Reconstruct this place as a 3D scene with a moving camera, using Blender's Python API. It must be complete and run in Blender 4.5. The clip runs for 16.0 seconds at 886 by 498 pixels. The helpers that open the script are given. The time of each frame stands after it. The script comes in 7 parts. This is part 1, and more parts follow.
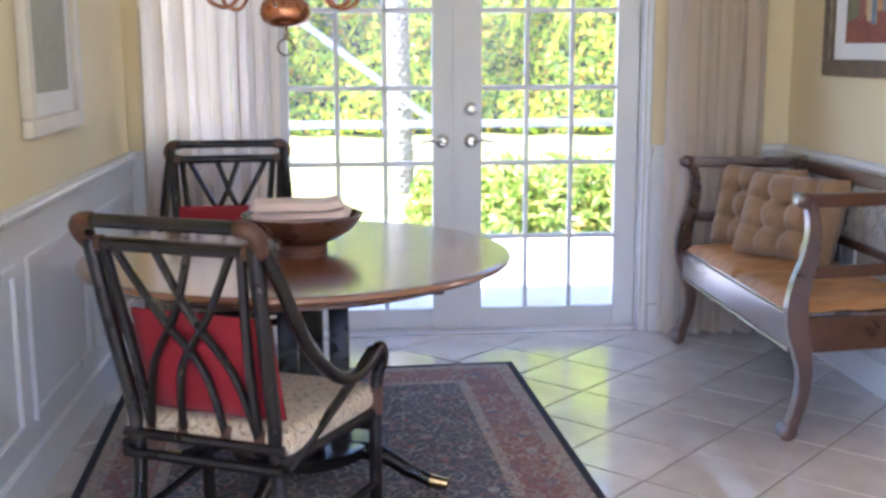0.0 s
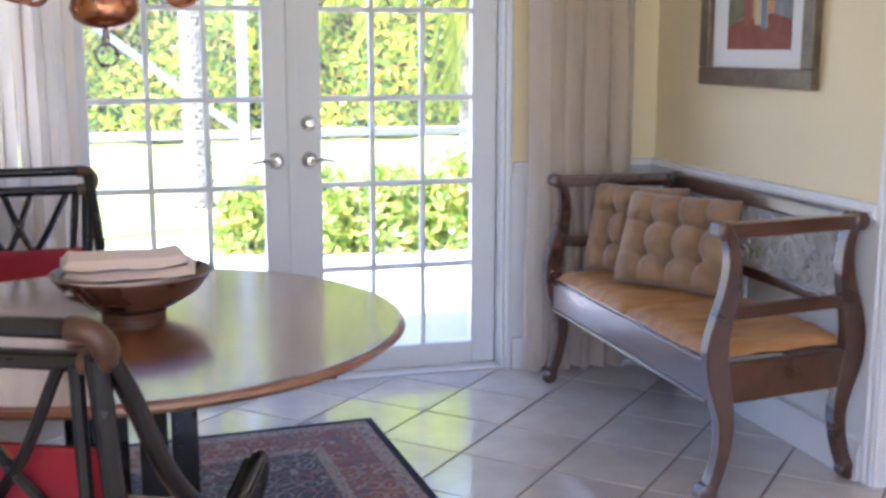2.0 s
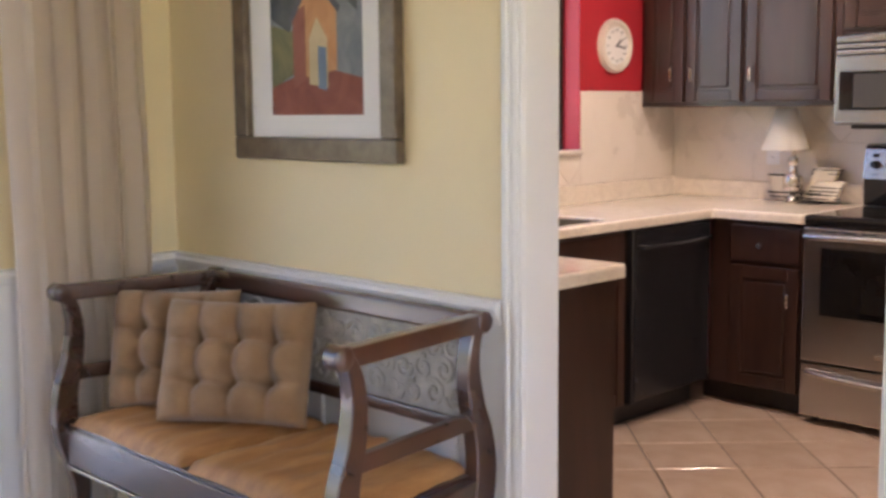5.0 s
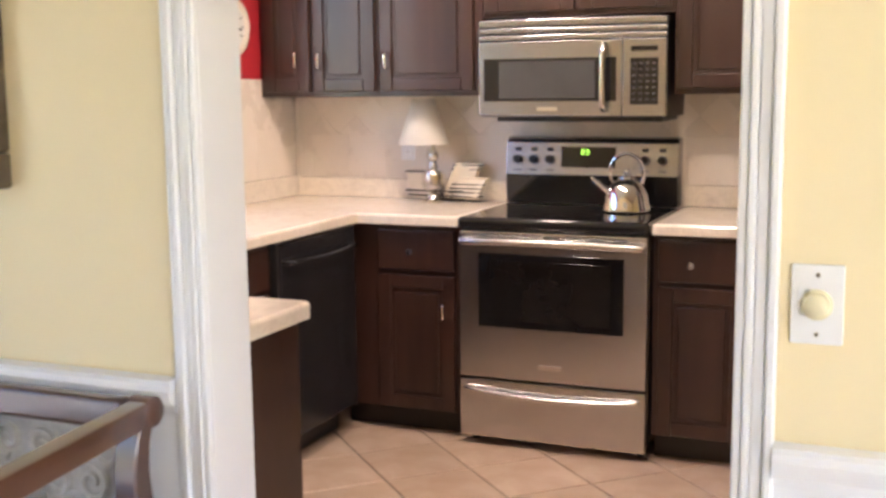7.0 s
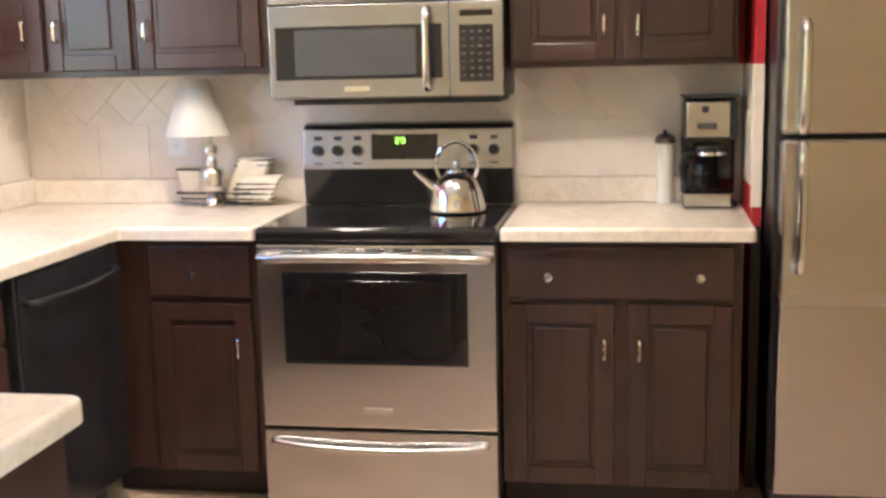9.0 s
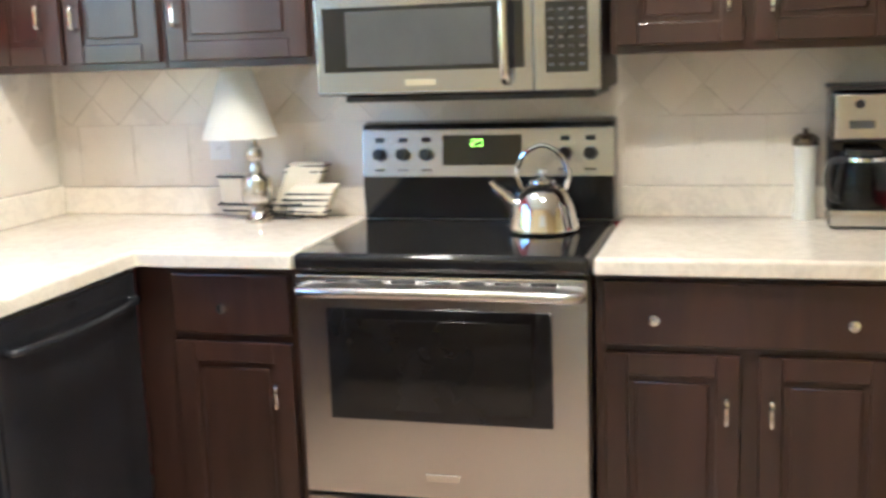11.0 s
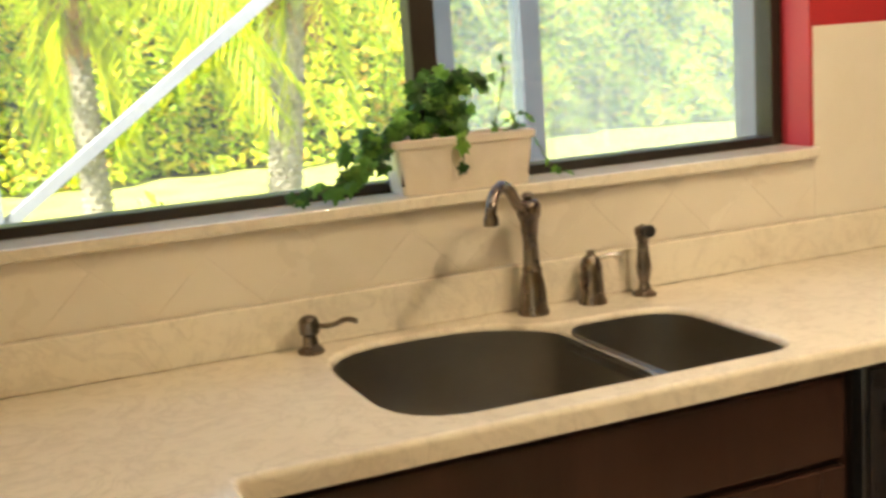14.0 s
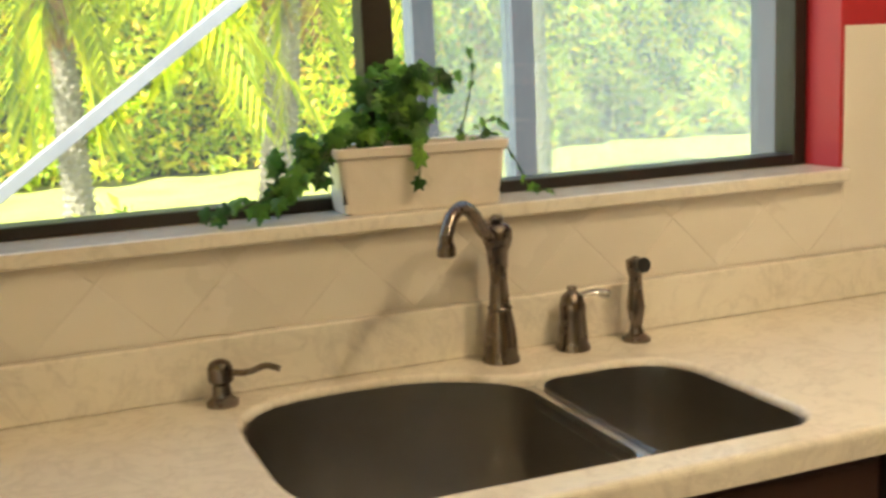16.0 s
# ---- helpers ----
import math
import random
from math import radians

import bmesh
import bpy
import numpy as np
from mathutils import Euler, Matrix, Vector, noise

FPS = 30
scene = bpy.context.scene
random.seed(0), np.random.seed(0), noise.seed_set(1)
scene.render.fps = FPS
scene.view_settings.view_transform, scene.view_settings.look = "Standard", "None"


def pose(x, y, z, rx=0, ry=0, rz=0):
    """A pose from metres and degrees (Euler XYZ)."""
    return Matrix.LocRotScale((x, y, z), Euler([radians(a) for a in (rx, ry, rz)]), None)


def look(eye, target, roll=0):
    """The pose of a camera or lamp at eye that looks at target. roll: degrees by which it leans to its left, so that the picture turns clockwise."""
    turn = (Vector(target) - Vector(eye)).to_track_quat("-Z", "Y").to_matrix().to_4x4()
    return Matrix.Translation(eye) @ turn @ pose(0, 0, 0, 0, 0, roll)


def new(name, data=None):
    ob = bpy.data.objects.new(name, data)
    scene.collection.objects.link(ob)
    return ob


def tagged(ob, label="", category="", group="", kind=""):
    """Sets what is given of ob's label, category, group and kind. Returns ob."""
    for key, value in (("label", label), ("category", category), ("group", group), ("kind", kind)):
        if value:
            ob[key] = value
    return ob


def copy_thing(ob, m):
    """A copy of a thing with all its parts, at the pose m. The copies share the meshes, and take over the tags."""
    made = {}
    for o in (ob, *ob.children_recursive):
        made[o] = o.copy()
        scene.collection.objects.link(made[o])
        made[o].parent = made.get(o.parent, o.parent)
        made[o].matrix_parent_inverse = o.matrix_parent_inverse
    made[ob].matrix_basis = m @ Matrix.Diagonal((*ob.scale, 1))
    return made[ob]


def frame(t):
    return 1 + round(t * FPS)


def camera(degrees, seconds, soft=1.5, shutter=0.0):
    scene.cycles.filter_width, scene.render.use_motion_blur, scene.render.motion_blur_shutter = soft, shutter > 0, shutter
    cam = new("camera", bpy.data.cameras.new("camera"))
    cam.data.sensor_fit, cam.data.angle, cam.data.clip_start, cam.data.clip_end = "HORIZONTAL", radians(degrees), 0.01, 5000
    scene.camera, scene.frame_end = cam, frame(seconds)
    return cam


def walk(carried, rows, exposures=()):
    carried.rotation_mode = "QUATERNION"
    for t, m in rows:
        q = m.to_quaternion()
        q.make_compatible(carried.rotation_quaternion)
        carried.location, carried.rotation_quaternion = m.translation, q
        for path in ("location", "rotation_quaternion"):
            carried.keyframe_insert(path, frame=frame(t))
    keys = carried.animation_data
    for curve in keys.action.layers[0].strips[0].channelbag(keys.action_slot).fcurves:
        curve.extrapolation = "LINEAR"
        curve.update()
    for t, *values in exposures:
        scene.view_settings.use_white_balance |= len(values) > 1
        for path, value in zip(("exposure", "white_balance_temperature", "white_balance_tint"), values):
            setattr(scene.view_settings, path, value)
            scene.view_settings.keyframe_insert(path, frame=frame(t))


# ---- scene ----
cam = camera(43.5, 16.0, soft=3.0, shutter=0.3)
PATH = [
    (0.0, (-4.50, -3.66, 1.36), (-4.335, -1.70, 1.003), -0.2),
    (0.5, (-4.555, -3.471, 1.374), (-4.319, -1.522, 0.99), -0.1),
    (1, (-4.623, -3.279, 1.373), (-4.277, -1.348, 0.982), -0.1),
    (1.5, (-4.674, -3.134, 1.404), (-4.219, -1.227, 1.012), -0.1),
    (2, (-4.659, -2.924, 1.38), (-4.112, -1.034, 1.022), 0.0),
    (2.5, (-4.655, -2.736, 1.39), (-4.011, -0.871, 1.062), -0.2),
    (3, (-4.666, -2.59, 1.395), (-3.895, -0.769, 1.1), -0.3),
    (3.5, (-4.672, -2.418, 1.386), (-3.734, -0.672, 1.121), -0.1),
    (4, (-4.637, -2.263, 1.373), (-3.536, -0.611, 1.128), -0.2),
    (4.5, (-4.563, -2.076, 1.377), (-3.307, -0.54, 1.132), -0.4),
    (7, (-4.038, -1.235, 1.414), (-2.211, -0.474, 1.129), -0.6),
    (7.5, (-3.834, -1.06, 1.416), (-1.948, -0.463, 1.119), -0.6),
    (8, (-3.661, -0.938, 1.412), (-1.736, -0.485, 1.109), -1.0),
    (10.5, (-2.719, -0.623, 1.396), (-0.767, -0.343, 1.059), -1.3),
    (11, (-2.592, -0.73, 1.427), (-0.695, -0.209, 1.065), -2.1),
    (11.5, (-2.507, -0.725, 1.437), (-0.68, 0.004, 1.074), -2.6),
    (12, (-2.41, -0.736, 1.436), (-0.694, 0.231, 1.087), -3.1),
    (12.5, (-2.279, -0.716, 1.445), (-0.723, 0.492, 1.095), -3.3),
    (13, (-2.283, -0.686, 1.487), (-0.916, 0.728, 1.122), -2.8),
    (13.5, (-2.136, -0.678, 1.521), (-1.09, 0.981, 1.128), -3.5),
    (14, (-2.0, -0.631, 1.484), (-1.255, 1.19, 1.123), -4.1),
    (14.5, (-1.923, -0.589, 1.444), (-1.361, 1.303, 1.122), -4.0),
    (15, (-1.889, -0.591, 1.459), (-1.373, 1.313, 1.13), -3.7),
    (15.5, (-1.818, -0.456, 1.458), (-1.238, 1.428, 1.116), -3.3),
    (16, (-1.75, -0.303, 1.452), (-1.022, 1.527, 1.101), -2.6),
]
EXPOSURES = [(0.0, 2.7, 5300, 30), (1.8, 2.7, 5300, 30), (3.2, 2.25, 5500, 27), (4.6, 2.5, 6000, 29), (7.0, 3.1, 5900, 25), (8.2, 3.2, 5700, 20), (10.4, 3.75, 5000, 7),
             (11.5, 3.22, 4950, 5), (12.5, 2.9, 5150, 6), (13.5, 2.65, 6300, 5), (14.5, 2.4, 8000, 3), (16.0, 2.3, 7200, 2)]
walk(cam, [(t, look(eye, target, roll)) for t, eye, target, roll in PATH], EXPOSURES)

# ---- world, sun, large lights ----
world = bpy.data.worlds.new("sky")
scene.world = world
world.use_nodes = True
sky_nodes = world.node_tree.nodes
sky_tex = sky_nodes.new("ShaderNodeTexSky")
sky_tex.sky_type = 'NISHITA'
sky_tex.sun_disc = False
SUN_FROM = Vector((-0.58, -0.28, 0.74)).normalized()
sky_tex.sun_elevation = math.asin(SUN_FROM.z)
sky_tex.sun_rotation = math.atan2(SUN_FROM.x, SUN_FROM.y)
sky_nodes["Background"].inputs["Strength"].default_value = 0.15
world.node_tree.links.new(sky_tex.outputs[0], sky_nodes["Background"].inputs["Color"])

sun = new("sun", bpy.data.lights.new("sun", 'SUN'))
sun.data.energy, sun.data.angle, sun.data.color = 5.0, radians(0.6), (1.0, 0.95, 0.86)
sun.matrix_world = look(SUN_FROM * 30, (0, 0, 0))


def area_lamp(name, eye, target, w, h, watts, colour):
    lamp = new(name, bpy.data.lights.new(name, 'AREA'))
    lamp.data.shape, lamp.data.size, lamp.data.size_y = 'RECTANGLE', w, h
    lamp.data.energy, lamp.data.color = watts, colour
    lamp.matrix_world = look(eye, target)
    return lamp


# fill lamps at added, unseen west and south windows behind the walk's start
area_lamp("west_fill_light", (-5.47, -3.57, 1.55), (-2.4, -2.6, 1.3), 1.1, 1.25, 3.4, (1.0, 0.97, 0.91))
area_lamp("south_fill_light", (-3.9, -4.97, 1.35), (-3.9, 0, 1.2), 2.2, 1.7, 0.3, (1.0, 0.98, 0.93))

# ---- materials ----


def node_mat(name):
    m = bpy.data.materials.new(name)
    m.use_nodes = True
    return m, m.node_tree.nodes, m.node_tree.links, m.node_tree.nodes["Principled BSDF"]


def ramp_of(nodes, links, fac, stops):
    r = nodes.new("ShaderNodeValToRGB")
    while len(r.color_ramp.elements) < len(stops):
        r.color_ramp.elements.new(0.5)
    for e, (p, c) in zip(r.color_ramp.elements, stops):
        e.position, e.color = p, (*c, 1)
    links.new(fac, r.inputs["Fac"])
    return r.outputs["Color"]


def coords(nodes, links, scale=(1, 1, 1), rot=(0, 0, 0)):
    tc = nodes.new("ShaderNodeTexCoord")
    mp = nodes.new("ShaderNodeMapping")
    mp.inputs["Scale"].default_value = scale
    mp.inputs["Rotation"].default_value = [radians(a) for a in rot]
    links.new(tc.outputs["Object"], mp.inputs["Vector"])
    return mp.outputs["Vector"]


def noise_of(nodes, links, vec, scale, detail=3.0, rough=0.55, distortion=0.0):
    n = nodes.new("ShaderNodeTexNoise")
    n.inputs["Scale"].default_value, n.inputs["Detail"].default_value = scale, detail
    n.inputs["Roughness"].default_value, n.inputs["Distortion"].default_value = rough, distortion
    links.new(vec, n.inputs["Vector"])
    return n.outputs["Fac"]


def bump_to(nodes, links, bsdf, height, strength, dist=0.002):
    b = nodes.new("ShaderNodeBump")
    b.inputs["Strength"].default_value, b.inputs["Distance"].default_value = strength, dist
    links.new(height, b.inputs["Height"])
    links.new(b.outputs["Normal"], bsdf.inputs["Normal"])


def blend(nodes, links, fac, a, b, mode='MIX'):
    mx = nodes.new("ShaderNodeMix")
    mx.data_type, mx.blend_type = 'RGBA', mode
    for sock, val in ((mx.inputs[0], fac), (mx.inputs[6], a), (mx.inputs[7], b)):
        if isinstance(val, (int, float)):
            sock.default_value = val
        elif isinstance(val, tuple):
            sock.default_value = (*val, 1)
        else:
            links.new(val, sock)
    return mx.outputs[2]


def surface(name, c1, c2, scale=4.0, rough=0.5, metal=0.0, grain=120.0, bump=0.08, stretch=(1, 1, 1), rot=(0, 0, 0),
            rough_var=0.08, vary=0.0, sheen=0.0, coat=0.0, distortion=0.0):
    """A painted, worn or grained surface: broad variation between two colours, fine grain in relief and gloss."""
    m, nodes, links, bsdf = node_mat(name)
    vec = coords(nodes, links, stretch, rot)
    broad = noise_of(nodes, links, vec, scale, 4.0, 0.6, distortion)
    fine = noise_of(nodes, links, vec, grain, 2.0)
    col = ramp_of(nodes, links, broad, [(0.3, c1), (0.7, c2)])
    if vary:
        info = nodes.new("ShaderNodeObjectInfo")
        dark = tuple(v * (1 - vary) for v in c1)
        shade = ramp_of(nodes, links, info.outputs["Random"], [(0.0, (1 - vary,) * 3), (1.0, (1 + vary * 0.3,) * 3)])
        col = blend(nodes, links, 1.0, col, shade, 'MULTIPLY')
    links.new(col, bsdf.inputs["Base Color"])
    rg = nodes.new("ShaderNodeMapRange")
    rg.inputs["To Min"].default_value = max(0.02, rough - rough_var)
    rg.inputs["To Max"].default_value = rough + rough_var
    links.new(broad, rg.inputs["Value"])
    links.new(rg.outputs["Result"], bsdf.inputs["Roughness"])
    bsdf.inputs["Metallic"].default_value = metal
    if sheen:
        bsdf.inputs["Sheen Weight"].default_value = sheen
    if coat:
        bsdf.inputs["Coat Weight"].default_value = coat
        bsdf.inputs["Coat Roughness"].default_value = 0.06
    if bump:
        bump_to(nodes, links, bsdf, fine, bump)
    return m


YELLOW = surface("yellow_paint", (0.80, 0.68, 0.42), (0.83, 0.71, 0.45), 1.2, 0.55, grain=260, bump=0.06)
WHITE_TRIM = surface("white_trim_paint", (0.78, 0.78, 0.78), (0.83, 0.83, 0.83), 2.0, 0.3, grain=90, bump=0.03)
CEILING = surface("ceiling_paint", (0.78, 0.77, 0.74), (0.82, 0.81, 0.78), 1.0, 0.8, grain=200, bump=0.2)
RED = surface("red_paint", (0.42, 0.020, 0.030), (0.47, 0.028, 0.038), 1.5, 0.5, grain=240, bump=0.06)
GROUT = surface("floor_grout", (0.15, 0.115, 0.09), (0.21, 0.17, 0.135), 6.0, 0.8, grain=220, bump=0.3)
WALL_GROUT = surface("wall_grout", (0.71, 0.64, 0.55), (0.77, 0.70, 0.61), 6.0, 0.8, grain=220, bump=0.2)
NOOK_TILE = surface("glazed_floor_tile", (0.60, 0.54, 0.48), (0.72, 0.66, 0.59), 5.0, 0.14, grain=40, bump=0.04, vary=0.06, distortion=0.6)
KITCHEN_TILE = surface("kitchen_floor_tile", (0.60, 0.44, 0.33), (0.72, 0.56, 0.44), 5.0, 0.17, grain=40, bump=0.04, vary=0.07, distortion=0.6)
WALL_TILE = surface("cream_wall_tile", (0.72, 0.65, 0.56), (0.80, 0.73, 0.64), 3.0, 0.28, grain=60, bump=0.04, vary=0.018)
CAB = surface("dark_brown_stained_wood", (0.025, 0.0115, 0.0085), (0.054, 0.025, 0.018), 6.0, 0.33, grain=40, bump=0.12, stretch=(1, 1, 0.12), distortion=0.8, coat=0.15)
# cabinet brown darkened for recess shade: toe kicks, wall-end strip, appliance bodies
CAB_SHADE = surface("cabinet_shadow_board", (0.016, 0.010, 0.008), (0.026, 0.016, 0.012), 6.0, 0.5, grain=40, bump=0.1, stretch=(1, 1, 0.12))
STEEL = surface("brushed_stainless_steel", (0.52, 0.51, 0.50), (0.61, 0.60, 0.59), 3.0, 0.25, 1.0, grain=500, bump=0.05, stretch=(1, 0.02, 1))
# same steel, colour lowered to dim reflections on microwave and control panel
DIMMED_STEEL = surface("dimmed_brushed_stainless_steel", (0.36, 0.355, 0.36), (0.44, 0.435, 0.44), 3.0, 0.27, 1.0, grain=500, bump=0.05, stretch=(1, 0.02, 1))
SINK_STEEL = surface("satin_sink_steel", (0.36, 0.34, 0.31), (0.46, 0.44, 0.41), 4.0, 0.34, 1.0, grain=400, bump=0.05, stretch=(1, 0.05, 1))
CHROME = surface("polished_chrome", (0.72, 0.71, 0.69), (0.78, 0.77, 0.75), 8.0, 0.08, 1.0, grain=100, bump=0.0, rough_var=0.03)
NICKEL = surface("satin_nickel", (0.58, 0.55, 0.50), (0.66, 0.63, 0.58), 20.0, 0.25, 1.0, grain=200, bump=0.02)
PEWTER = surface("aged_pewter_metal", (0.17, 0.14, 0.12), (0.26, 0.22, 0.19), 18.0, 0.27, 1.0, grain=200, bump=0.03)
COPPER = surface("aged_copper", (0.40, 0.17, 0.09), (0.56, 0.26, 0.14), 9.0, 0.25, 1.0, grain=120, bump=0.03)
BRASS = surface("worn_brass", (0.50, 0.36, 0.18), (0.62, 0.46, 0.24), 16.0, 0.25, 1.0, grain=150, bump=0.02)
BLACK_GLOSS = surface("black_enamel", (0.008, 0.008, 0.009), (0.014, 0.014, 0.015), 6.0, 0.08, grain=100, bump=0.0, rough_var=0.03)
BLACK_GLASS = surface("dark_oven_glass", (0.012, 0.011, 0.010), (0.020, 0.018, 0.016), 4.0, 0.06, grain=80, bump=0.0, rough_var=0.02)
GREY_GLASS = surface("dotted_microwave_glass", (0.050, 0.052, 0.055), (0.066, 0.068, 0.070), 4.0, 0.12, grain=900, bump=0.02)
BLACK_PLASTIC = surface("black_plastic", (0.014, 0.014, 0.015), (0.024, 0.024, 0.026), 12.0, 0.35, grain=300, bump=0.05)
DISHWASHER = surface("black_dishwasher_enamel", (0.014, 0.014, 0.017), (0.022, 0.022, 0.026), 5.0, 0.24, grain=260, bump=0.05)
KEY_GREY = surface("grey_key_print", (0.045, 0.045, 0.045), (0.063, 0.063, 0.063), 5.0, 0.5, bump=0.0)
LACQUER = surface("black_lacquered_rattan", (0.009, 0.008, 0.008), (0.019, 0.016, 0.015), 14.0, 0.22, grain=90, bump=0.06)
BINDING = surface("brown_leather_binding", (0.045, 0.019, 0.010), (0.11, 0.046, 0.022), 26.0, 0.4, grain=160, bump=0.25)
BENCH_WOOD = surface("walnut_stained_bench_wood", (0.042, 0.018, 0.011), (0.095, 0.040, 0.024), 7.0, 0.28, grain=60, bump=0.03, stretch=(1, 0.14, 1), distortion=0.4, coat=0.35, rough_var=0.03)
TABLE_WOOD = surface("polished_cherry_table_wood", (0.15, 0.052, 0.024), (0.25, 0.098, 0.046), 5.0, 0.24, grain=70, bump=0.02, stretch=(0.12, 1, 1), distortion=1.0, coat=0.35, rough_var=0.04)
BOWL_WOOD = surface("turned_dark_bowl_wood", (0.075, 0.030, 0.018), (0.15, 0.062, 0.036), 9.0, 0.28, grain=70, bump=0.06, stretch=(1, 1, 0.3))
LINEN = surface("white_linen", (0.74, 0.58, 0.50), (0.82, 0.66, 0.58), 8.0, 0.9, grain=420, bump=0.3, sheen=0.2)
CREAM_CLOTH = surface("cream_towel_cotton", (0.68, 0.61, 0.47), (0.76, 0.69, 0.55), 12.0, 0.9, grain=380, bump=0.4)
BLACK_STRIPE = surface("black_woven_stripe", (0.02, 0.02, 0.02), (0.04, 0.04, 0.04), 20.0, 0.9, grain=300, bump=0.3)
RED_CLOTH = surface("crimson_cushion_cloth", (0.24, 0.006, 0.014), (0.34, 0.011, 0.022), 9.0, 0.8, grain=340, bump=0.3, sheen=0.1)
TAN_CLOTH = surface("tan_tufted_cloth", (0.28, 0.17, 0.085), (0.36, 0.225, 0.12), 14.0, 0.85, grain=300, bump=0.4, sheen=0.3)
RUSH = surface("golden_woven_rush", (0.36, 0.17, 0.055), (0.58, 0.31, 0.12), 22.0, 0.5, grain=110, bump=0.5, stretch=(0.25, 1, 1))
CARVED = surface("grey_washed_carving", (0.30, 0.29, 0.27), (0.46, 0.45, 0.42), 18.0, 0.5, grain=90, bump=0.2)
FRAME_GOLD = surface("antique_bronze_frame", (0.10, 0.072, 0.045), (0.20, 0.15, 0.095), 14.0, 0.35, 0.3, grain=90, bump=0.15)
MAT_BOARD = surface("white_mat_board", (0.76, 0.75, 0.72), (0.81, 0.80, 0.77), 4.0, 0.8, grain=260, bump=0.04)
BRONZE_FRAME = surface("dark_bronze_aluminium", (0.028, 0.022, 0.018), (0.042, 0.034, 0.028), 8.0, 0.4, 0.5, grain=200, bump=0.04)
# side screen posts: their shade is put into this dark grey
SHADED_POST = surface("post_paint_with_shade", (0.050, 0.066, 0.090), (0.075, 0.092, 0.118), 3.0, 0.5, grain=120, bump=0.05)
# white coat darkened in colour, as if posts and outer reveal stood in shade
SHADED_WHITE = surface("shaded_white_coat", (0.17, 0.18, 0.21), (0.22, 0.23, 0.26), 3.0, 0.45, grain=120, bump=0.05)
POT = surface("cream_ceramic_planter", (0.70, 0.62, 0.53), (0.80, 0.72, 0.64), 9.0, 0.3, grain=40, bump=0.08, distortion=1.5)
SOIL = surface("potting_soil", (0.020, 0.013, 0.009), (0.040, 0.026, 0.018), 40.0, 0.95, grain=200, bump=0.6)
PLATE = surface("white_switch_plastic", (0.78, 0.78, 0.77), (0.82, 0.82, 0.81), 6.0, 0.3, grain=100, bump=0.0)
IVORY = surface("ivory_dimmer_plastic", (0.68, 0.62, 0.40), (0.72, 0.66, 0.44), 6.0, 0.3, grain=100, bump=0.0)
CLOCK_RIM = surface("cream_clock_enamel", (0.66, 0.60, 0.50), (0.74, 0.68, 0.58), 8.0, 0.35, grain=100, bump=0.02)
PATIO = surface("pale_patio_pavers", (0.52, 0.49, 0.46), (0.64, 0.61, 0.57), 3.0, 0.8, grain=60, bump=0.3)
LAWN = surface("sunlit_lawn", (0.20, 0.22, 0.045), (0.34, 0.34, 0.09), 1.2, 0.9, grain=60, bump=0.6)
# shade between the leaves, put into a dark colour
HEDGE_SHADE = surface("hedge_inner_shade", (0.018, 0.030, 0.008), (0.045, 0.062, 0.014), 5.0, 0.95, grain=16, bump=0.8)
TRUNK = surface("ringed_palm_bark", (0.10, 0.09, 0.07), (0.28, 0.25, 0.20), 26.0, 0.9, grain=50, bump=0.8, stretch=(1, 1, 3))
DRY_FROND = surface("dry_brown_frond", (0.20, 0.085, 0.045), (0.36, 0.17, 0.09), 9.0, 0.9, grain=50, bump=0.4)
LCD = surface("green_clock_digits", (0.02, 0.05, 0.01), (0.03, 0.06, 0.01), 4, 0.3, bump=0.0)
LCD.node_tree.nodes["Principled BSDF"].inputs["Emission Color"].default_value = (0.45, 1.0, 0.08, 1)
LCD.node_tree.nodes["Principled BSDF"].inputs["Emission Strength"].default_value = 0.45
for glossy, ior, dull in ((TABLE_WOOD, 1.9, 0.15), (NOOK_TILE, 1.8, 0.12), (KITCHEN_TILE, 1.6, 0.10), (BENCH_WOOD, 1.5, 0.22)):
    gl = glossy.node_tree.nodes["Principled BSDF"]
    gl.inputs["Coat Weight"].default_value = 1.0
    gl.inputs["Coat IOR"].default_value = ior
    gl.inputs["Coat Roughness"].default_value = dull
for steel in (STEEL, DIMMED_STEEL, SINK_STEEL):
    steel.node_tree.nodes["Principled BSDF"].inputs["Anisotropic"].default_value = 0.4


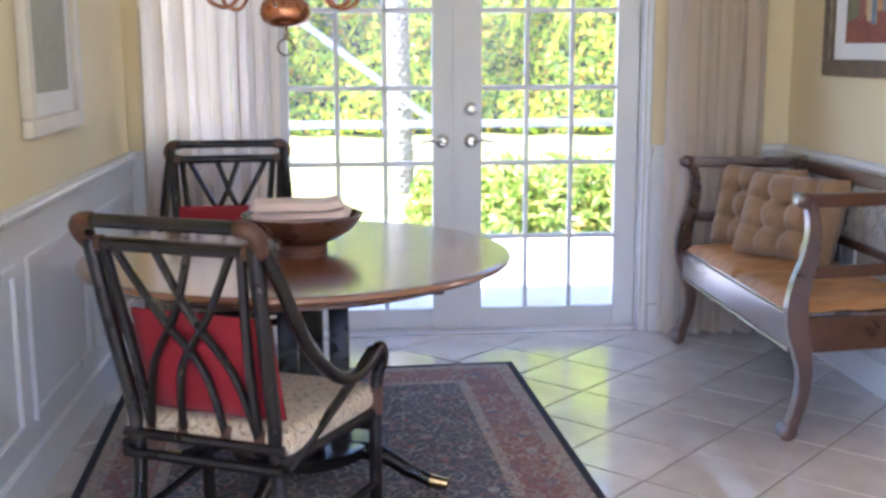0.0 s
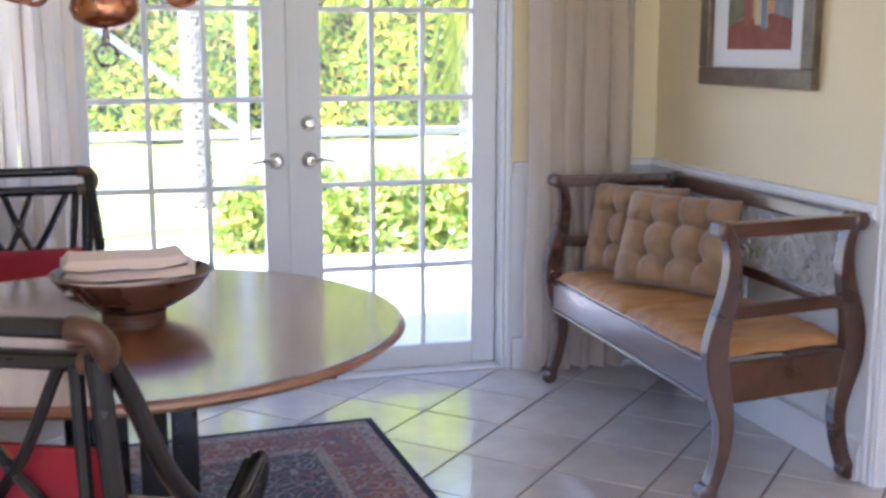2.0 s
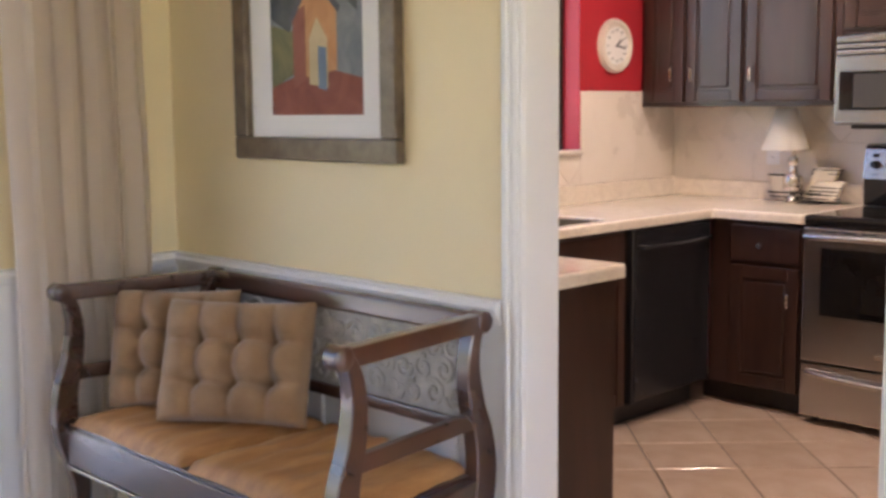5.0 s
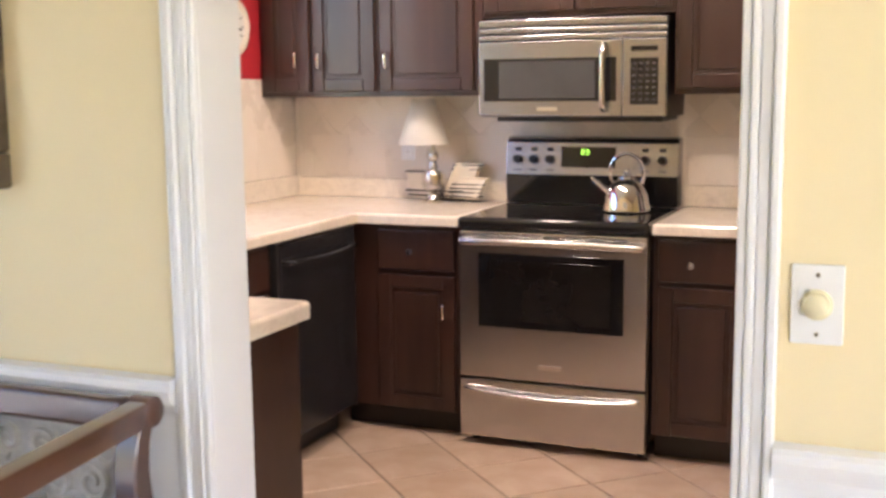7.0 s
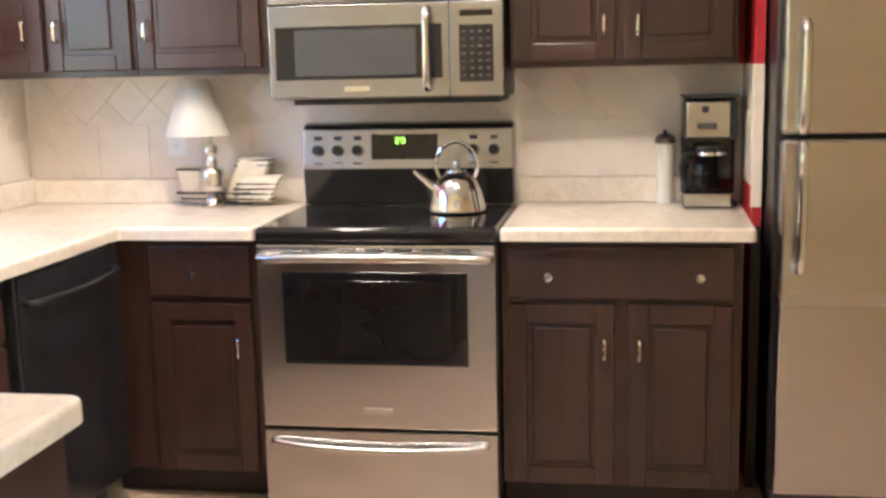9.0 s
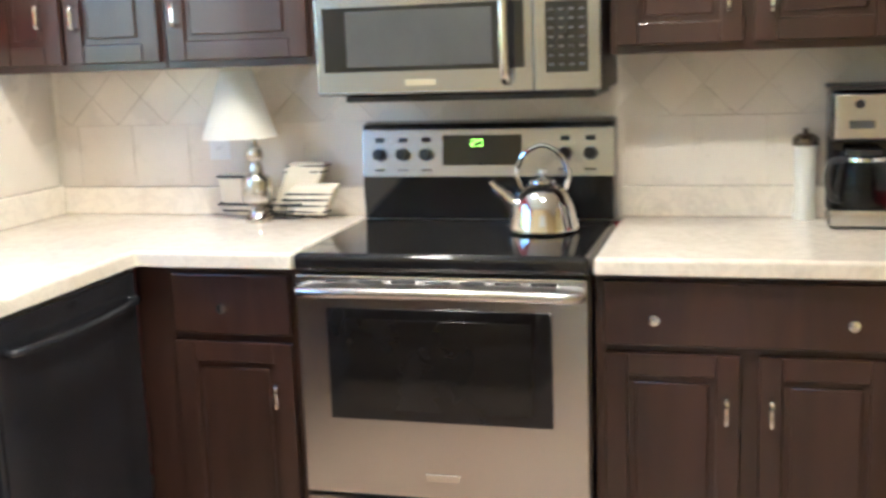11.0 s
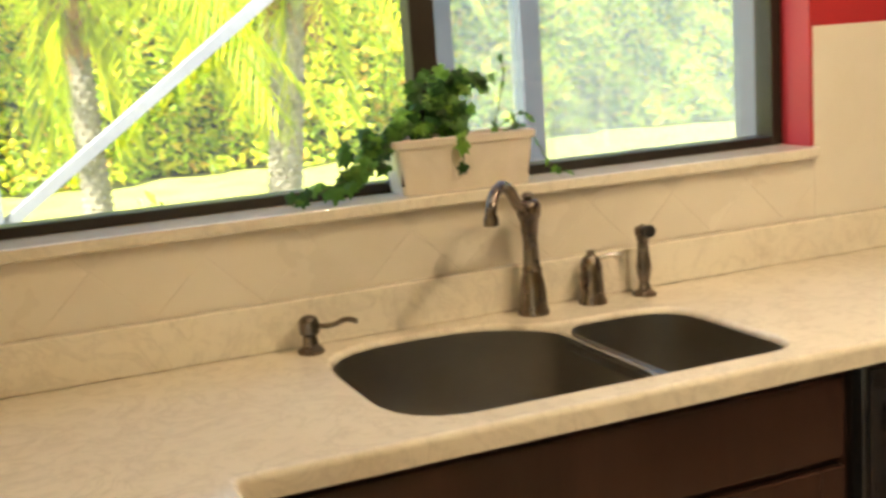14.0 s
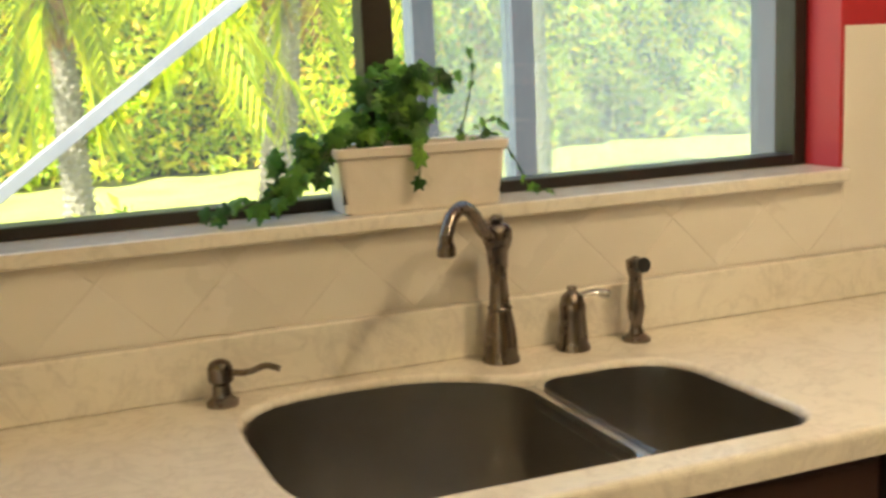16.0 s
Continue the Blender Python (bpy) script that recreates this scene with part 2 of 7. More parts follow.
def quartz():
    m, nodes, links, bsdf = node_mat("cream_veined_quartz")
    vec = coords(nodes, links)
    warp = noise_of(nodes, links, vec, 7.0, 5.0, 0.65, 1.6)
    broad = noise_of(nodes, links, vec, 2.2, 3.0)
    fine = noise_of(nodes, links, vec, 60.0, 3.0)
    base = ramp_of(nodes, links, broad, [(0.3, (0.76, 0.68, 0.57)), (0.7, (0.84, 0.77, 0.66))])
    vein = ramp_of(nodes, links, warp, [(0.44, (0, 0, 0)), (0.495, (0.20, 0.20, 0.20)), (0.54, (0, 0, 0))])
    col = blend(nodes, links, vein, base, (0.42, 0.35, 0.29))
    cloud = ramp_of(nodes, links, noise_of(nodes, links, vec, 26.0, 4.0, 0.7, 0.8), [(0.50, (0, 0, 0)), (0.68, (0.22, 0.22, 0.22))])
    col = blend(nodes, links, cloud, col, (0.46, 0.40, 0.33))
    specks = ramp_of(nodes, links, fine, [(0.62, (0, 0, 0)), (0.72, (0.12, 0.12, 0.12))])
    col = blend(nodes, links, specks, col, (0.56, 0.47, 0.38))
    links.new(col, bsdf.inputs["Base Color"])
    bsdf.inputs["Roughness"].default_value = 0.10
    bump_to(nodes, links, bsdf, fine, 0.01)
    return m


def rug_mat(name, ground, inks, scale, thresholds):
    """Knotted wool: scattered rosettes of several inks on a ground colour, with pile relief."""
    m, nodes, links, bsdf = node_mat(name)
    vec = coords(nodes, links)
    vor = nodes.new("ShaderNodeTexVoronoi")
    vor.inputs["Scale"].default_value = scale
    vor.inputs["Randomness"].default_value = 0.9
    links.new(vec, vor.inputs["Vector"])
    ring = nodes.new("ShaderNodeMath")
    ring.operation = 'SINE'
    mul = nodes.new("ShaderNodeMath")
    mul.operation = 'MULTIPLY'
    mul.inputs[1].default_value = 15.0
    links.new(vor.outputs["Distance"], mul.inputs[0])
    links.new(mul.outputs[0], ring.inputs[0])
    petals = noise_of(nodes, links, vec, scale * 7, 2.0, 0.6, 1.0)
    add = nodes.new("ShaderNodeMath")
    add.operation = 'MULTIPLY_ADD'
    add.inputs[1].default_value = 0.35
    links.new(ring.outputs[0], add.inputs[0])
    links.new(petals, add.inputs[2])
    mask = ramp_of(nodes, links, add.outputs[0], [(thresholds[0], (0, 0, 0)), (thresholds[1], (1, 1, 1))])
    pick = nodes.new("ShaderNodeSeparateColor")
    links.new(vor.outputs["Color"], pick.inputs[0])
    ink = ramp_of(nodes, links, pick.outputs[0], [(0.0, inks[0]), (0.4, inks[1]), (0.7, inks[2]), (1.0, inks[0])])
    dots = ramp_of(nodes, links, noise_of(nodes, links, vec, scale * 11, 1.0), [(0.60, (0, 0, 0)), (0.66, (0.8, 0.8, 0.8))])
    col = blend(nodes, links, dots, ground, inks[1])
    col = blend(nodes, links, mask, col, ink)
    links.new(col, bsdf.inputs["Base Color"])
    bsdf.inputs["Roughness"].default_value = 0.95
    bsdf.inputs["Sheen Weight"].default_value = 0.25
    bump_to(nodes, links, bsdf, noise_of(nodes, links, vec, 320, 2.0), 0.5, 0.003)
    return m


def leaf_mat(name, stops, translucent=0.45, island=True):
    m, nodes, links, bsdf = node_mat(name)
    if island:
        src = nodes.new("ShaderNodeNewGeometry").outputs["Random Per Island"]
    else:
        src = nodes.new("ShaderNodeObjectInfo").outputs["Random"]
    col = ramp_of(nodes, links, src, stops)
    links.new(col, bsdf.inputs["Base Color"])
    bsdf.inputs["Roughness"].default_value = 0.45
    tr = nodes.new("ShaderNodeBsdfTranslucent")
    links.new(col, tr.inputs["Color"])
    mix = nodes.new("ShaderNodeMixShader")
    mix.inputs[0].default_value = translucent
    links.new(bsdf.outputs[0], mix.inputs[1])
    links.new(tr.outputs[0], mix.inputs[2])
    links.new(mix.outputs[0], nodes["Material Output"].inputs["Surface"])
    return m


def cloth_through(name, c1, c2, amount):
    m = surface(name, c1, c2, 3.0, 0.9, grain=380, bump=0.15)
    nodes, links = m.node_tree.nodes, m.node_tree.links
    tr = nodes.new("ShaderNodeBsdfTranslucent")
    tr.inputs["Color"].default_value = (*c2, 1)
    mix = nodes.new("ShaderNodeMixShader")
    mix.inputs[0].default_value = amount
    links.new(nodes["Principled BSDF"].outputs[0], mix.inputs[1])
    links.new(tr.outputs[0], mix.inputs[2])
    links.new(mix.outputs[0], nodes["Material Output"].inputs["Surface"])
    return m


def thin_glass(name, tint, gloss_rough=0.0, haze=0.0):
    """A pane: clear straight through, with a mirror gloss that grows at grazing angles, and optional translucent haze.
    """
    m, nodes, links, bsdf = node_mat(name)
    clear = nodes.new("ShaderNodeBsdfTransparent")
    clear.inputs["Color"].default_value = (*tint, 1)
    gl = nodes.new("ShaderNodeBsdfGlossy")
    gl.inputs["Roughness"].default_value = gloss_rough
    lw = nodes.new("ShaderNodeLayerWeight")
    lw.inputs["Blend"].default_value = 0.12
    fr = nodes.new("ShaderNodeMapRange")
    fr.inputs["To Min"].default_value, fr.inputs["To Max"].default_value = 0.02, 0.40
    links.new(lw.outputs["Facing"], fr.inputs["Value"])
    mix = nodes.new("ShaderNodeMixShader")
    links.new(fr.outputs["Result"], mix.inputs[0])
    links.new(clear.outputs[0], mix.inputs[1])
    links.new(gl.outputs[0], mix.inputs[2])
    out = mix
    if haze:
        dif = nodes.new("ShaderNodeBsdfTranslucent")
        dif.inputs["Color"].default_value = (0.8, 0.85, 0.85, 1)
        mix2 = nodes.new("ShaderNodeMixShader")
        mix2.inputs[0].default_value = haze
        links.new(mix.outputs[0], mix2.inputs[1])
        links.new(dif.outputs[0], mix2.inputs[2])
        out = mix2
    links.new(out.outputs[0], nodes["Material Output"].inputs["Surface"])
    return m


QUARTZ = quartz()
RUG_FIELD = rug_mat("navy_rug_field", (0.020, 0.024, 0.050), ((0.30, 0.28, 0.25), (0.22, 0.16, 0.13), (0.26, 0.06, 0.05)), 19.0, (0.66, 0.74))
RUG_BORDER = rug_mat("brick_red_rug_border", (0.20, 0.040, 0.034), ((0.05, 0.06, 0.11), (0.34, 0.27, 0.20), (0.24, 0.15, 0.10)), 19.0, (0.58, 0.66))
RUG_GUARD = rug_mat("beige_rug_guard_band", (0.34, 0.28, 0.21), ((0.10, 0.10, 0.15), (0.24, 0.06, 0.05), (0.22, 0.18, 0.13)), 26.0, (0.60, 0.68))
RUG_EDGE = surface("navy_rug_binding", (0.014, 0.016, 0.030), (0.028, 0.030, 0.048), 30.0, 0.95, grain=240, bump=0.4)
FLORAL = rug_mat("cream_floral_seat_cloth", (0.60, 0.51, 0.36), ((0.10, 0.07, 0.05), (0.30, 0.10, 0.07), (0.12, 0.14, 0.06)), 22.0, (0.80, 0.88))
HEDGE_LEAF = leaf_mat("hedge_leaf", [(0.0, (0.08, 0.15, 0.012)), (0.30, (0.24, 0.38, 0.02)), (0.58, (0.50, 0.64, 0.04)), (0.84, (0.76, 0.68, 0.05)), (1.0, (0.68, 0.34, 0.07))])
SHRUB_LEAF = leaf_mat("shrub_leaf", [(0.0, (0.14, 0.24, 0.03)), (0.5, (0.32, 0.46, 0.07)), (0.8, (0.52, 0.54, 0.10)), (1.0, (0.62, 0.44, 0.14))])
FROND_LEAF = leaf_mat("palm_frond_leaf", [(0.0, (0.14, 0.24, 0.010)), (0.5, (0.40, 0.50, 0.015)), (1.0, (0.66, 0.62, 0.02))], 0.5)
IVY_LEAF = leaf_mat("ivy_leaf", [(0.0, (0.025, 0.080, 0.016)), (0.4, (0.07, 0.19, 0.03)), (0.8, (0.15, 0.34, 0.05)), (1.0, (0.26, 0.48, 0.08))], 0.5, island=False)
VINE = surface("green_vine_stem", (0.05, 0.09, 0.02), (0.09, 0.12, 0.03), 20, 0.6)
SHADE = cloth_through("cream_pleated_lampshade", (0.90, 0.89, 0.83), (0.93, 0.92, 0.87), 0.4)
CURTAIN = cloth_through("cream_sheer_curtain", (0.90, 0.83, 0.75), (0.94, 0.88, 0.81), 0.6)
def screen_weave(name, share):
    """Fine pale netting: mostly open, with a share of matt threads."""
    m, nodes, links, bsdf = node_mat(name)
    bsdf.inputs["Base Color"].default_value = (0.75, 0.76, 0.75, 1)
    bsdf.inputs["Roughness"].default_value = 0.9
    clear = nodes.new("ShaderNodeBsdfTransparent")
    mix = nodes.new("ShaderNodeMixShader")
    mix.inputs[0].default_value = share
    links.new(clear.outputs[0], mix.inputs[1])
    links.new(bsdf.outputs[0], mix.inputs[2])
    links.new(mix.outputs[0], nodes["Material Output"].inputs["Surface"])
    return m


# netting whose pale threads also carry the glare haze over the garden
CAGE_SCREEN_HAZE = screen_weave("pale_haze_netting", 0.017)
GLASS = thin_glass("clear_window_glass", (0.96, 0.98, 0.97))
SCREEN = thin_glass("insect_screen_weave", (0.84, 0.87, 0.87), 0.4, 0.18)
COFFEE_GLASS = thin_glass("dark_carafe_glass", (0.35, 0.33, 0.32))

# ---- building helpers ----


def box(bm, x0, x1, y0, y1, z0, z1, r=0.0, seg=1):
    x0, x1 = min(x0, x1), max(x0, x1)
    y0, y1 = min(y0, y1), max(y0, y1)
    z0, z1 = min(z0, z1), max(z0, z1)
    vs = [bm.verts.new(p) for p in ((x0, y0, z0), (x1, y0, z0), (x1, y1, z0), (x0, y1, z0),
                                    (x0, y0, z1), (x1, y0, z1), (x1, y1, z1), (x0, y1, z1))]
    fs = [bm.faces.new([vs[i] for i in f]) for f in ((0, 3, 2, 1), (4, 5, 6, 7), (0, 1, 5, 4), (1, 2, 6, 5), (2, 3, 7, 6), (3, 0, 4, 7))]
    if r:
        es = list({e for f in fs for e in f.edges})
        bmesh.ops.bevel(bm, geom=es, offset=r, segments=seg, affect='EDGES', profile=0.5)
    return bm


def boxed(*spec, r=0.0, seg=1):
    return box(bmesh.new(), *spec, r=r, seg=seg)


def prism(bm, pts, axis, a, b, r=0.0, seg=1):
    """A closed outline in two coordinates, drawn out along axis from a to b."""
    def put(p, v):
        return {"x": (v, p[0], p[1]), "y": (p[0], v, p[1]), "z": (p[0], p[1], v)}[axis]
    lo = [bm.verts.new(put(p, a)) for p in pts]
    hi = [bm.verts.new(put(p, b)) for p in pts]
    caps = [bm.faces.new(lo[::-1]), bm.faces.new(hi)]
    n = len(pts)
    sides = [bm.faces.new((lo[i], lo[(i + 1) % n], hi[(i + 1) % n], hi[i])) for i in range(n)]
    bmesh.ops.recalc_face_normals(bm, faces=caps + sides)
    if r:
        es = list({e for f in caps for e in f.edges})
        bmesh.ops.bevel(bm, geom=es, offset=r, segments=seg, affect='EDGES', profile=0.5)
    return bm


def lathe(bm, profile, centre=(0, 0, 0), n=24, turn=None):
    """A profile of (radius, height) turned about z, then turned by the matrix and moved."""
    turn = turn or Matrix()
    rings = []
    for r, h in profile:
        ring = []
        if r < 1e-6:
            ring = [bm.verts.new(Vector(centre) + turn @ Vector((0, 0, h)))]
        else:
            for i in range(n):
                a = 2 * math.pi * i / n
                ring.append(bm.verts.new(Vector(centre) + turn @ Vector((r * math.cos(a), r * math.sin(a), h))))
        rings.append(ring)
    fs = []
    for p, q in zip(rings, rings[1:]):
        for i in range(n):
            j = (i + 1) % n
            if len(p) == 1 and len(q) == 1:
                continue
            if len(p) == 1:
                fs.append(bm.faces.new((p[0], q[j], q[i])))
            elif len(q) == 1:
                fs.append(bm.faces.new((p[i], p[j], q[0])))
            else:
                fs.append(bm.faces.new((p[i], p[j], q[j], q[i])))
    for ring in (rings[0], rings[-1]):
        if len(ring) > 1:
            fs.append(bm.faces.new(ring))
    bmesh.ops.recalc_face_normals(bm, faces=fs)
    return bm


def spline(pts, steps=6):
    """A smooth line through the points."""
    pts = [Vector(p) for p in pts]
    out = []
    for i in range(len(pts) - 1):
        p0, p1, p2, p3 = pts[max(i - 1, 0)], pts[i], pts[i + 1], pts[min(i + 2, len(pts) - 1)]
        for k in range(steps):
            t = k / steps
            out.append(0.5 * ((2 * p1) + (p2 - p0) * t + (2 * p0 - 5 * p1 + 4 * p2 - p3) * t * t + (3 * p1 - p0 - 3 * p2 + p3) * t ** 3))
    out.append(pts[-1])
    return out


def tube(bm, pts, radius, n=8, cap=True):
    """A round bar along the points; radius is a number or one for each point."""
    pts = [Vector(p) for p in pts]
    rad = radius if isinstance(radius, (list, tuple)) else [radius] * len(pts)
    side = None
    rings = []
    for i, p in enumerate(pts):
        d = (pts[min(i + 1, len(pts) - 1)] - pts[max(i - 1, 0)]).normalized()
        if side is None:
            side = d.orthogonal().normalized()
        side = (side - d * side.dot(d)).normalized()
        up = d.cross(side)
        rings.append([bm.verts.new(p + rad[i] * (math.cos(2 * math.pi * k / n) * side + math.sin(2 * math.pi * k / n) * up)) for k in range(n)])
    fs = []
    for a, b in zip(rings, rings[1:]):
        for k in range(n):
            fs.append(bm.faces.new((a[k], a[(k + 1) % n], b[(k + 1) % n], b[k])))
    if cap:
        fs += [bm.faces.new(rings[0]), bm.faces.new(rings[-1])]
    bmesh.ops.recalc_face_normals(bm, faces=fs)
    return bm


def ribbon(bm, path, widths, axis, a, b, r=0.0):
    """A curved flat bar: a line in two coordinates with a width at each point, drawn out along axis from a to b."""
    p = [Vector(q) for q in path]
    left, right = [], []
    for i, q in enumerate(p):
        d = (p[min(i + 1, len(p) - 1)] - p[max(i - 1, 0)]).normalized()
        nrm = Vector((-d.y, d.x))
        left.append(q + nrm * widths[i] / 2)
        right.append(q - nrm * widths[i] / 2)
    return prism(bm, left + right[::-1], axis, a, b, r)


def round_outline(pts, radii, seg=6):
    """A polygon with rounded corners."""
    out = []
    n = len(pts)
    for i in range(n):
        p, a, b = Vector(pts[i]), Vector(pts[i - 1]), Vector(pts[(i + 1) % n])
        r = radii[i] if isinstance(radii, (list, tuple)) else radii
        u, v = (a - p).normalized(), (b - p).normalized()
        s, e = p + u * r, p + v * r
        for k in range(seg + 1):
            t = k / seg
            out.append((1 - t) ** 2 * s + 2 * t * (1 - t) * p + t * t * e)
    return out


def fair(ob, angle=40):
    for poly in ob.data.polygons:
        poly.use_smooth = True
    ob.data.set_sharp_from_angle(angle=radians(angle))
    return ob


def mesh_of(name, bm, material):
    me = bpy.data.meshes.new(name)
    bm.to_mesh(me)
    bm.free()
    me.materials.append(material)
    return me


def whole(ob):
    m = Matrix()
    while ob:
        m = ob.matrix_basis @ m
        ob = ob.parent
    return m


def part(name, bm, material, parent, label="", smooth=True):
    """Links a bmesh, given in world places, as one mesh object under a thing or a part."""
    bm.transform(whole(parent).inverted())
    ob = new(name, mesh_of(name, bm, material))
    ob.parent = parent
    if smooth:
        fair(ob)
        even = ob.modifiers.new("even_faces", 'WEIGHTED_NORMAL')
        even.keep_sharp = True
    return tagged(ob, label)


def thing(name, base, label, category, group="", kind=""):
    ob = new(name)
    ob.empty_display_size = 0.1
    ob.matrix_basis = Matrix.Translation(base)
    return tagged(ob, label, category, group, kind)


def single(name, bm, material, label, category, group="", kind="", base=None):
    if base is not None:
        bm.transform(Matrix.Translation(base).inverted())
    ob = new(name, mesh_of(name, bm, material))
    if base is not None:
        ob.matrix_basis = Matrix.Translation(base)
    fair(ob)
    return tagged(ob, label, category, group, kind)

# ---- large structure ----
X_WEST, X_EAST, X_PART, X_KIT = -5.5, 0.65, -2.41, -2.28
Y_NORTH, Y_KNORTH, Y_OUT, Y_SOUTH = 1.5, 1.475, 1.72, -5.0
HIGH = 2.44
DOOR_L, DOOR_R, DOOR_H = -4.905, -3.105, 2.06
OPEN_N, OPEN_S, OPEN_H = -0.105, -1.018, 2.12
# unseen opening behind the left curtain, lights it from behind
SIDE_L, SIDE_R = -5.38, -4.985
WIN_L, WIN_R, WIN_B, WIN_T = -2.043, -0.163, 1.159, 2.2


def wall(name, bm, material, label):
    return single(name, bm, material, label, "wall", kind="structure")


# north wall of the breakfast nook, open for the double doors
bm = bmesh.new()
box(bm, X_WEST - 0.2, SIDE_L, Y_NORTH, Y_OUT, 0, HIGH)
box(bm, SIDE_R, DOOR_L, Y_NORTH, Y_OUT, 0, HIGH)
box(bm, SIDE_L, SIDE_R, Y_NORTH, Y_OUT, 0, 0.12)
box(bm, SIDE_L, SIDE_R, Y_NORTH, Y_OUT, 2.05, HIGH)
box(bm, DOOR_R, X_PART, Y_NORTH, Y_OUT, 0, HIGH)
box(bm, DOOR_L, DOOR_R, Y_NORTH, Y_OUT, DOOR_H, HIGH)
wall_nook = wall("wall_north", bm, YELLOW, "pale yellow painted wall around the glazed double doors")
# north wall of the kitchen, open for the window
bm = bmesh.new()
box(bm, X_PART + 0.001, WIN_L, Y_KNORTH + 0.012, Y_OUT, 0, HIGH)
box(bm, WIN_R, X_EAST + 0.2, Y_KNORTH + 0.012, Y_OUT, 0, HIGH)
box(bm, WIN_L, WIN_R, Y_KNORTH + 0.012, Y_OUT, 0, WIN_B)
box(bm, WIN_L, WIN_R, Y_KNORTH + 0.012, Y_OUT, WIN_T, HIGH)
wall_knorth = wall("wall_kitchen_north", bm, RED, "deep red painted kitchen wall around the window")
bm = boxed(X_EAST, X_EAST + 0.2, -3.0, Y_KNORTH + 0.012, 0, HIGH)
wall_east = wall("wall_east", bm, RED, "deep red painted kitchen wall behind the stove")
bm = bmesh.new()
box(bm, X_WEST - 0.2, X_WEST, Y_SOUTH, -4.15, 0, HIGH)
box(bm, X_WEST - 0.2, X_WEST, -3.0, Y_NORTH, 0, HIGH)
box(bm, X_WEST - 0.2, X_WEST, -4.15, -3.0, 0, 0.9)
box(bm, X_WEST - 0.2, X_WEST, -4.15, -3.0, 2.2, HIGH)
wall_west = wall("wall_west", bm, YELLOW, "pale yellow painted wall with white panelling below")
bm = bmesh.new()
box(bm, X_PART, X_KIT, OPEN_N + 0.012, Y_NORTH - 0.0005, 0, HIGH)
box(bm, X_PART, X_KIT, Y_SOUTH, OPEN_S - 0.012, 0, HIGH)
box(bm, X_PART, X_KIT, OPEN_S - 0.012, OPEN_N + 0.012, OPEN_H + 0.012, HIGH)
wall_part = wall("wall_partition", bm, YELLOW, "pale yellow painted partition between nook and kitchen")
bm = bmesh.new()
box(bm, X_WEST - 0.2, -5.05, Y_SOUTH - 0.2, Y_SOUTH, 0, HIGH)
box(bm, -2.75, X_KIT, Y_SOUTH - 0.2, Y_SOUTH, 0, HIGH)
box(bm, -5.05, -2.75, Y_SOUTH - 0.2, Y_SOUTH, 0, 0.5)
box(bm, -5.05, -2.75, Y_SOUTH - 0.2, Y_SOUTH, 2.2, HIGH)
wall("wall_south", bm, YELLOW, "plain pale yellow wall behind the breakfast nook")
wall("wall_kitchen_south", boxed(X_KIT, X_EAST + 0.2, -3.2, -3.0, 0, HIGH), YELLOW, "plain pale yellow wall closing the kitchen")
single("ceiling", boxed(X_WEST - 0.2, X_EAST + 0.2, Y_SOUTH - 0.2, Y_OUT, HIGH, HIGH + 0.15), CEILING, "plain off-white textured ceiling", "ceiling", kind="structure")
# short wall that ends the worktop beside the refrigerator
bm = boxed(0.33, X_EAST, -1.185, -1.155, 0, HIGH)
wall_stub = wall("wall_stub", bm, RED, "short deep red wall end beside the refrigerator")

part("end_tile", boxed(0.3255, 0.3297, -1.1845, -1.1505, 0.935, 1.384, r=0.001), WALL_TILE, wall_stub)
# dark sheet over the wall end, painted as the shade below the worktop
part("shade_panel", boxed(0.3255, 0.3297, -1.1845, -1.1565, 0.0, 0.874), CAB_SHADE, wall_stub, "dark strip painted as shade below the worktop")

floor = single("floor", boxed(X_WEST - 0.2, X_EAST + 0.2, Y_SOUTH - 0.2, Y_OUT, -0.12, -0.004), GROUT, "cream glazed tile floor laid diagonally", "floor", kind="structure")

# panes of unseen windows: window_2 and window_3 are added behind the walk's start
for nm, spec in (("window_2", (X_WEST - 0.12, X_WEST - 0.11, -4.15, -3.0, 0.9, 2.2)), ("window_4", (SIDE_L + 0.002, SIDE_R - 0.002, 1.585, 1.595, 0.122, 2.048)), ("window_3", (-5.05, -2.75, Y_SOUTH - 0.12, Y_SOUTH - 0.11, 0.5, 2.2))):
    w = single(nm, boxed(*spec), GLASS, "plain clear pane of an unseen window", "window", kind="structure")
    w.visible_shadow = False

# ---- skirting, chair rail and panelling of the nook ----
WHITE_TOP = 0.842
RAIL = [(0, 0.835), (0.016, 0.838), (0.018, 0.852), (0.030, 0.862), (0.034, 0.880), (0.028, 0.890), (0.030, 0.900), (0, 0.902)]
BASE = [(0, 0.0), (0.022, 0.0), (0.022, 0.095), (0.014, 0.118), (0.016, 0.132), (0, 0.140)]


def run_along(bm, profile, wall_axis, at, out, a, b):
    """A moulding profile (depth, height) along a wall; out is +1 or -1 for the side it stands on."""
    pts = [(at + out * d, h) for d, h in profile]
    return prism(bm, pts, "y" if wall_axis == "x" else "x", a, b)


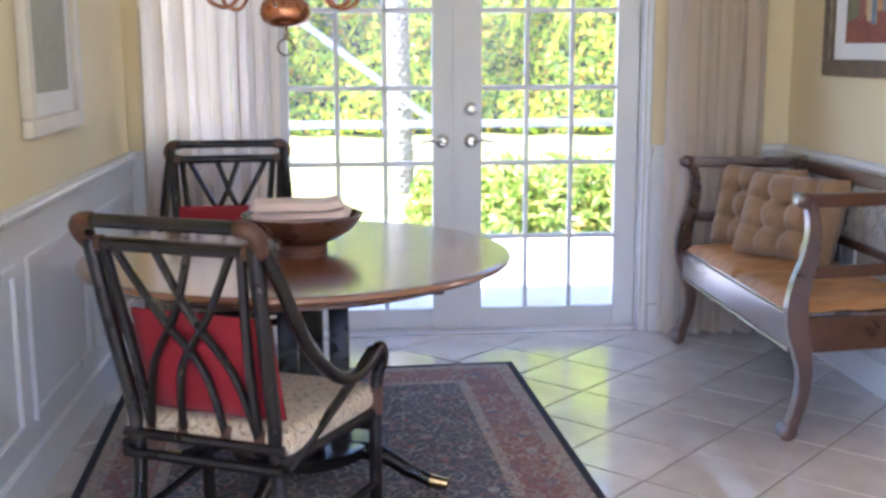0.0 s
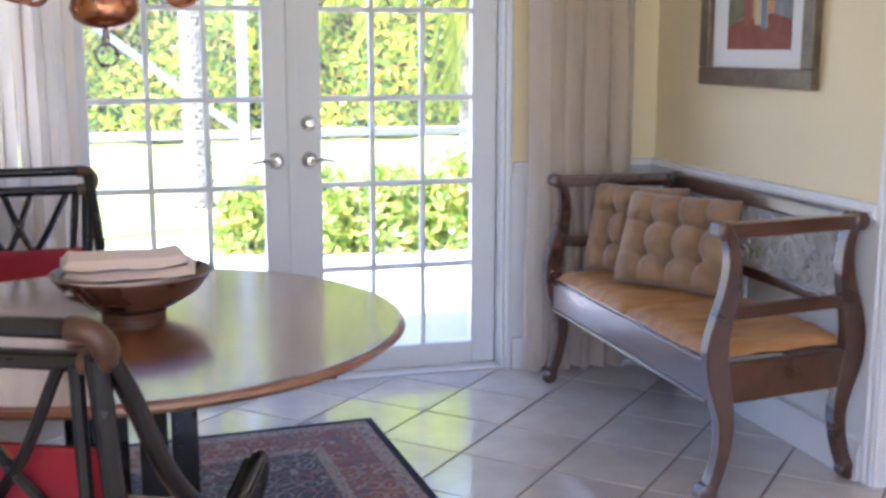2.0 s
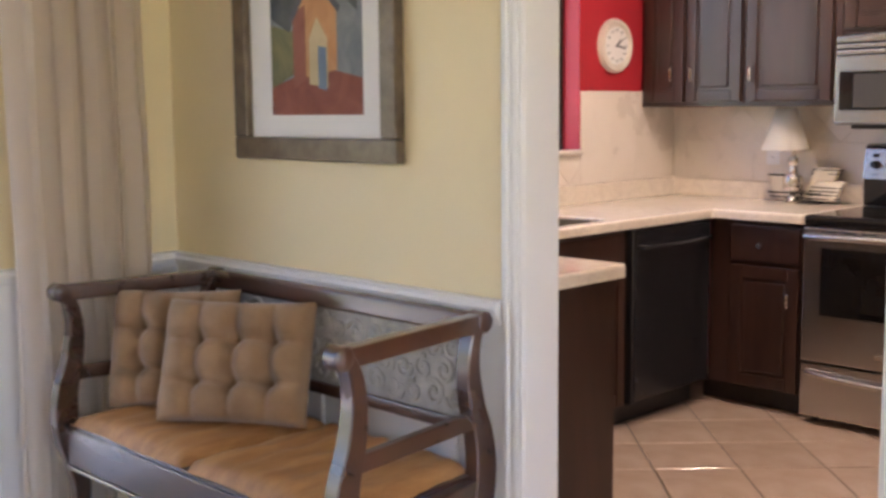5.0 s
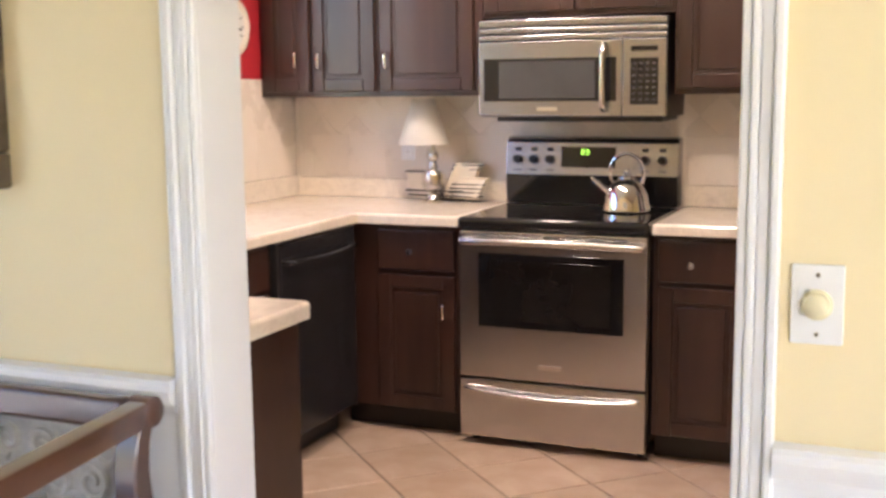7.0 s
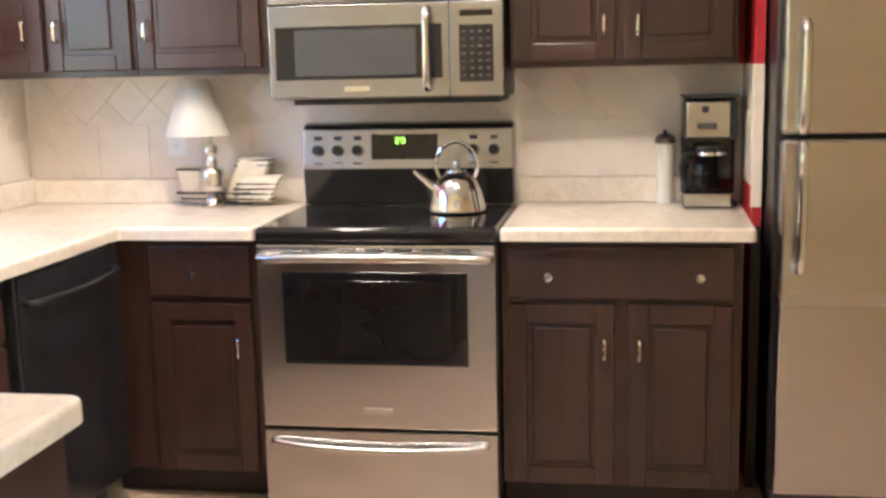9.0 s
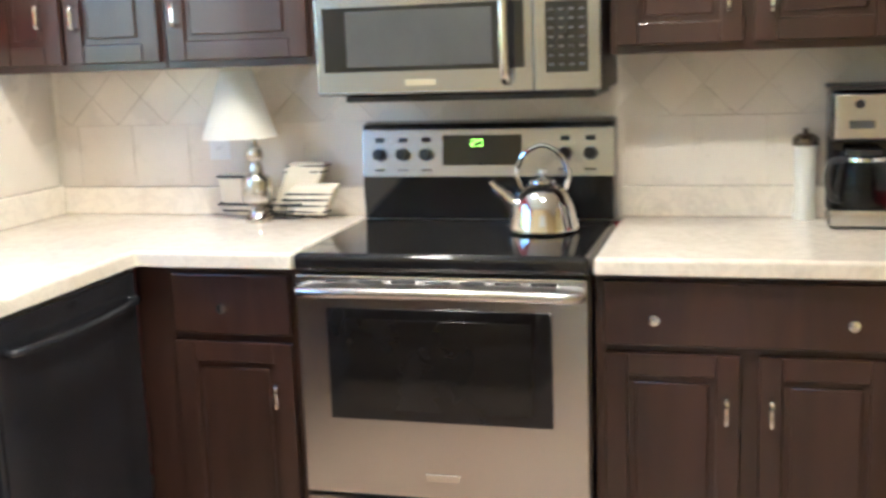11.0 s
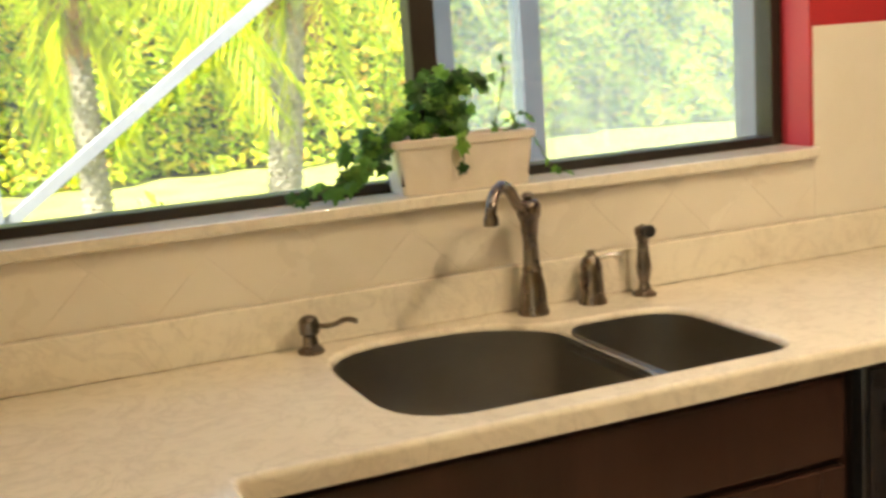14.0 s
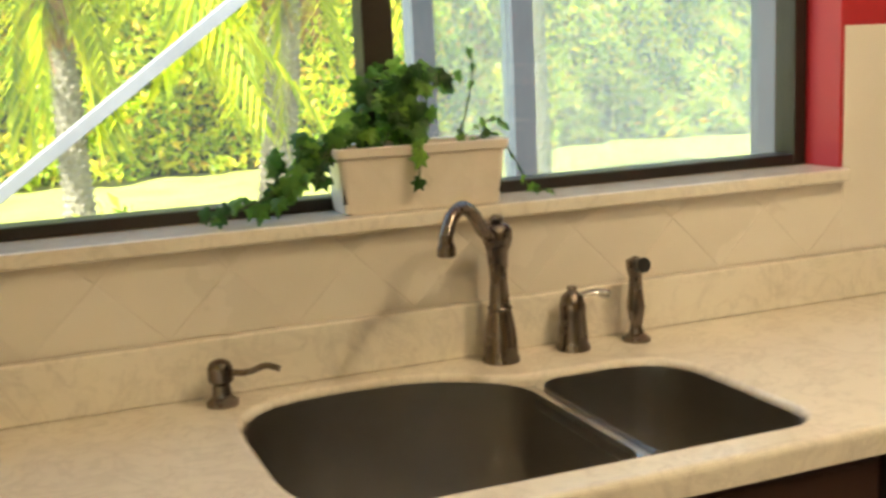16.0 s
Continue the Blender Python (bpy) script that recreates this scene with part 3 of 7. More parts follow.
def panelled(name, axis, at, out, a, b, panels):
    """White boards below the chair rail, the rail, the skirting and raised panel frames on one wall."""
    wains = thing(name, (at if axis == "x" else (a + b) / 2, (a + b) / 2 if axis == "x" else at, 0), "white painted wainscot with chair rail and raised panels", "wainscot", kind="structure")

    def slab(d0, d1, p, q, z0, z1):
        lo, hi = sorted((at + out * d0, at + out * d1))
        return boxed(lo, hi, p, q, z0, z1) if axis == "x" else boxed(p, q, lo, hi, z0, z1)
    part("board", slab(0, 0.008, a, b, 0, WHITE_TOP), WHITE_TRIM, wains)
    part("chair_rail", run_along(bmesh.new(), [(d + 0.002, h) for d, h in RAIL], axis, at, out, a, b), WHITE_TRIM, wains)
    part("baseboard", run_along(bmesh.new(), [(d + 0.008, h) for d, h in BASE], axis, at, out, a, b), WHITE_TRIM, wains)
    for p, q in panels:
        bm = bmesh.new()
        z0, z1, w = 0.22, 0.74, 0.032
        for u0, u1, v0, v1 in ((p, q, z0, z0 + w), (p, q, z1 - w, z1), (p, p + w, z0 + w, z1 - w), (q - w, q, z0 + w, z1 - w)):
            lo, hi = sorted((at + out * 0.008, at + out * 0.024))
            if axis == "x":
                box(bm, lo, hi, u0, u1, v0, v1, r=0.005, seg=2)
            else:
                box(bm, u0, u1, lo, hi, v0, v1, r=0.005, seg=2)
        part("panel_frame", bm, WHITE_TRIM, wains)
    return wains


panelled("wainscot_east", "x", X_PART, -1, -0.036, Y_NORTH, [(0.12, 0.72), (0.82, 1.42)])
panelled("wainscot_east", "x", X_PART, -1, Y_SOUTH, -1.078, [(-2.0, -1.25), (-2.9, -2.1)])
panelled("wainscot_west", "x", X_WEST, 1, -3.0, Y_NORTH, [(0.62, 1.38), (-0.26, 0.50), (-1.14, -0.38), (-2.1, -1.26)])
panelled("wainscot_north", "y", Y_NORTH, -1, X_WEST, DOOR_L - 0.07, [(-5.42, -5.06)])
panelled("wainscot_north", "y", Y_NORTH, -1, DOOR_R + 0.03, X_PART, [(-2.98, -2.52)])

# ---- cased opening to the kitchen ----
cased = thing("door_opening_trim", (X_PART, (OPEN_N + OPEN_S) / 2, 0), "white painted casing of the open doorway to the kitchen", "door frame", kind="structure")


def casing(bm, y_in, sign, x_face, out):
    """One upright of fluted casing; sign is the side of the opening it stands on."""
    steps = ((0.0, 0.014, 0.012), (0.014, 0.023, 0.017), (0.023, 0.041, 0.014), (0.041, 0.054, 0.022), (0.054, 0.067, 0.017))
    for a, b, d in steps:
        box(bm, x_face, x_face + out * d, y_in + sign * a, y_in + sign * b, 0, OPEN_H + 0.1, r=0.003)


bm = bmesh.new()
casing(bm, OPEN_N, 1, X_PART - 0.001, -1)
part("casing", bm, WHITE_TRIM, cased)
bm = bmesh.new()
for a, b, d in ((0.0, 0.014, 0.014), (0.014, 0.026, 0.020), (0.026, 0.046, 0.016), (0.046, 0.060, 0.026)):
    box(bm, X_PART - 0.001, X_PART - 0.001 - d, OPEN_S - a, OPEN_S - b, 0, OPEN_H + 0.1, r=0.003)
part("casing", bm, WHITE_TRIM, cased)
part("head_casing", boxed(X_PART - 0.024, X_PART - 0.001, OPEN_S, OPEN_N, OPEN_H, OPEN_H + 0.1, r=0.004), WHITE_TRIM, cased)
part("jamb", boxed(X_PART - 0.001, X_KIT + 0.002, OPEN_N, OPEN_N + 0.0115, 0, OPEN_H, r=0.002), WHITE_TRIM, cased)
part("jamb", boxed(X_PART - 0.001, X_KIT + 0.002, OPEN_S - 0.0115, OPEN_S, 0, OPEN_H, r=0.002), WHITE_TRIM, cased)
part("head_jamb", boxed(X_PART - 0.001, X_KIT + 0.002, OPEN_S - 0.0115, OPEN_N + 0.0115, OPEN_H, OPEN_H + 0.0115), WHITE_TRIM, cased)

# ---- glazed double doors ----
DOOR_Y0, DOOR_Y1 = 1.578, 1.622
LITE_Z = [0.112, 0.459, 0.817, 1.172, 1.530, 1.888]


def french_door(name, x0, x1, glass0, glass1, label, lever_x, bolt):
    """One leaf with fifteen panes: stiles, rails, glazing bars, panes, lever handle."""
    d = thing(name, ((x0 + x1) / 2, 1.6, 0.012), label, "door", kind="structure")
    part("stile", boxed(x0, glass0, DOOR_Y0, DOOR_Y1, 0.012, 2.03, r=0.003), WHITE_TRIM, d)
    part("stile", boxed(glass1, x1, DOOR_Y0, DOOR_Y1, 0.012, 2.03, r=0.003), WHITE_TRIM, d)
    part("bottom_rail", boxed(glass0, glass1, DOOR_Y0 + 0.001, DOOR_Y1, 0.012, LITE_Z[0], r=0.003), WHITE_TRIM, d)
    part("top_rail", boxed(glass0, glass1, DOOR_Y0 + 0.001, DOOR_Y1, LITE_Z[-1], 2.03, r=0.003), WHITE_TRIM, d)
    step = (glass1 - glass0) / 3
    for i in (1, 2):
        x = glass0 + i * step
        part("glazing_bar", boxed(x - 0.011, x + 0.011, DOOR_Y0 + 0.008, DOOR_Y1 - 0.008, LITE_Z[0], LITE_Z[-1], r=0.004, seg=2), WHITE_TRIM, d)
    for z in LITE_Z[1:-1]:
        part("glazing_bar", boxed(glass0, glass1, DOOR_Y0 + 0.006, DOOR_Y1 - 0.006, z - 0.011, z + 0.011, r=0.004, seg=2), WHITE_TRIM, d)
    for i in range(3):
        for z0, z1 in zip(LITE_Z, LITE_Z[1:]):
            pane = part("pane", boxed(glass0 + i * step + 0.011, glass0 + (i + 1) * step - 0.011, 1.599, 1.603, z0 + 0.011, z1 - 0.011), GLASS, d, smooth=False)
            pane.visible_shadow = False
    out = Matrix.Rotation(radians(90), 4, 'X')
    handle = part("lever_handle", lathe(bmesh.new(), [(0, 0), (0.033, 0), (0.033, 0.006), (0.024, 0.014), (0.012, 0.018), (0.011, 0.045), (0.018, 0.048), (0.018, 0.056), (0, 0.058)], (lever_x, DOOR_Y0, 0.925), 20, out), NICKEL, d, "satin nickel lever handle")
    s = -1 if lever_x < -3.99 else 1
    part("lever", tube(bmesh.new(), spline([(lever_x, DOOR_Y0 - 0.050, 0.925), (lever_x + s * 0.04, DOOR_Y0 - 0.055, 0.930), (lever_x + s * 0.10, DOOR_Y0 - 0.052, 0.922)]), [0.010] * 8 + [0.006] * 5, 8), NICKEL, handle)
    if bolt:
        part("deadbolt", lathe(bmesh.new(), [(0, 0), (0.032, 0), (0.032, 0.008), (0.022, 0.02), (0.016, 0.022), (0.014, 0.03), (0, 0.031)], (lever_x, DOOR_Y0, 1.075), 20, out), NICKEL, d, "round satin nickel deadbolt")
    return d


french_door("door_1", -4.888, -3.993, -4.777, -4.107, "closed white fifteen-pane garden door with lever handle", -4.062, False)
french_door("door_2", -3.990, -3.120, -3.873, -3.227, "closed white fifteen-pane garden door with deadbolt", -3.925, True)
dframe = thing("door_frame", (-3.99, 1.6, 0), "white painted frame and sill of the garden doors", "door frame", kind="structure")
for x0, x1 in ((DOOR_L, -4.890), (-3.118, DOOR_R)):
    part("jamb", boxed(x0 + 0.0005, x1, Y_NORTH - 0.004, Y_OUT, 0.0, DOOR_H - 0.016, r=0.002), WHITE_TRIM, dframe)
part("head", boxed(DOOR_L + 0.0005, DOOR_R - 0.0005, Y_NORTH - 0.004, Y_OUT, DOOR_H - 0.016, DOOR_H - 0.0005), WHITE_TRIM, dframe)
part("astragal", boxed(-4.012, -3.972, DOOR_Y0 - 0.016, DOOR_Y0 - 0.001, 0.014, 2.03, r=0.004, seg=2), WHITE_TRIM, dframe)
part("sill", boxed(-4.889, -3.119, 1.50, 1.70, 0.0, 0.011, r=0.003), WHITE_TRIM, dframe)
for x0, x1 in ((DOOR_L - 0.052, DOOR_L - 0.002), (DOOR_R + 0.002, DOOR_R + 0.026)):
    bm = boxed(x0, x1, Y_NORTH - 0.020, Y_NORTH - 0.0005, 0, DOOR_H + 0.06, r=0.004, seg=2)
    box(bm, (x0 + x1) / 2 - 0.006, (x0 + x1) / 2 + 0.006, Y_NORTH - 0.026, Y_NORTH - 0.019, 0, DOOR_H + 0.06, r=0.002)
    part("casing", bm, WHITE_TRIM, dframe)
part("head_casing", boxed(DOOR_L - 0.002, DOOR_R + 0.002, Y_NORTH - 0.020, Y_NORTH - 0.0005, DOOR_H, DOOR_H + 0.06, r=0.004), WHITE_TRIM, dframe)

# ---- kitchen window ----
win = thing("window_1", ((WIN_L + WIN_R) / 2, 1.6, WIN_B), "dark bronze sliding kitchen window with a stone sill", "window", kind="structure")
part("window_sill", boxed(WIN_L + 0.001, WIN_R - 0.001, Y_KNORTH - 0.026, 1.70, WIN_B - 0.0005, 1.184, r=0.005, seg=2), QUARTZ, win, "cream veined stone sill")
FB, FT = 1.1845, WIN_T - 0.012
part("reveal", boxed(WIN_R - 0.010, WIN_R - 0.0005, Y_KNORTH + 0.001, 1.5745, FB, WIN_T), RED, win, "red painted reveal")
part("reveal", boxed(WIN_L + 0.0005, WIN_L + 0.010, Y_KNORTH + 0.001, Y_OUT, FB, WIN_T), WHITE_TRIM, win)
part("outer_reveal", boxed(WIN_R - 0.010, WIN_R - 0.0005, 1.6405, 1.76, FB, WIN_T), SHADED_WHITE, win, "outer reveal with its shade in the colour")
part("outer_reveal", boxed(WIN_L + 0.0005, WIN_L + 0.010, 1.6405, 1.76, FB, WIN_T), SHADED_WHITE, win)
FL, FR = WIN_L + 0.0105, WIN_R - 0.0105
for x0, x1 in ((FL, FL + 0.010), (FR - 0.030, FR)):
    part("window_frame", boxed(x0, x1, 1.575, 1.64, FB, FT, r=0.002), BRONZE_FRAME, win)
part("window_frame", boxed(FL + 0.010, FR - 0.030, 1.575, 1.64, FB, FB + 0.022, r=0.002), BRONZE_FRAME, win)
part("window_frame", boxed(FL + 0.010, FR - 0.030, 1.575, 1.64, FT - 0.03, FT, r=0.002), BRONZE_FRAME, win)
part("mullion", boxed(-1.134, -1.077, 1.580, 1.635, FB + 0.022, FT - 0.03, r=0.002), BRONZE_FRAME, win)
for x0, x1 in ((FL + 0.010, -1.134), (-1.077, FR - 0.030)):
    p = part("pane", boxed(x0, x1, 1.604, 1.608, FB + 0.022, FT - 0.03), GLASS, win, smooth=False)
    p.visible_shadow = False

# ---- garden ----
bm = bmesh.new()
box(bm, -120, 120, Y_OUT - 0.02, 160, -0.30, -0.10)
box(bm, -120, 120, -160, Y_SOUTH - 0.22, -0.30, -0.10)
box(bm, -120, X_WEST - 0.22, Y_SOUTH - 0.22, Y_OUT - 0.02, -0.30, -0.10)
box(bm, X_EAST + 0.22, 120, Y_SOUTH - 0.22, Y_OUT - 0.02, -0.30, -0.10)
single("ground", bm, LAWN, "sunlit yellow-green lawn", "lawn", kind="structure")
single("patio", boxed(-9, 3.5, Y_OUT, 5.35, -0.099, -0.03, r=0.01), PATIO, "pale sun-bleached patio slab outside the doors", "patio", kind="structure")


def scatter_leaves(name, spots, size, material, seed, label, category, spread=1.0):
    """Loose leaves as bent quads at the given places, in one mesh."""
    rng = np.random.default_rng(seed)
    n = len(spots)
    spots = np.asarray(spots)
    a = rng.normal(size=(n, 3))
    a /= np.linalg.norm(a, axis=1)[:, None]
    b = np.cross(a, rng.normal(size=(n, 3)))
    b /= np.linalg.norm(b, axis=1)[:, None]
    s = size * rng.uniform(0.6, 1.3, size=(n, 1)) * spread
    c = np.cross(a, b) * s * 0.18
    v = np.stack([spots - a * s, spots - b * s * 0.45 + c, spots + a * s, spots + b * s * 0.45 + c], axis=1).reshape(-1, 3)
    idx = np.arange(n * 4).reshape(-1, 4)
    f = np.concatenate([idx[:, [0, 1, 2]], idx[:, [0, 2, 3]]])
    me = bpy.data.meshes.new(name)
    me.from_pydata(v.tolist(), [], f.tolist())
    me.materials.append(material)
    return tagged(new(name, me), label, category, kind="stuff")


rng = np.random.default_rng(3)
n = 120000
hx, hz = rng.uniform(-9, 20, n), 6.6 * rng.uniform(0, 1, n) ** 0.9
hy = 15.0 + 0.30 * np.sin(hx * 1.9) * np.cos(hz * 1.7) + 0.22 * np.sin(hx * 5.1 + hz * 4.3) + np.abs(rng.normal(0, 0.16, n))
hedge = thing("hedge", (5, 15.4, -0.1), "tall dense hedge with green, yellow and orange leaves", "hedge")
# dark box behind the leaves stands in for the hedge's inner shade
core = part("hedge_shade_core", boxed(-10, 21, 15.55, 16.4, -0.1, 6.4), HEDGE_SHADE, hedge)
leaves = scatter_leaves("hedge_leaves", np.stack([hx, hy, hz - 0.05], 1), 0.092, HEDGE_LEAF, 4, "green and yellow hedge leaves", "foliage")
leaves.parent = hedge
leaves.matrix_parent_inverse = whole(hedge).inverted()
for key in ("category", "kind"):
    del leaves[key]


def shrub(cx, cy, r, h, seed):
    rg = np.random.default_rng(seed)
    k = 900
    u = rg.normal(size=(k, 3))
    u /= np.linalg.norm(u, axis=1)[:, None]
    u[:, 2] = np.abs(u[:, 2])
    rad = rg.uniform(0.6, 1.05, (k, 1))
    p = u * rad * np.array([r, r * 0.8, h]) + np.array([cx, cy, -0.08])
    sh = thing("garden_shrub", (cx, cy, -0.03), "low bright green garden shrub at the patio edge", "shrub", group="patio shrubs")
    st = bmesh.new()
    for i in range(5):
        q = p[i * 31]
        tube(st, spline([(cx, cy, -0.035), ((cx + q[0]) / 2, (cy + q[1]) / 2, q[2] * 0.6), tuple(q)], 3), 0.008, 5)
    part("stems", st, VINE, sh)
    lv = scatter_leaves("leaves", p, 0.055, SHRUB_LEAF, seed + 1, "bright green leaves", "")
    lv.parent = sh
    lv.matrix_parent_inverse = whole(sh).inverted()
    del lv["kind"]


for i, (sx, sy, sr, shh) in enumerate(((-3.35, 4.75, 0.42, 0.62), (-2.85, 4.70, 0.42, 0.66), (-2.35, 4.75, 0.44, 0.70), (-1.85, 4.6, 0.42, 0.85), (-1.3, 4.4, 0.40, 0.95), (-3.82, 4.85, 0.26, 0.55))):
    shrub(sx, sy, sr, shh, 20 + i * 3)

# screen enclosure of the patio
cage = thing("screen_enclosure", (-2.0, 5.2, -0.03), "white aluminium patio enclosure posts and braces", "enclosure")


def bar(name, a, b, w, parent, material=SHADED_WHITE):
    a, b = Vector(a), Vector(b)
    m = look(a, b)
    bmx = boxed(-w / 2, w / 2, -w / 2, w / 2, -(b - a).length, 0, r=0.004)
    bmx.transform(m)
    return part(name, bmx, material, parent)


for px in (-6.6, -3.80, -1.965):
    bar("post", (px, 5.2, -0.03), (px, 5.2, 2.9), 0.075, cage)
bar("rail", (-6.6, 5.2, 0.76), (-1.965, 5.2, 0.76), 0.06, cage)
bar("top_beam", (-6.6, 5.2, 2.94), (2.2, 5.2, 2.94), 0.09, cage)
bar("brace", (-3.83, 5.21, 0.78), (-5.9, 5.21, 2.36), 0.055, cage)
bar("brace", (-1.93, 5.21, 0.755), (0.95, 5.21, 2.85), 0.065, cage)
# screens added between the posts, also to lift the garden's dark tones
for nm, a, b in (("screen_panel", -6.56, -3.84), ("screen_panel", -3.76, -2.005), ("screen_panel", -1.925, 3.4)):
    net = part(nm, boxed(a, b, 5.199, 5.2005, 0.0, 2.88), CAGE_SCREEN_HAZE, cage, "pale insect screen that hazes the garden", smooth=False)
    net.visible_shadow = False
side = thing("side_screen", (0.3, 2.7, -0.03), "insect screen panel beside the house, shade in post colour", "screen")
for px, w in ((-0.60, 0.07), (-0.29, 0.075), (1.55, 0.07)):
    bar("post", (px, 2.7, -0.03), (px, 2.7, 2.6), w, side, SHADED_POST)
mesh_panel = part("screen_mesh", boxed(-0.565, 2.6, 2.699, 2.7005, 0.0, 2.6), SCREEN, side, "fine grey insect screen", smooth=False)
mesh_panel.visible_shadow = False


def palm(cx, cy, top, r, seed, skirt, lean, spread=1.0):
    """A leaning trunk studded with leaf scars, fibrous dry sheaths under the crown, and fronds with many leaflets."""
    rg = random.Random(seed)
    tree = thing("palm_tree", (cx, cy, -0.1), "slender palm with scarred grey trunk and drooping yellow-green fronds", "palm tree", group="garden palms")
    bm = bmesh.new()
    pts, rad = [], []
    for k in range(26):
        t = k / 25
        pts.append(Vector((cx + lean * (1 - t), cy, -0.1 + t * (top + 0.1))))
        rad.append(r * (1.12 - 0.25 * t) * (1.03 if k % 2 else 0.97))
    tube(bm, pts, rad, 14)
    trunk = part("trunk", bm, TRUNK, tree)
    bm = bmesh.new()
    rows = int((top + 0.1) / 0.055)
    for k in range(rows):
        t = (k + 0.5) / rows
        c = Vector((cx + lean * (1 - t), cy, -0.1 + t * (top + 0.1)))
        rr = r * (1.12 - 0.25 * t)
        for i in range(9):
            a = (i + 0.5 * (k % 2)) * 2 * math.pi / 9 + rg.uniform(-0.08, 0.08)
            out, side_v = Vector((math.cos(a), math.sin(a), 0)), Vector((-math.sin(a), math.cos(a), 0))
            w, h = rr * 0.30, 0.036
            tip = bm.verts.new(c + out * (rr + rg.uniform(0.012, 0.026)) + Vector((0, 0, 0.018)))
            rim = [bm.verts.new(c + out * (rr - 0.006) + side_v * u * w + Vector((0, 0, v * h))) for u, v in ((0, -1), (1, 0), (0, 1), (-1, 0))]
            for i2 in range(4):
                bm.faces.new((tip, rim[i2], rim[(i2 + 1) % 4]))
    tagged(part("leaf_scars", bm, TRUNK, trunk), kind="stuff")
    bm = bmesh.new()
    for k in range(70):
        a = rg.uniform(0, 6.28)
        z = top - rg.uniform(-0.15, 0.40)
        w = r * rg.uniform(1.2, 1.9)
        tube(bm, spline([(cx + r * 0.8 * math.cos(a), cy + r * 0.8 * math.sin(a), z), (cx + w * math.cos(a), cy + w * math.sin(a), z + rg.uniform(-0.08, 0.08)), (cx + w * 1.15 * math.cos(a + 0.2), cy + w * 1.15 * math.sin(a + 0.2), z - rg.uniform(0.06, 0.24))], 3), [0.016] * 4 + [0.007] * 3, 4)
    part("dry_sheaths", bm, DRY_FROND, tree, "short reddish brown fibrous sheaths")
    verts, faces = [], []
    fronds = [(k * 2.4 + rg.uniform(-0.3, 0.3), rg.uniform(0.5, 1.7), rg.uniform(1.3, 2.1) * spread, 0.85, 0.0) for k in range(20)]
    fronds += [(k * 6.283 / skirt + rg.uniform(-0.2, 0.2), 0.25, rg.uniform(0.30, 0.50), 0.85, rg.uniform(0.0, 0.3)) for k in range(skirt)]
    for a, rise, ln, pull_in, low in fronds:
        hang = ln < 0.6
        for s in range(40):
            t = (s + 1) / 40
            out = ln * pull_in * (t ** 0.5 if hang else t)
            z = top + 0.1 - low + (0.12 * t - 1.15 * t * t if hang else rise * t * 1.5 - (1.6 + rise * 0.6) * t * t)
            base = Vector((cx + out * math.cos(a), cy + out * math.sin(a), z))
            for side_sign in (-1, 1):
                side_v = Vector((-math.sin(a), math.cos(a), 0)) * side_sign
                reach = (0.13 if hang else 0.34) * (1.1 - t * 0.6)
                tip = base + side_v * reach + Vector((math.cos(a) * 0.10, math.sin(a) * 0.10, -0.20 - rg.uniform(0, 0.14)))
                i0 = len(verts)
                w = Vector((math.cos(a), math.sin(a), 0.6 if hang else 0)) * 0.014
                verts += [tuple(base - w), tuple(base + w), tuple(tip)]
                faces.append((i0, i0 + 1, i0 + 2))
    me = bpy.data.meshes.new("crown")
    me.from_pydata(verts, [], faces)
    me.materials.append(FROND_LEAF)
    cr = new("crown", me)
    cr.parent = tree
    cr.matrix_parent_inverse = whole(tree).inverted()


palm(-1.26, 7.9, 2.00, 0.095, 5, 7, 0.03)
palm(0.38, 7.9, 2.05, 0.125, 6, 3, -0.26, 0.85)
palm(-4.02, 7.6, 3.0, 0.11, 7, 0, 0.05)
palm(3.4, 10.0, 3.6, 0.13, 8, 0, 0.05)

# ---- kitchen cabinets ----


def raised_door(name, axis, face, out, a, b, z0, z1, parent, label=""):
    """A framed cabinet front with a raised middle panel; its outer face stands at face."""
    t, w = 0.020, 0.055

    def slab(d0, d1, p, q, u, v, r, seg=1):
        lo, hi = sorted((face - out * d0, face - out * d1))
        return boxed(lo, hi, p, q, u, v, r=r, seg=seg) if axis == "x" else boxed(p, q, lo, hi, u, v, r=r, seg=seg)
    door = part(name, slab(0.010, t, a + 0.002, b - 0.002, z0 + 0.002, z1 - 0.002, 0), CAB, parent, label)
    part("stile", slab(0, t, a, a + w, z0, z1, 0.004, 2), CAB, door)
    part("stile", slab(0, t, b - w, b, z0, z1, 0.004, 2), CAB, door)
    part("rail", slab(0.0005, t, a + w, b - w, z0, z0 + w, 0.004, 2), CAB, door)
    part("rail", slab(0.0005, t, a + w, b - w, z1 - w, z1, 0.004, 2), CAB, door)
    part("raised_panel", slab(0.003, 0.0102, a + w + 0.016, b - w - 0.016, z0 + w + 0.016, z1 - w - 0.016, 0.005, 1), CAB, door)
    return door


def drawer_front(axis, face, out, a, b, z0, z1, parent):
    lo, hi = sorted((face, face - out * 0.020))
    bm = boxed(lo, hi, a, b, z0, z1, r=0.007, seg=2) if axis == "x" else boxed(a, b, lo, hi, z0, z1, r=0.007, seg=2)
    return part("drawer", bm, CAB, parent)


def knob(x, y, z, parent):
    turn = Matrix.Rotation(radians(-90), 4, 'Y')
    return part("knob", lathe(bmesh.new(), [(0, 0), (0.008, 0), (0.006, 0.010), (0.010, 0.014), (0.015, 0.020), (0.013, 0.026), (0, 0.028)], (x, y, z), 16, turn), CHROME, parent, "round polished metal knob")


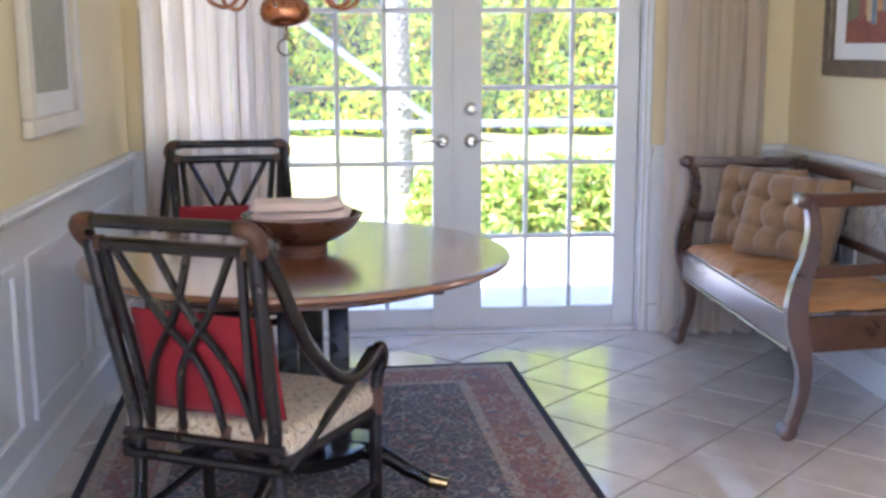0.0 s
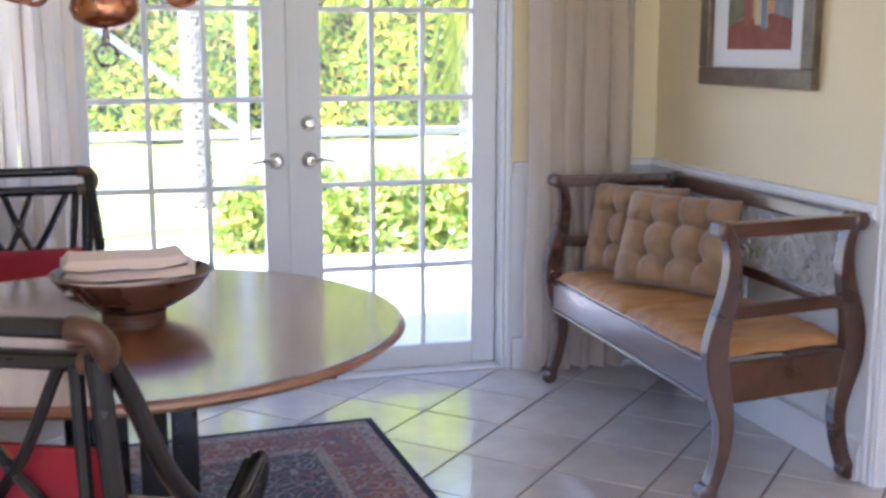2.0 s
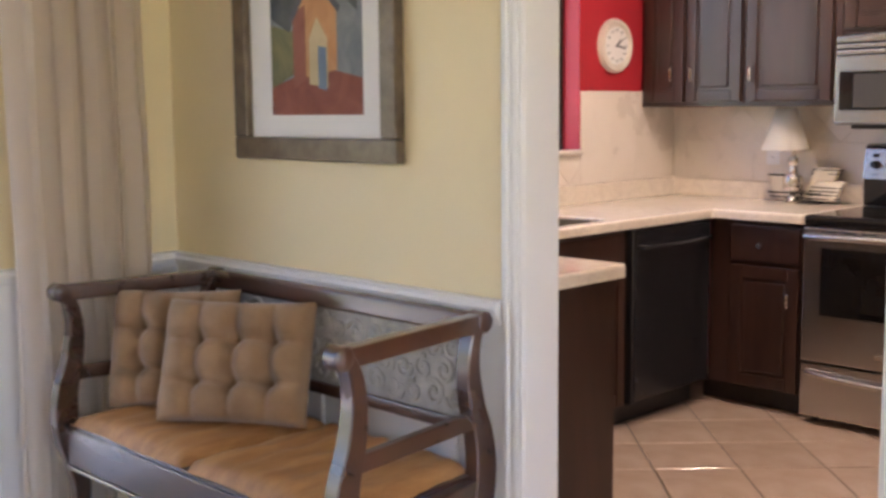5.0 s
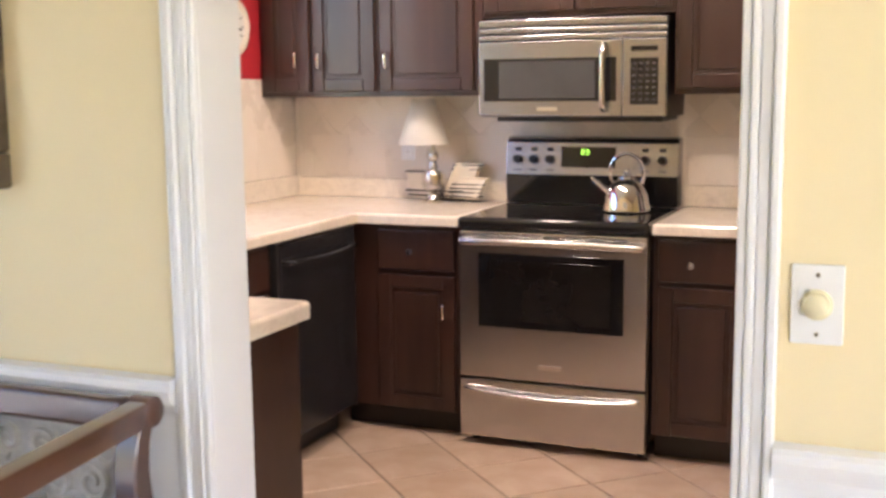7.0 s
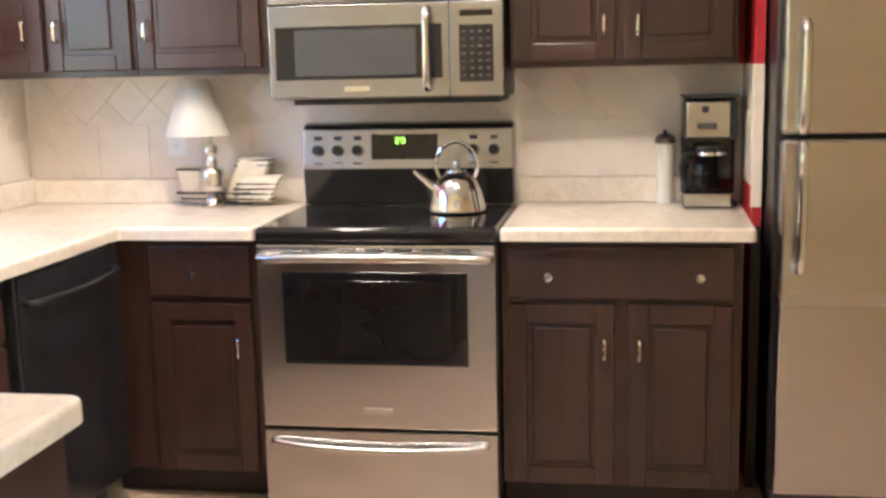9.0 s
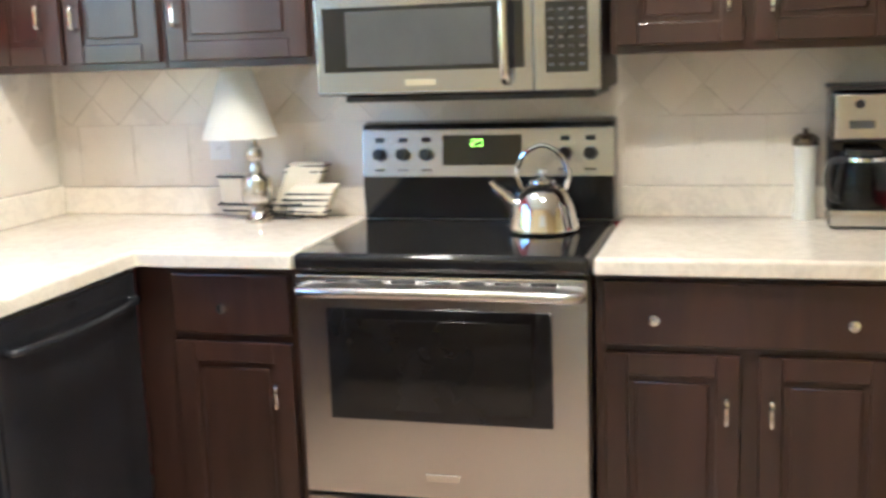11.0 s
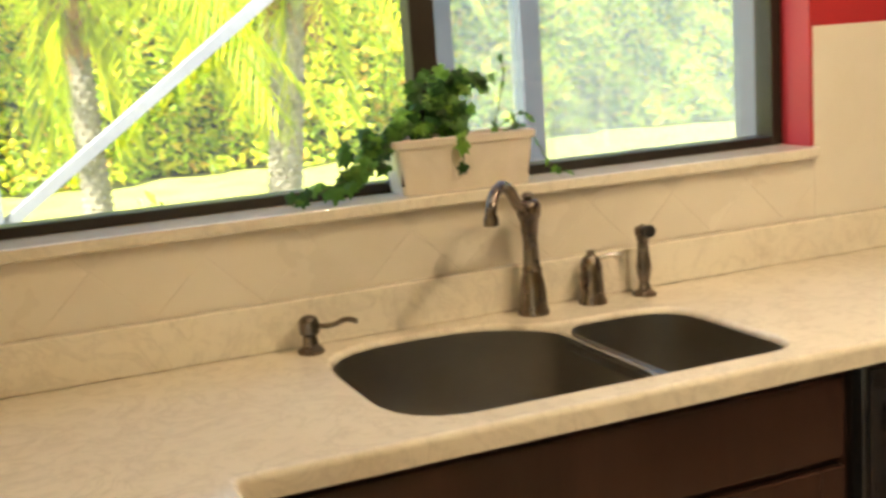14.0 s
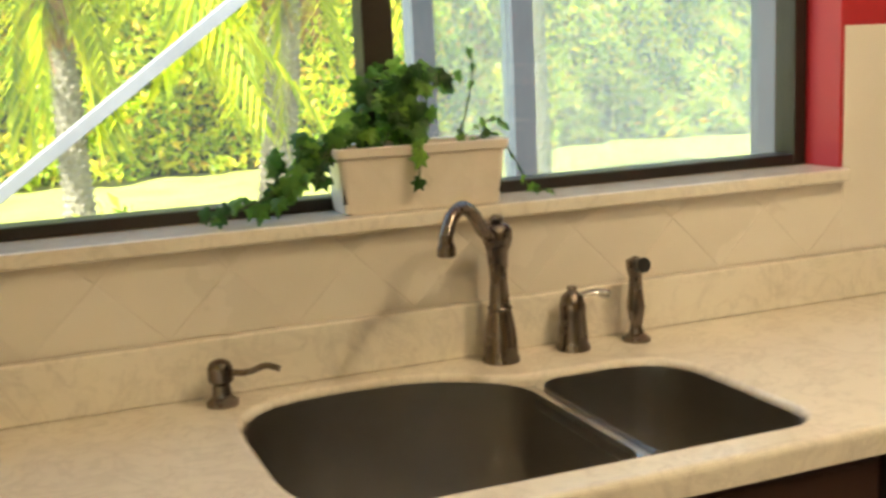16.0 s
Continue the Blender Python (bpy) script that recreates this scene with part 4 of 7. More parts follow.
def pull(x, y, z0, z1, parent, out=(-1, 0)):
    ox, oy = out
    p = [(x, y, z0 + 0.008), (x + ox * 0.026, y + oy * 0.026, z0 + 0.014), (x + ox * 0.028, y + oy * 0.028, (z0 + z1) / 2), (x + ox * 0.026, y + oy * 0.026, z1 - 0.014), (x, y, z1 - 0.008)]
    return part("handle", tube(bmesh.new(), spline(p, 4), 0.0055, 8), CHROME, parent, "slim polished metal pull")


FACE = 0.030
# left of the stove
c = thing("base_cabinet", (0.35, 0.63, 0), "dark brown stained base cabinet with one drawer and door", "cabinet", group="kitchen base cabinets")
part("body", boxed(FACE + 0.0205, 0.648, 0.385, 0.868, 0.10, 0.874), CAB, c)
part("toe_kick", boxed(0.11, 0.64, 0.386, 0.93, 0, 0.0995), CAB_SHADE, c)
d = drawer_front("x", FACE, -1, 0.413, 0.752, 0.685, 0.850, c)
knob(FACE, 0.598, 0.762, d)
d = raised_door("door", "x", FACE, -1, 0.413, 0.752, 0.105, 0.665, c)
pull(FACE, 0.455, 0.484, 0.565, d)
# right of the stove
c = thing("base_cabinet", (0.35, -0.745, 0), "dark brown stained base cabinet with wide drawer and two doors", "cabinet", group="kitchen base cabinets")
part("body", boxed(FACE + 0.0205, 0.648, -1.104, -0.386, 0.10, 0.874), CAB, c)
part("toe_kick", boxed(0.11, 0.64, -1.10, -0.387, 0, 0.0995), CAB_SHADE, c)
d = drawer_front("x", FACE, -1, -1.080, -0.405, 0.695, 0.855, c)
knob(FACE, -0.529, 0.764, d)
knob(FACE, -0.978, 0.764, d)
for a, b, px in ((-0.728, -0.408, -0.698), (-1.076, -0.772, -0.801)):
    d = raised_door("door", "x", FACE, -1, a, b, 0.105, 0.676, c)
    pull(FACE, px, 0.500, 0.584, d)
# under the window
NF = 0.862
c = thing("base_cabinet", (-1.18, 1.15, 0), "dark brown stained sink base cabinet below the window", "cabinet", group="kitchen base cabinets")
part("body", boxed(-1.755, -0.612, NF + 0.0205, 1.40, 0.10, 0.68), CAB, c)
part("rail", boxed(-1.755, -0.612, NF + 0.0205, NF + 0.045, 0.68, 0.874), CAB, c)
part("toe_kick", boxed(-1.755, -0.612, 0.94, 1.40, 0, 0.0995), CAB_SHADE, c)
drawer_front("y", NF, -1, -1.68, -0.632, 0.70, 0.855, c)
for a, b, px in ((-1.68, -1.182, -1.215), (-1.163, -0.632, -1.13)):
    d = raised_door("door", "y", NF, -1, a, b, 0.105, 0.685, c)
    pull(px, NF, 0.56, 0.64, d, (0, -1))
# along the partition
c = thing("base_cabinet", (-2.0, 0.75, 0), "dark brown stained base cabinet along the partition", "cabinet", group="kitchen base cabinets")
part("body", boxed(X_KIT + 0.002, -1.7805, 0.094, 1.46, 0.10, 0.874), CAB, c)
part("end_panel", boxed(X_KIT + 0.002, -1.7805, 0.080, 0.0935, 0.0, 0.874, r=0.002), CAB, c)
part("toe_kick", boxed(X_KIT + 0.002, -1.85, 0.0945, 1.46, 0, 0.0995), CAB_SHADE, c)
for a, b in ((0.105, 0.46), (0.475, 0.83)):
    raised_door("door", "x", -1.760, 1, a, b, 0.105, 0.855, c)

# wall cabinets
U0, U1, UF = 1.385, 2.16, 0.330


def wall_cabinet(y0, y1, doors, label, z0=U0):
    c = thing("wall_cabinet", (0.49, (y0 + y1) / 2, z0), label, "cabinet", group="kitchen wall cabinets")
    part("body", boxed(UF + 0.0205, 0.649, y0, y1, z0, U1, r=0.002), CAB, c)
    for a, b, px, pz in doors:
        d = raised_door("door", "x", UF, -1, a, b, z0 + 0.022, U1 - 0.02, c)
        if pz:
            pull(UF, px, pz, pz + 0.085, d)


wall_cabinet(0.884, 1.474, ((1.218, 1.448, 1.275, 1.505), (0.897, 1.200, 1.160, 1.500)), "dark brown stained corner wall cabinet with two doors")
wall_cabinet(0.402, 0.883, ((0.440, 0.868, 0.835, 1.495),), "dark brown stained wall cabinet with one door")
wall_cabinet(-1.106, -0.392, ((-0.725, -0.408, -0.690, 1.475), (-1.090, -0.752, -0.795, 1.470)), "dark brown stained wall cabinet with two doors")
wall_cabinet(-0.391, 0.401, ((0.010, 0.385, 0, 0), (-0.375, -0.010, 0, 0)), "dark brown stained short cabinet over the microwave", z0=1.70)

# ---- worktops ----


def offset_loop(pts, d):
    """Points of a closed outline moved by d along the inner normal of a counter-clockwise loop."""
    area = sum(p[0] * q[1] - q[0] * p[1] for p, q in zip(pts, pts[1:] + pts[:1]))
    sign = 1 if area > 0 else -1
    out = []
    for i, p in enumerate(pts):
        a, b = pts[i - 1], pts[(i + 1) % len(pts)]
        n1 = Vector((-(p[1] - a[1]), p[0] - a[0])).normalized()
        n2 = Vector((-(b[1] - p[1]), b[0] - p[0])).normalized()
        n = (n1 + n2).normalized()
        k = d * sign / max(0.5, n.dot(n1))
        out.append((p[0] + n.x * k, p[1] + n.y * k))
    return out


def slab_with_hole(outline, hole, z0, z1, nose):
    bm = bmesh.new()
    tops, lows = [], []
    for pts, sgn in ([(outline, 1), (hole, -1)] if hole else [(outline, 1)]):
        pts = [(p[0], p[1]) for k, p in enumerate(pts) if (Vector(p[:2]) - Vector(pts[k - 1][:2])).length > 1e-5]
        rings = []
        for k in range(5):
            a = k / 4 * math.pi / 2
            z = z1 - nose * (1 - math.cos(a))
            rings.append([bm.verts.new((x, y, z)) for x, y in offset_loop(pts, sgn * nose * (1 - math.sin(a)))])
        rings.append([bm.verts.new((x, y, z0)) for x, y in pts])
        n = len(pts)
        for r, q in zip(rings, rings[1:]):
            for i in range(n):
                bm.faces.new((r[i], r[(i + 1) % n], q[(i + 1) % n], q[i]))
        for ring, keep in ((rings[0], tops), (rings[-1], lows)):
            keep.extend(bm.edges.get((ring[i], ring[(i + 1) % n])) for i in range(n))
    for edges in (tops, lows):
        bmesh.ops.triangle_fill(bm, use_beauty=True, edges=edges)
    bmesh.ops.recalc_face_normals(bm, faces=bm.faces[:])
    return bm


CT0, CT1 = 0.8745, 0.915
sink_outline = round_outline([(-1.455, 0.908), (-0.702, 0.900), (-0.702, 1.298), (-1.000, 1.306), (-1.110, 1.405), (-1.458, 1.405)], [0.15, 0.07, 0.11, 0.05, 0.10, 0.17])
outline = round_outline([(X_KIT + 0.003, 0.062), (-1.735, 0.062), (-1.735, 0.835), (0.0, 0.835), (0.0, 0.386), (0.647, 0.386), (0.647, 1.473), (X_KIT + 0.003, 1.473)],
                        [0.014, 0.03, 0.016, 0.016, 0.014, 0.014, 0.014, 0.014], 5)
top = thing("worktop", (-1.0, 1.1, CT0), "cream veined quartz worktop with rounded front edge", "worktop", group="kitchen worktops")
part("slab", slab_with_hole(outline, sink_outline, CT0, CT1, 0.011), QUARTZ, top, smooth=False)
part("upstand", boxed(X_KIT + 0.003, 0.628, 1.452, 1.4735, CT1 + 0.0005, 1.012, r=0.003), QUARTZ, top)
part("upstand", boxed(0.628, 0.648, 0.386, 1.4735, CT1 + 0.0005, 1.006, r=0.003), QUARTZ, top)
top = thing("worktop", (0.32, -0.76, CT0), "short cream quartz worktop beside the stove", "worktop", group="kitchen worktops")
part("slab", slab_with_hole(round_outline([(0.0, -0.386), (0.0, -1.136), (0.647, -1.152), (0.647, -0.386)], [0.014, 0.014, 0.014, 0.014], 4), None, CT0, CT1, 0.011), QUARTZ, top, smooth=False)
part("upstand", boxed(0.628, 0.648, -1.152, -0.386, CT1 + 0.0005, 1.006, r=0.003), QUARTZ, top)

# ---- sink and taps ----


def bowl_shell(bm, pts, z_top, z_bot, shrink, n_down=5):
    cx = sum(p[0] for p in pts) / len(pts)
    cy = sum(p[1] for p in pts) / len(pts)
    rings = []
    for k in range(n_down + 3):
        if k <= n_down:
            t = k / n_down
            z = z_top + (z_bot - z_top) * t
            s = 1 - shrink * t * t
        else:
            z = z_bot - 0.004 * (k - n_down)
            s = (1 - shrink) * (0.82 if k == n_down + 1 else 0.30)
        rings.append([bm.verts.new((cx + (p[0] - cx) * s, cy + (p[1] - cy) * s, z)) for p in pts])
    for a, b in zip(rings, rings[1:]):
        for i in range(len(pts)):
            bm.faces.new((a[i], a[(i + 1) % len(pts)], b[(i + 1) % len(pts)], b[i]))
    bm.faces.new(rings[-1][::-1])
    return bm


sink = thing("kitchen_sink", (-1.07, 1.13, 0.70), "undermounted double bowl stainless steel sink", "sink")
big = round_outline([(-1.4525, 0.9105), (-0.986, 0.9065), (-0.986, 1.290), (-1.1115, 1.4025), (-1.4555, 1.4025)], [0.15, 0.05, 0.05, 0.10, 0.17])
small = round_outline([(-0.960, 0.9065), (-0.7045, 0.9025), (-0.7045, 1.2955), (-0.960, 1.3025)], [0.05, 0.07, 0.11, 0.06])
part("large_bowl", bowl_shell(bmesh.new(), big, 0.9035, 0.70, 0.10), SINK_STEEL, sink, smooth=True)
part("small_bowl", bowl_shell(bmesh.new(), small, 0.9035, 0.73, 0.10), SINK_STEEL, sink, smooth=True)
part("divider", boxed(-0.9865, -0.9595, 0.9085, 1.300, 0.868, 0.8985, r=0.005, seg=2), STEEL, sink)
for dx, dy, dz in ((-1.22, 1.13, 0.694), (-0.83, 1.09, 0.724)):
    part("drain", lathe(bmesh.new(), [(0, 0.001), (0.018, 0.001), (0.040, 0.006), (0.044, 0.004), (0.044, 0.0)], (dx, dy, dz), 20), CHROME, sink)

tap = thing("kitchen_faucet", (-0.97, 1.405, CT1), "aged pewter curved spout kitchen faucet", "faucet")
part("body", lathe(bmesh.new(), [(0, 0), (0.033, 0), (0.033, 0.006), (0.030, 0.012), (0.026, 0.060), (0.020, 0.090), (0.022, 0.096), (0.018, 0.102), (0.015, 0.150), (0.019, 0.195), (0.026, 0.215), (0.026, 0.232), (0.018, 0.242), (0.010, 0.244), (0.013, 0.252), (0.008, 0.258), (0, 0.259)], (-0.97, 1.405, CT1), 28), PEWTER, tap)
spout = part("spout", tube(bmesh.new(), spline([(-0.972, 1.402, 1.135), (-1.008, 1.372, 1.150), (-1.036, 1.348, 1.184), (-1.066, 1.322, 1.204), (-1.096, 1.296, 1.194), (-1.112, 1.283, 1.168), (-1.114, 1.281, 1.148)], 6), 0.0115, 12), PEWTER, tap)
part("spout_tip", lathe(bmesh.new(), [(0, 0), (0.015, 0), (0.015, 0.012), (0.012, 0.020), (0, 0.020)], (-1.114, 1.281, 1.136), 16), PEWTER, spout)
mix = thing("faucet_lever", (-0.826, 1.408, CT1), "aged pewter mixer lever beside the faucet", "faucet")
part("body", lathe(bmesh.new(), [(0, 0), (0.031, 0), (0.031, 0.006), (0.027, 0.012), (0.023, 0.070), (0.024, 0.080), (0.019, 0.098), (0.008, 0.108), (0.010, 0.114), (0, 0.118)], (-0.826, 1.408, CT1), 24), PEWTER, mix)
part("lever", tube(bmesh.new(), spline([(-0.815, 1.404, 1.010), (-0.785, 1.396, 1.016), (-0.762, 1.390, 1.010)], 4), [0.006] * 6 + [0.009] * 3, 10), CHROME, mix, "short bright lever tip")
spr = thing("side_sprayer", (-0.700, 1.400, CT1), "aged pewter side sprayer on the worktop", "sprayer")
part("base", lathe(bmesh.new(), [(0, 0), (0.026, 0), (0.026, 0.006), (0.014, 0.014), (0.013, 0.020), (0, 0.020)], (-0.700, 1.400, CT1), 20), PEWTER, spr)
part("wand", lathe(bmesh.new(), [(0, 0.020), (0.013, 0.020), (0.011, 0.030), (0.013, 0.036), (0.017, 0.065), (0.013, 0.095), (0.012, 0.120), (0.017, 0.135), (0.017, 0.150), (0, 0.158)], (-0.700, 1.400, CT1), 18), PEWTER, spr)
part("nozzle", lathe(bmesh.new(), [(0, 0), (0.013, 0), (0.014, 0.018), (0, 0.020)], (-0.700, 1.388, CT1 + 0.142), 14, Matrix.Rotation(radians(80), 4, 'X')), BLACK_PLASTIC, spr)
soap = thing("soap_dispenser", (-1.458, 1.405, CT1), "aged pewter soap pump on the worktop", "soap dispenser")
part("body", lathe(bmesh.new(), [(0, 0), (0.026, 0), (0.026, 0.006), (0.016, 0.014), (0.014, 0.034), (0.020, 0.040), (0.020, 0.062), (0.016, 0.070), (0.008, 0.074), (0, 0.076)], (-1.458, 1.405, CT1), 20), PEWTER, soap)
part("spout", tube(bmesh.new(), spline([(-1.445, 1.398, 0.968), (-1.418, 1.385, 0.968), (-1.392, 1.372, 0.978), (-1.372, 1.362, 0.972)], 4), 0.0052, 8), PEWTER, soap)

# ---- dishwasher ----
dw = thing("dishwasher", (-0.31, 1.15, 0), "black front dishwasher with curved bar handle", "dishwasher")
part("body", boxed(-0.610, 0.018, NF + 0.012, 1.40, 0.10, 0.870), CAB_SHADE, dw)
part("door", boxed(-0.594, 0.002, NF - 0.022, NF + 0.0115, 0.115, 0.862, r=0.006, seg=2), DISHWASHER, dw)
part("filler", boxed(0.004, 0.0295, NF - 0.004, NF + 0.0115, 0.10, 0.870), CAB, dw)
part("side_strip", boxed(-0.609, -0.596, NF - 0.018, NF + 0.0115, 0.105, 0.866, r=0.002), BLACK_PLASTIC, dw)
part("kick_plate", boxed(-0.64, -0.01, 0.93, 0.945, 0.0, 0.0995), BLACK_PLASTIC, dw)
part("handle", tube(bmesh.new(), spline([(-0.555, NF - 0.022, 0.790), (-0.535, NF - 0.050, 0.790), (-0.296, NF - 0.064, 0.784), (-0.055, NF - 0.050, 0.790), (-0.035, NF - 0.022, 0.790)], 5), 0.011, 10), DISHWASHER, dw)
part("latch", boxed(-0.315, -0.275, NF - 0.026, NF - 0.021, 0.832, 0.850, r=0.002), BLACK_GLOSS, dw)

# ---- stove ----
stove = thing("electric_range", (0.33, 0, 0), "stainless electric range with black glass cooktop", "stove")
part("body", boxed(0.022, 0.635, -0.378, 0.378, 0.06, 0.868), CAB_SHADE, stove)
part("cooktop", boxed(-0.012, 0.56, -0.3795, 0.3795, 0.8685, 0.918, r=0.016, seg=3), BLACK_GLOSS, stove, "black glass cooktop")
part("oven_door", boxed(-0.014, 0.0215, -0.374, 0.374, 0.281, 0.864, r=0.006, seg=2), STEEL, stove, "brushed steel oven door")
part("oven_window", boxed(-0.0165, -0.0142, -0.288, 0.292, 0.487, 0.780, r=0.001), BLACK_GLOSS, stove, "dark oven glass")
part("inner_glass", boxed(-0.0185, -0.0167, -0.238, 0.242, 0.515, 0.752, r=0.0008), BLACK_GLASS, stove)
bm = bmesh.new()
for k in range(7):
    box(bm, -0.016, -0.0142, -0.30 + k * 0.088, -0.30 + k * 0.088 + 0.062, 0.846, 0.853)
part("vent_slots", bm, BLACK_PLASTIC, stove)
handle = [(-0.014, 0.352, 0.822), (-0.046, 0.345, 0.826), (-0.060, 0.20, 0.830), (-0.064, 0, 0.831), (-0.060, -0.20, 0.830), (-0.046, -0.345, 0.826), (-0.014, -0.352, 0.822)]
part("oven_handle", tube(bmesh.new(), spline(handle, 5), 0.0150, 12), STEEL, stove, "thick curved steel bar handle")
part("badge", boxed(-0.0165, -0.0142, -0.045, 0.045, 0.328, 0.348, r=0.001), CHROME, stove)
part("storage_drawer", boxed(-0.012, 0.0215, -0.374, 0.374, 0.034, 0.270, r=0.006, seg=2), STEEL, stove, "brushed steel storage drawer")
handle = [(-0.012, 0.335, 0.232), (-0.030, 0.328, 0.232), (-0.040, 0.20, 0.222), (-0.042, 0, 0.216), (-0.040, -0.20, 0.222), (-0.030, -0.328, 0.232), (-0.012, -0.335, 0.232)]
part("drawer_handle", tube(bmesh.new(), spline(handle, 5), 0.0120, 10), STEEL, stove)
for y in (-0.34, 0.34):
    part("foot", lathe(bmesh.new(), [(0, 0), (0.018, 0), (0.018, 0.05), (0.010, 0.062), (0, 0.062)], (0.08, y, 0), 12), BLACK_PLASTIC, stove)
    part("foot", lathe(bmesh.new(), [(0, 0), (0.018, 0), (0.018, 0.05), (0.010, 0.062), (0, 0.062)], (0.58, y, 0), 12), BLACK_PLASTIC, stove)
lower = [(0.560, 0.9185), (0.640, 0.9185), (0.640, 1.045), (0.548, 1.045)]
part("backguard_base", prism(bmesh.new(), lower, "y", -0.374, 0.374, 0.003), BLACK_GLOSS, stove, "black lower back panel")
panel = [(0.545, 1.0455), (0.640, 1.0455), (0.640, 1.200), (0.600, 1.206), (0.572, 1.196), (0.562, 1.180)]
guard = part("backguard", prism(bmesh.new(), panel, "y", -0.378, 0.374, 0.005, 2), DIMMED_STEEL, stove, "sloped steel control panel")


def guard_x(z):
    return 0.545 + (z - 1.0455) * 0.017 / 0.1345


lean = Matrix.Rotation(radians(-90 + 7), 4, 'Y')
for y in (0.318, 0.246, 0.174, -0.238, -0.310):
    part("control_knob", lathe(bmesh.new(), [(0, 0), (0.020, 0), (0.019, 0.006), (0.016, 0.024), (0, 0.025)], (guard_x(1.110) - 0.001, y, 1.110), 18, lean), BLACK_PLASTIC, guard)
    part("knob_mark", boxed(guard_x(1.152) - 0.003, guard_x(1.152) - 0.0005, y - 0.013, y + 0.013, 1.146, 1.160), BLACK_PLASTIC, guard)
    part("print", boxed(guard_x(1.065) - 0.0015, guard_x(1.065) - 0.0002, y - 0.016, y + 0.016, 1.063, 1.067), KEY_GREY, guard)
bm = prism(bmesh.new(), [(guard_x(1.078) - 0.003, 1.078), (guard_x(1.165) - 0.003, 1.165), (guard_x(1.165) + 0.01, 1.165), (guard_x(1.078) + 0.01, 1.078)], "y", -0.112, 0.124, 0.001)
disp = part("display", bm, BLACK_GLASS, guard, "black glass display")
# green digits of the clock, seven strokes each
SEG = {"a": (0, 1, 1, 1), "b": (1, 0.5, 1, 1), "c": (1, 0, 1, 0.5), "d": (0, 0, 1, 0), "e": (0, 0, 0, 0.5), "f": (0, 0.5, 0, 1), "g": (0, 0.5, 1, 0.5)}
for digit, y0 in (("abged", 0.036), ("abcdf", 0.016)):
    bm = bmesh.new()
    for s in digit:
        u0, v0, u1, v1 = SEG[s]
        z0, z1 = 1.134 + v0 * 0.018, 1.134 + v1 * 0.018
        xg = guard_x(1.143) - 0.0052
        box(bm, xg, xg + 0.001, y0 - u1 * 0.011 - 0.0012, y0 - u0 * 0.011 + 0.0012, z0 - 0.0012, z1 + 0.0012)
    part("digit", bm, LCD, disp, "green lit clock digit", smooth=False)

# ---- microwave ----
MF = 0.258
mw = thing("microwave_oven", (0.45, 0.0, 1.295), "stainless over-range microwave with black window", "microwave")
part("body", boxed(MF + 0.022, 0.649, -0.378, 0.388, 1.298, 1.686, r=0.003), BLACK_PLASTIC, mw)
part("door", boxed(MF, MF + 0.0215, -0.205, 0.388, 1.300, 1.600, r=0.005, seg=2), DIMMED_STEEL, mw, "brushed steel door")
part("control_side", boxed(MF, MF + 0.0215, -0.378, -0.2065, 1.300, 1.600, r=0.005, seg=2), DIMMED_STEEL, mw)
for z0, z1 in ((1.603, 1.625), (1.630, 1.652), (1.657, 1.686)):
    part("vent_slat", boxed(MF + 0.002, MF + 0.0215, -0.378, 0.388, z0, z1, r=0.006, seg=2), DIMMED_STEEL, mw)
part("window", boxed(MF - 0.002, MF - 0.0002, -0.183, 0.366, 1.362, 1.532, r=0.001), BLACK_GLOSS, mw, "black glass window")
part("inner_window", boxed(MF - 0.004, MF - 0.0022, -0.100, 0.300, 1.374, 1.520, r=0.0008), GREY_GLASS, mw)
part("handle", tube(bmesh.new(), spline([(MF, -0.138, 1.330), (MF - 0.036, -0.138, 1.342), (MF - 0.046, -0.138, 1.44), (MF - 0.040, -0.138, 1.56), (MF, -0.138, 1.580)], 6), 0.0125, 12), CHROME, mw, "curved steel bar handle")
pad = part("keypad", boxed(MF - 0.002, MF - 0.0002, -0.347, -0.238, 1.347, 1.526, r=0.001), BLACK_GLOSS, mw, "black keypad")
part("clock_window", boxed(MF - 0.0022, MF - 0.0003, -0.345, -0.240, 1.552, 1.572, r=0.001), BLACK_GLASS, mw)
for r in range(7):
    bm = bmesh.new()
    for k in range(4):
        y = -0.252 - k * 0.026
        box(bm, MF - 0.0028, MF - 0.0021, y - 0.007, y + 0.005, 1.505 - r * 0.023 - 0.003, 1.505 - r * 0.023 + 0.003)
    part("key_print", bm, KEY_GREY, pad, smooth=False)
part("badge", boxed(MF - 0.0022, MF - 0.0003, 0.055, 0.140, 1.322, 1.340, r=0.0008), CHROME, mw)
part("underside_grille", boxed(MF + 0.03, 0.60, -0.36, 0.32, 1.280, 1.2975, r=0.003), BLACK_PLASTIC, mw)

# ---- refrigerator ----
FRX = 0.06
fr = thing("refrigerator", (0.3, -1.6, 0), "stainless refrigerator with top freezer", "refrigerator")
part("body", boxed(FRX + 0.075, 0.64, -1.945, -1.196, 0.02, 1.72, r=0.006), BLACK_PLASTIC, fr, "dark grey cabinet")
